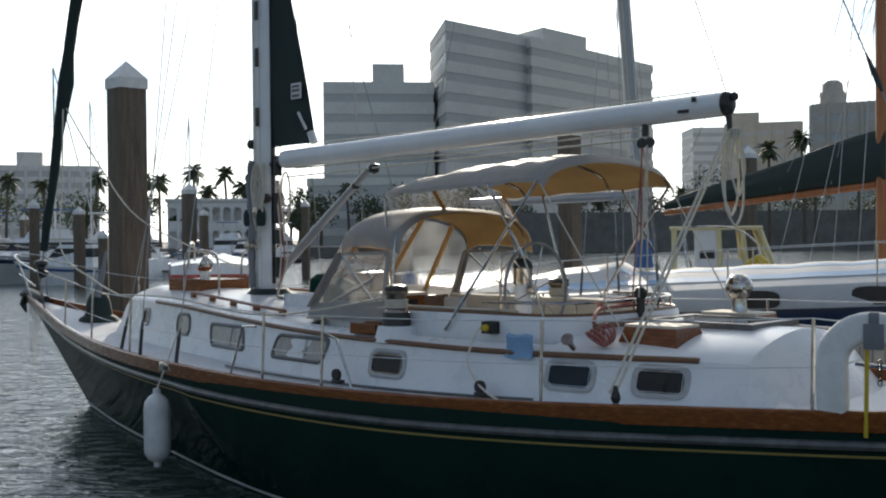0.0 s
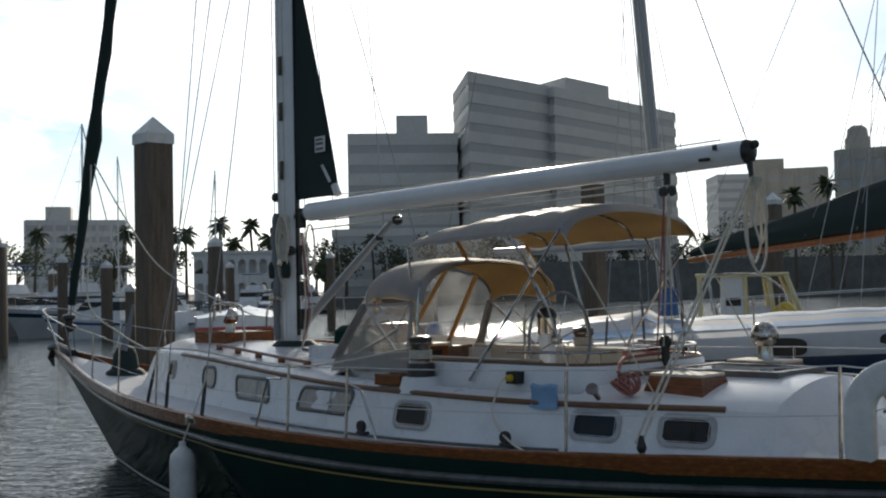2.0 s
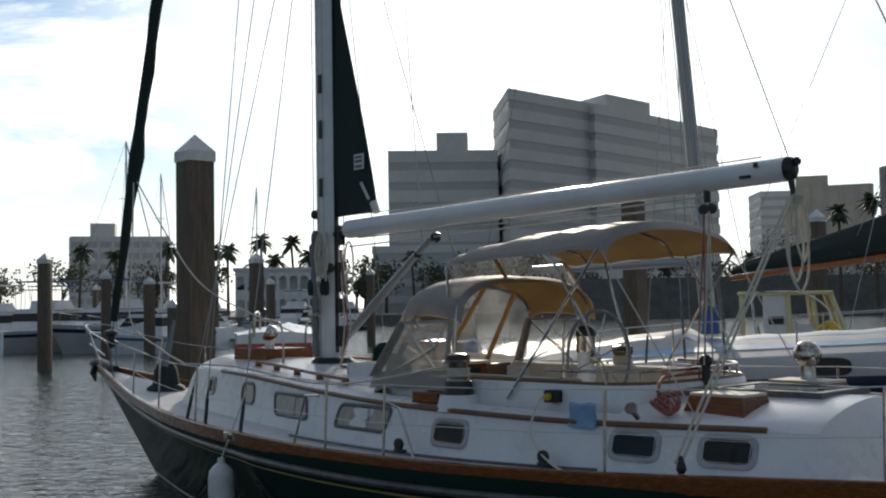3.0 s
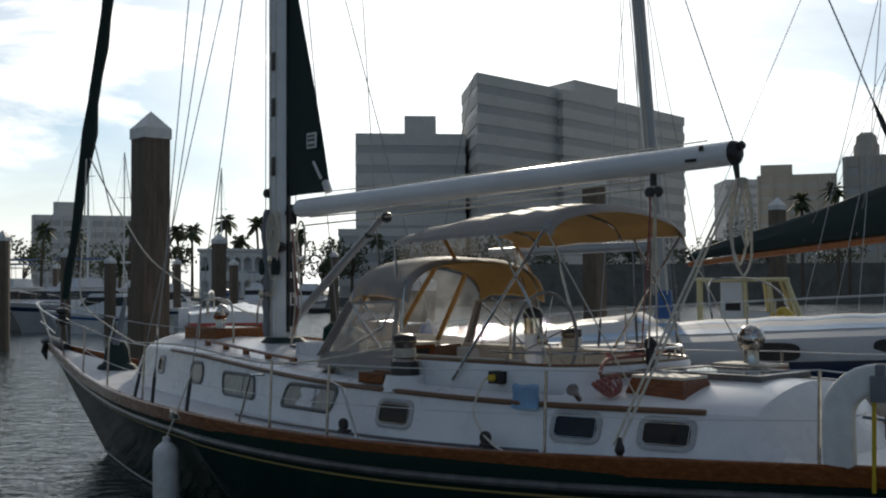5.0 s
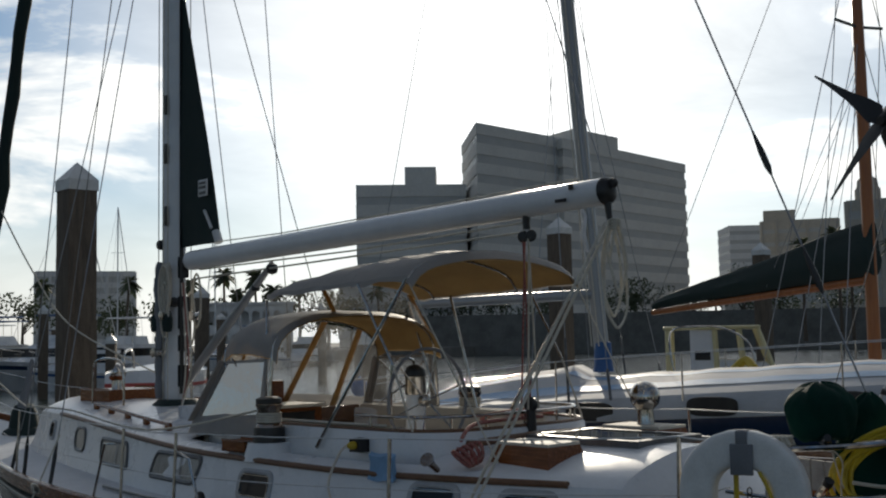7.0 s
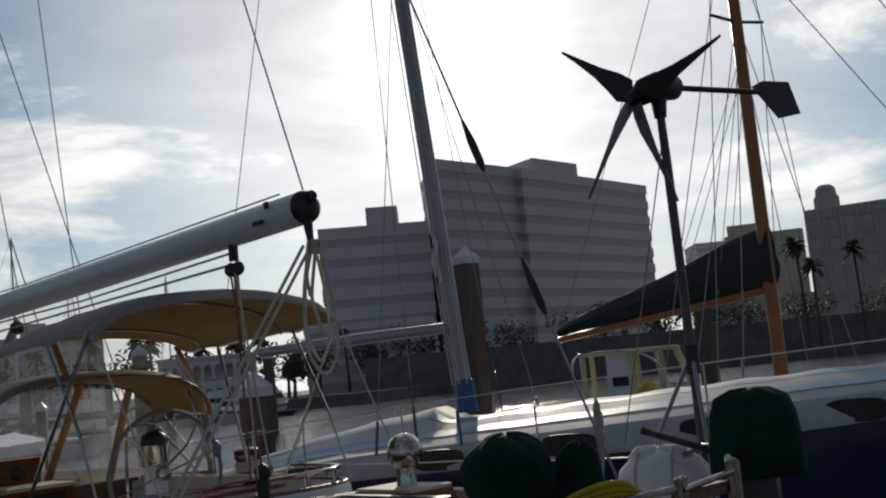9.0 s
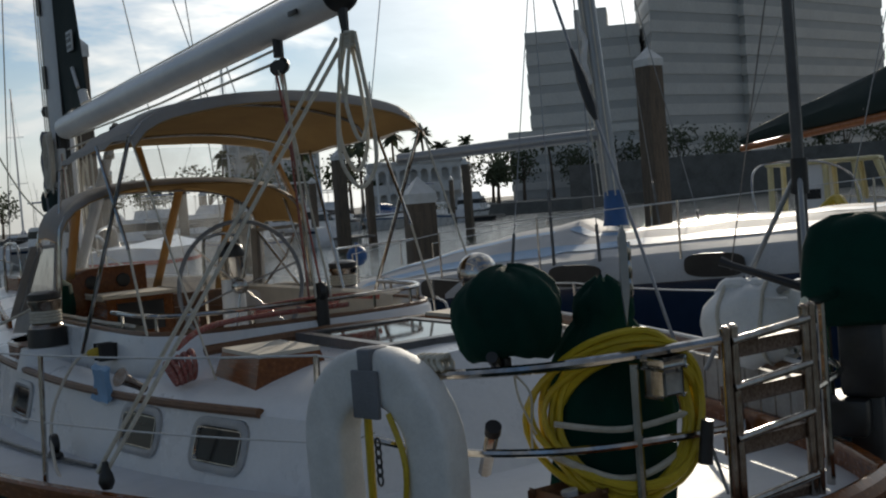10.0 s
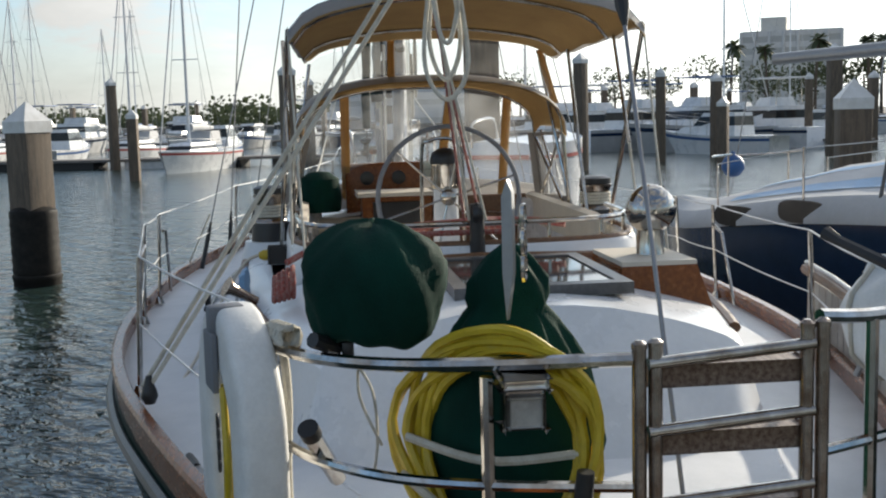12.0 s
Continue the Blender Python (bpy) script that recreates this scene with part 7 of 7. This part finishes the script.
random.seed(3)
T_SAIL = [sailboat(10.5, GELCOAT, BLUE, 14.5, "white sailboat with blue canvas, moored at a dock"),
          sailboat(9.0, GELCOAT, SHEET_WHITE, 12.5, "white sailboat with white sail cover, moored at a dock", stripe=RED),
          sailboat(12.0, NAVY, CANVAS_GREY, 16.5, "dark-hulled sailboat with grey canvas, moored at a dock", stripe=FENDER_WHITE)]
T_MOTOR = [motorboat(10.0, GELCOAT, "white motor yacht with flybridge, moored at a dock"),
           motorboat(7.5, GELCOAT, "white cabin motorboat, moored at a dock", False, BLUE),
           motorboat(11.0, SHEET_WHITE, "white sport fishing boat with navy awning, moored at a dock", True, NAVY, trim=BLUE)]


def moor(kind, i, x, y, yaw):
    copy_thing((T_SAIL if kind == "s" else T_MOTOR)[i], pose(x, y, 0, 0, 0, yaw))


def dock(x0, y0, x1, y1, width=2.2):
    a, b = Vector((x0, y0, 0)), Vector((x1, y1, 0))
    d = (b - a).normalized()
    nrm = Vector((-d.y, d.x, 0)) * width / 2
    ob = thing("floating_dock", Matrix(), "floating dock with timber decking and dark floats", "dock", "floating docks")
    bm = bmesh.new()
    up = Vector((0, 0, 0.40))
    prism(bm, [a - nrm + up, b - nrm + up, b + nrm + up, a + nrm + up], (0, 0, 0.14))
    part("decking", bm, DOCK, ob, smooth=0)
    n = max(2, int((b - a).length / 4))
    for k in range(n):
        c = a.lerp(b, (k + 0.5) / n)
        bm = bmesh.new()
        box(bm, (-1.2, -width * 0.45, -0.3), (1.2, width * 0.45, 0.4), 0.03, Matrix.Translation(c) @ Matrix.Rotation(math.atan2(d.y, d.x), 4, "Z"))
        part("float", bm, FLOAT if k % 3 else FENDER_WHITE, ob, smooth=0)
    return ob


# assumed walkway beside the slips, never in view: added to darken the rails' reflections
unseen_walkway = dock(-14, -14.2, 16, 15.4, 2.2)
DOCKS = [(-80, 22, -34, 51), (-45, 84, -16, 70.6), (-52, 118, -14, 114.7), (-110, 60, -45, 100), (-140, 40, -80, 75)]
for number, (x0, y0, x1, y1) in enumerate(DOCKS):
    dock(x0, y0, x1, y1)
    L = math.hypot(x1 - x0, y1 - y0)
    yaw = math.degrees(math.atan2(y1 - y0, x1 - x0))
    k = 5.0
    while k < L - 3:
        px, py = x0 + (x1 - x0) * k / L, y0 + (y1 - y0) * k / L
        for s in ((1,) if number == 0 else (-1, 1)):
            if random.random() < 0.84:
                kind = "s" if random.random() < 0.26 else "m"
                off = 7.0 + random.uniform(-0.6, 0.6)
                nx, ny = -math.sin(radians(yaw)) * off * s, math.cos(radians(yaw)) * off * s
                moor(kind, 1 if number == 0 and kind == "m" else random.randrange(3), px + nx, py + ny, yaw + (90 if random.random() < 0.7 else -90) * s + random.uniform(-3, 3))
        k += random.uniform(4.6, 6.0)
    for k in range(int(L / 13) + 1):
        f = (k + 0.5) / (int(L / 13) + 1)
        pile(x0 + (x1 - x0) * f + 1.4, y0 + (y1 - y0) * f - 1.5, random.uniform(4.3, 5.0), 0.42, turn=random.uniform(0, 90))

for x, y, z, w in ((-13.96, 59.8, 5.55, 0.60), (-19.8, 52.8, 4.5, 0.46), (-19.4, 58.1, 4.3, 0.44), (-16.0, 72.6, 4.5, 0.44), (-8.8, 68.9, 4.9, 0.44), (-19.5, 45.0, 4.95, 0.46), (-35.2, 33.9, 3.1, 0.42), (-24.2, 32.6, 4.5, 0.46), (-16.1, 51.6, 3.0, 0.44)):
    pile(x, y, z, w, turn=random.uniform(0, 90))
pile(-10.50, 14.03, 2.82, 0.48, sleeve=True, turn=8)
# small boat with a red stripe in the next slip
small = thing("red_striped_boat", pose(-3.70, 17.6, 0, 0, 0, 96), "small white boat with a red stripe, stern on", "motorboat")
bm = bmesh.new()
hull_loft(bm, 2.2, 1.45, 2.05, 0.1, 0.1)
deck_loft(bm, 2.2, 1.45, 2.05, 0.1)
part("hull", bm, GELCOAT, small)
bm = bmesh.new()
for s in (-1, 1):
    box(bm, (-1.13, min(s * 0.0, s * 0.56), 1.84), (-1.105, max(s * 0.0, s * 0.56), 1.90))
part("transom_stripe", bm, RED, small, "red stripe across the stern", smooth=0)
bm = bmesh.new()
hull_loft(bm, 2.2, 1.48, 2.05, 0.1, 0.1, top=0.92, bottom=0.895)
part("stripe", bm, RED, small, "red stripe")
bar("hand_rail", curve([(-1.1, 0.3, 2.0), (-1.1, 0.3, 2.28), (-0.9, 0.3, 2.36), (-0.5, 0.3, 2.36), (-0.4, 0.3, 2.1)], 4), 0.02, STEEL, small)
T_SAIL[0].matrix_basis = pose(-27.5, 75.5, 0, 0, 0, 62)
T_SAIL[1].matrix_basis = pose(-40.5, 41.5, 0, 0, 0, -60)
T_SAIL[2].matrix_basis = pose(-62.0, 76.0, 0, 0, 0, 150)
T_MOTOR[0].matrix_basis = pose(-22.5, 73.0, 0, 0, 0, 150)
T_MOTOR[1].matrix_basis = pose(-21.0, 62.0, 0, 0, 0, 170)
T_MOTOR[2].matrix_basis = pose(-34.5, 80.0, 0, 0, 0, 150)

# ---------------------------------------------------------------- far shore
bm = bmesh.new()
pts = [(-900, 260), (-260, 190), (-120, 150), (-45, 138), (-8, 140), (0, 170), (60, 172), (110, 150), (240, 120), (900, 140), (900, 1400), (-900, 1400)]
prism(bm, [(x, y, -1.0) for x, y in pts], (0, 0, 2.4))
solo("shore", bm, SEAWALL, Matrix(), "low harbour shore with a grey stone quay", "ground", kind="structure", smooth=0)
bm = bmesh.new()
prism(bm, [(-12, 168, -0.5), (62, 170, -0.5), (118, 146, -0.5), (118, 150, -0.5), (62, 176, -0.5), (-12, 174, -0.5)], (0, 0, 6.6))
solo("seawall", bm, SEAWALL, Matrix(), "dark grey harbour seawall", "seawall", kind="structure", smooth=0)


def office(name, corners, z0, z1, storeys, label, wall=CONCRETE, glass=GLASS_FAR, ratio=0.5, bays=0):
    """A block on a plan outline: haze-paled glass set back between one spandrel band for each storey."""
    ob = thing(name, Matrix(), label, "building")
    c = sum((Vector((*p, 0)) for p in corners), Vector()) / len(corners)
    inner = [c + (Vector((*p, 0)) - c) * 0.985 for p in corners]
    bm = bmesh.new()
    prism(bm, [Vector((p.x, p.y, z0)) for p in inner], (0, 0, z1 - z0 - 0.5))
    part("glazing", bm, glass, ob, smooth=0)
    h = (z1 - z0) / storeys
    for k in range(storeys):
        bm = bmesh.new()
        prism(bm, [Vector((x, y, z0 + h * (k + 1) - h * ratio)) for x, y in corners], (0, 0, h * ratio))
        part("spandrel", bm, wall, ob, smooth=0)
    if bays:
        for i in range(len(corners)):
            a, b = Vector((*corners[i], 0)), Vector((*corners[(i + 1) % len(corners)], 0))
            n = max(1, int((b - a).length / bays))
            for k in range(n):
                q = a.lerp(b, k / n)
                bm = bmesh.new()
                box(bm, (q.x - 0.35, q.y - 0.35, z0), (q.x + 0.35, q.y + 0.35, z1 - 0.2))
                part("pier", bm, wall, ob, smooth=0)
    return ob


# tall office block: sharp corner towards the harbour, long front running away to the east
A0, A1, A2 = (0.2, 240.0), (20.4, 262.0), (57.4, 304.0)
big = office("office_tower", [A0, A1, (19.5, 263.5), (8, 283), (-3.6, 269)], 1.4, 50.0, 11, "tall pale concrete office tower with window bands", ratio=0.56)
wing = office("office_wing", [(20.4, 258.5), A2, (43, 318), (10, 281)], 1.4, 49.4, 11, "long pale concrete office wing with window bands", ratio=0.56)
bm = bmesh.new()
prism(bm, [(23.8, 265, 49.4), (36.0, 279, 49.4), (30, 288, 49.4), (18.0, 274, 49.4)], (0, 0, 3.4))
part("roof_house", bm, CONCRETE, wing, smooth=0)
low = office("office_block", [(-27.6, 250), (-2.4, 253), (-3.5, 275), (-30, 272)], 1.4, 38.2, 8, "pale concrete office block with window bands", ratio=0.6)
bm = bmesh.new()
prism(bm, [(-16.5, 252, 38.2), (-9.3, 252.8, 38.2), (-9.6, 264, 38.2), (-17, 263, 38.2)], (0, 0, 4.2))
part("roof_house", bm, CONCRETE, low, smooth=0)

hotel = office("waterfront_hotel", [(-124.5, 305), (-99.2, 314.2), (-104, 328), (-129, 319)], 1.4, 24.0, 7, "pale hotel block with rows of windows", WHITE_WALL, ratio=0.48, bays=3.4)
bm = bmesh.new()
prism(bm, [(-120, 308, 24), (-113.6, 310.4, 24), (-116, 319, 24), (-122.5, 317, 24)], (0, 0, 3.8))
part("roof_house", bm, CONCRETE, hotel, smooth=0)
office("glass_tower", [(91, 405), (104, 405), (104, 425), (91, 425)], 1.4, 42, 12, "distant pale office tower", WHITE_WALL, ratio=0.6)
tan_b = office("buff_office_building", [(80.8, 318), (100.8, 312), (106, 330), (86, 336)], 1.4, 34.5, 9, "buff masonry office building", CONCRETE_B, ratio=0.68, bays=4)
bm = bmesh.new()
prism(bm, [(81.5, 318, 34.5), (90, 316, 34.5), (92, 326, 34.5), (84, 328, 34.5)], (0, 0, 3.0))
part("roof_house", bm, CONCRETE_B, tan_b, smooth=0)
old = office("old_apartment_building", [(75, 226), (98, 214), (112, 232), (88, 246)], 1.4, 29.0, 7, "old grey apartment building with a rooftop turret", CONCRETE_B, ratio=0.55, bays=3.2)
bm = bmesh.new()
lathe(bm, [(2.6, 29), (2.6, 31.5), (2.2, 32), (2.0, 33.5), (1.2, 34.2)], 12, Matrix.Translation((80.5, 229, 0)))
part("turret", bm, CONCRETE_B, old)
office("low_harbour_building", [(52, 236), (78, 226), (82, 238), (56, 248)], 1.4, 12.5, 3, "low buff harbour building", CONCRETE_B, ratio=0.55)
office("parking_building", [(-24, 190), (-2, 192), (-2, 215), (-26, 212)], 1.4, 13.0, 4, "low grey parking building", CONCRETE, ratio=0.45)
office("boat_shed", [(-138, 152), (-112, 168), (-118, 178), (-144, 162)], 1.4, 8.0, 2, "long pale boat shed", WHITE_WALL, ratio=0.7)

# white arcade on the quay
arc = thing("arcade_building", pose(-36.6, 144.5, 1.4, 0, 0, 12), "white quayside building with a row of arches", "building")
W, Hh = 12.6, 6.2
bm = bmesh.new()
box(bm, (-0.0, 1.2, 0), (W, 8, Hh - 0.3))
part("back_wall", bm, WHITE_WALL, arc, smooth=0)
n = 9
pitch = W / n
for storey in (0, 1):
    zb, zh = storey * Hh / 2, Hh / 2
    for k in range(n):
        bm = bmesh.new()
        x0, x1 = k * pitch, (k + 1) * pitch
        r, zc, cx = pitch * 0.36, zb + zh * 0.58, (k + 0.5) * pitch
        sill = zb + (0.5 if storey else 0.0)
        arcpts = [(cx + r * math.cos(a), 0, zc + r * math.sin(a)) for a in [math.pi * j / 10 for j in range(11)]]
        prism(bm, [(x1, 0, zb), (x1, 0, zb + zh), (x0, 0, zb + zh), (x0, 0, zb), (cx - r, 0, zb), (cx - r, 0, sill)] + arcpts[::-1] + [(cx + r, 0, sill), (cx + r, 0, zb)], (0, 0.5, 0))
        if storey:
            box(bm, (cx - r, 0.1, zb), (cx + r, 0.4, sill))
        part("arch", bm, WHITE_WALL, arc, smooth=0)
bm = bmesh.new()
box(bm, (-0.3, -0.3, Hh), (W + 0.3, 8.2, Hh + 0.35))
part("parapet", bm, WHITE_WALL, arc, smooth=0)


# ---------------------------------------------------------------- trees
def palm(x, y, h, seed):
    rnd = random.Random(seed)
    ob = thing("palm_tree", pose(x, y, 1.3), "fan palm with a ragged crown", "palm", "palms")
    bm = bmesh.new()
    bend = rnd.uniform(-0.5, 0.5)
    pts = [(bend * (k / 6) ** 2, 0, h * k / 6) for k in range(7)]
    tube(bm, pts, [0.30, 0.24, 0.22, 0.20, 0.19, 0.19, 0.22], 8)
    part("trunk", bm, BARK, ob)
    bm = bmesh.new()
    top = Vector(pts[-1])
    for k in range(34):
        a = rnd.uniform(0, 2 * math.pi)
        el = rnd.uniform(-0.9, 1.2)
        L = rnd.uniform(1.0, 1.7) * h ** 0.15
        d = Vector((math.cos(a) * math.cos(el), math.sin(a) * math.cos(el), math.sin(el)))
        side = d.cross(Vector((0, 0, 1))).normalized()
        rows = []
        for j in range(4):
            f = j / 3
            c = top + d * L * f - Vector((0, 0, 0.75 * f * f * L * 0.6))
            w = (0.04, 0.32, 0.42, 0.05)[j]
            rows.append([c - side * w - Vector((0, 0, w * 0.5)), c, c + side * w - Vector((0, 0, w * 0.5))])
        grid(bm, rows)
    part("crown", bm, LEAF, ob, smooth=0)


def tree(x, y, h, w, seed):
    rnd = random.Random(seed)
    ob = thing("broadleaf_tree", pose(x, y, 1.3), "dark green broadleaf tree on the quay", "tree", "quay trees")
    bm = bmesh.new()
    tube(bm, [(0, 0, 0), (0.1, 0, h * 0.35), (0, 0.1, h * 0.7)], [0.3, 0.22, 0.08], 8)
    for k in range(5):
        a = rnd.uniform(0, 6.28)
        tube(bm, [(0.08, 0, h * 0.35), (w * 0.5 * math.cos(a), w * 0.5 * math.sin(a), h * rnd.uniform(0.6, 0.85))], [0.12, 0.03], 6)
    part("trunk", bm, BARK, ob)
    verts, faces = [], []
    lobes = [(rnd.uniform(-0.6, 0.6) * w, rnd.uniform(-0.6, 0.6) * w, h * rnd.uniform(0.45, 0.9), w * rnd.uniform(0.35, 0.6)) for _ in range(7)]
    for cx, cy, cz, r in lobes:
        for _ in range(90):
            d = Vector((rnd.gauss(0, 1), rnd.gauss(0, 1), rnd.gauss(0, 0.8))).normalized() * r * rnd.uniform(0.6, 1.08)
            p = Vector((cx, cy, cz)) + d
            n1 = Vector((rnd.gauss(0, 1), rnd.gauss(0, 1), rnd.gauss(0, 1))).normalized()
            n2 = n1.orthogonal().normalized()
            sz = rnd.uniform(0.18, 0.42)
            i = len(verts)
            verts += [p + n1 * sz, p + n2 * sz * 0.6, p - n1 * sz, p - n2 * sz * 0.6]
            faces.append((i, i + 1, i + 2, i + 3))
    me = bpy.data.meshes.new("crown")
    me.from_pydata([tuple(v) for v in verts], [], faces)
    me.materials.append(LEAF)
    cro = new("crown", me)
    cro.parent = ob


for i, (x, y, h) in enumerate(((-39.5, 152, 9.6), (-35.6, 156, 11.2), (-33.0, 152, 8.0), (-30.5, 154, 10.6), (-29.0, 158, 9.0), (-43, 158, 10.0), (-51, 160, 10.6), (-25.2, 158, 9.2), (44.0, 150, 13.0), (49.5, 152, 14.5), (53.0, 158, 12.0), (60.0, 160, 14.0), (66.0, 158, 13.0), (38.0, 178, 8.0), (28, 200, 8.0), (-60, 165, 10), (-68, 170, 11), (-16, 182, 9.5))):
    palm(x, y, h, 40 + i)
for i, (x, y, h, w) in enumerate(((-45, 162, 8, 4), (-38, 166, 8.5, 4.5), (-30, 168, 8, 4), (-24, 170, 8.5, 4.5), (-20, 176, 9, 4.5), (-12, 184, 9, 4.5), (-5, 186, 9.5, 4.5), (4, 190, 10, 5), (13, 192, 9, 5), (22, 196, 10.5, 5), (31, 196, 11, 5.5), (40, 200, 10, 5), (47, 198, 13, 6), (53, 200, 12, 5), (60, 186, 9, 5), (70, 180, 9, 5), (-55, 168, 9, 5), (-64, 175, 8, 5), (-75, 180, 9, 5), (-88, 185, 8, 5), (-100, 190, 9, 6), (-125, 195, 8, 6), (-150, 200, 9, 6), (-175, 205, 8, 7), (-200, 210, 9, 7), (-36, 147, 4.5, 2.0), (-20, 150, 6, 3))):
    tree(x, y, h, w, 90 + i)
# far treeline, too far off to tell one tree from the next
rnd = random.Random(77)
verts, faces = [], []
for k in range(5200):
    t = rnd.random()
    x = -420 + 260 * t
    y = 250 - 40 * t + rnd.uniform(0, 25)
    z = 1.5 + rnd.random() ** 1.4 * (5.5 + 2.5 * math.sin(x * 0.09) + 1.5 * math.sin(x * 0.31))
    n1 = Vector((rnd.gauss(0, 1), rnd.gauss(0, 1), rnd.gauss(0, 1))).normalized()
    n2 = n1.orthogonal().normalized()
    sz = rnd.uniform(0.5, 1.2)
    p = Vector((x, y, z))
    i = len(verts)
    verts += [p + n1 * sz, p + n2 * sz * 0.7, p - n1 * sz, p - n2 * sz * 0.7]
    faces.append((i, i + 1, i + 2, i + 3))
me = bpy.data.meshes.new("treeline")
me.from_pydata([tuple(v) for v in verts], [], faces)
me.materials.append(LEAF)
tagged(new("treeline", me), "far dark treeline behind the marina", "trees", kind="stuff")
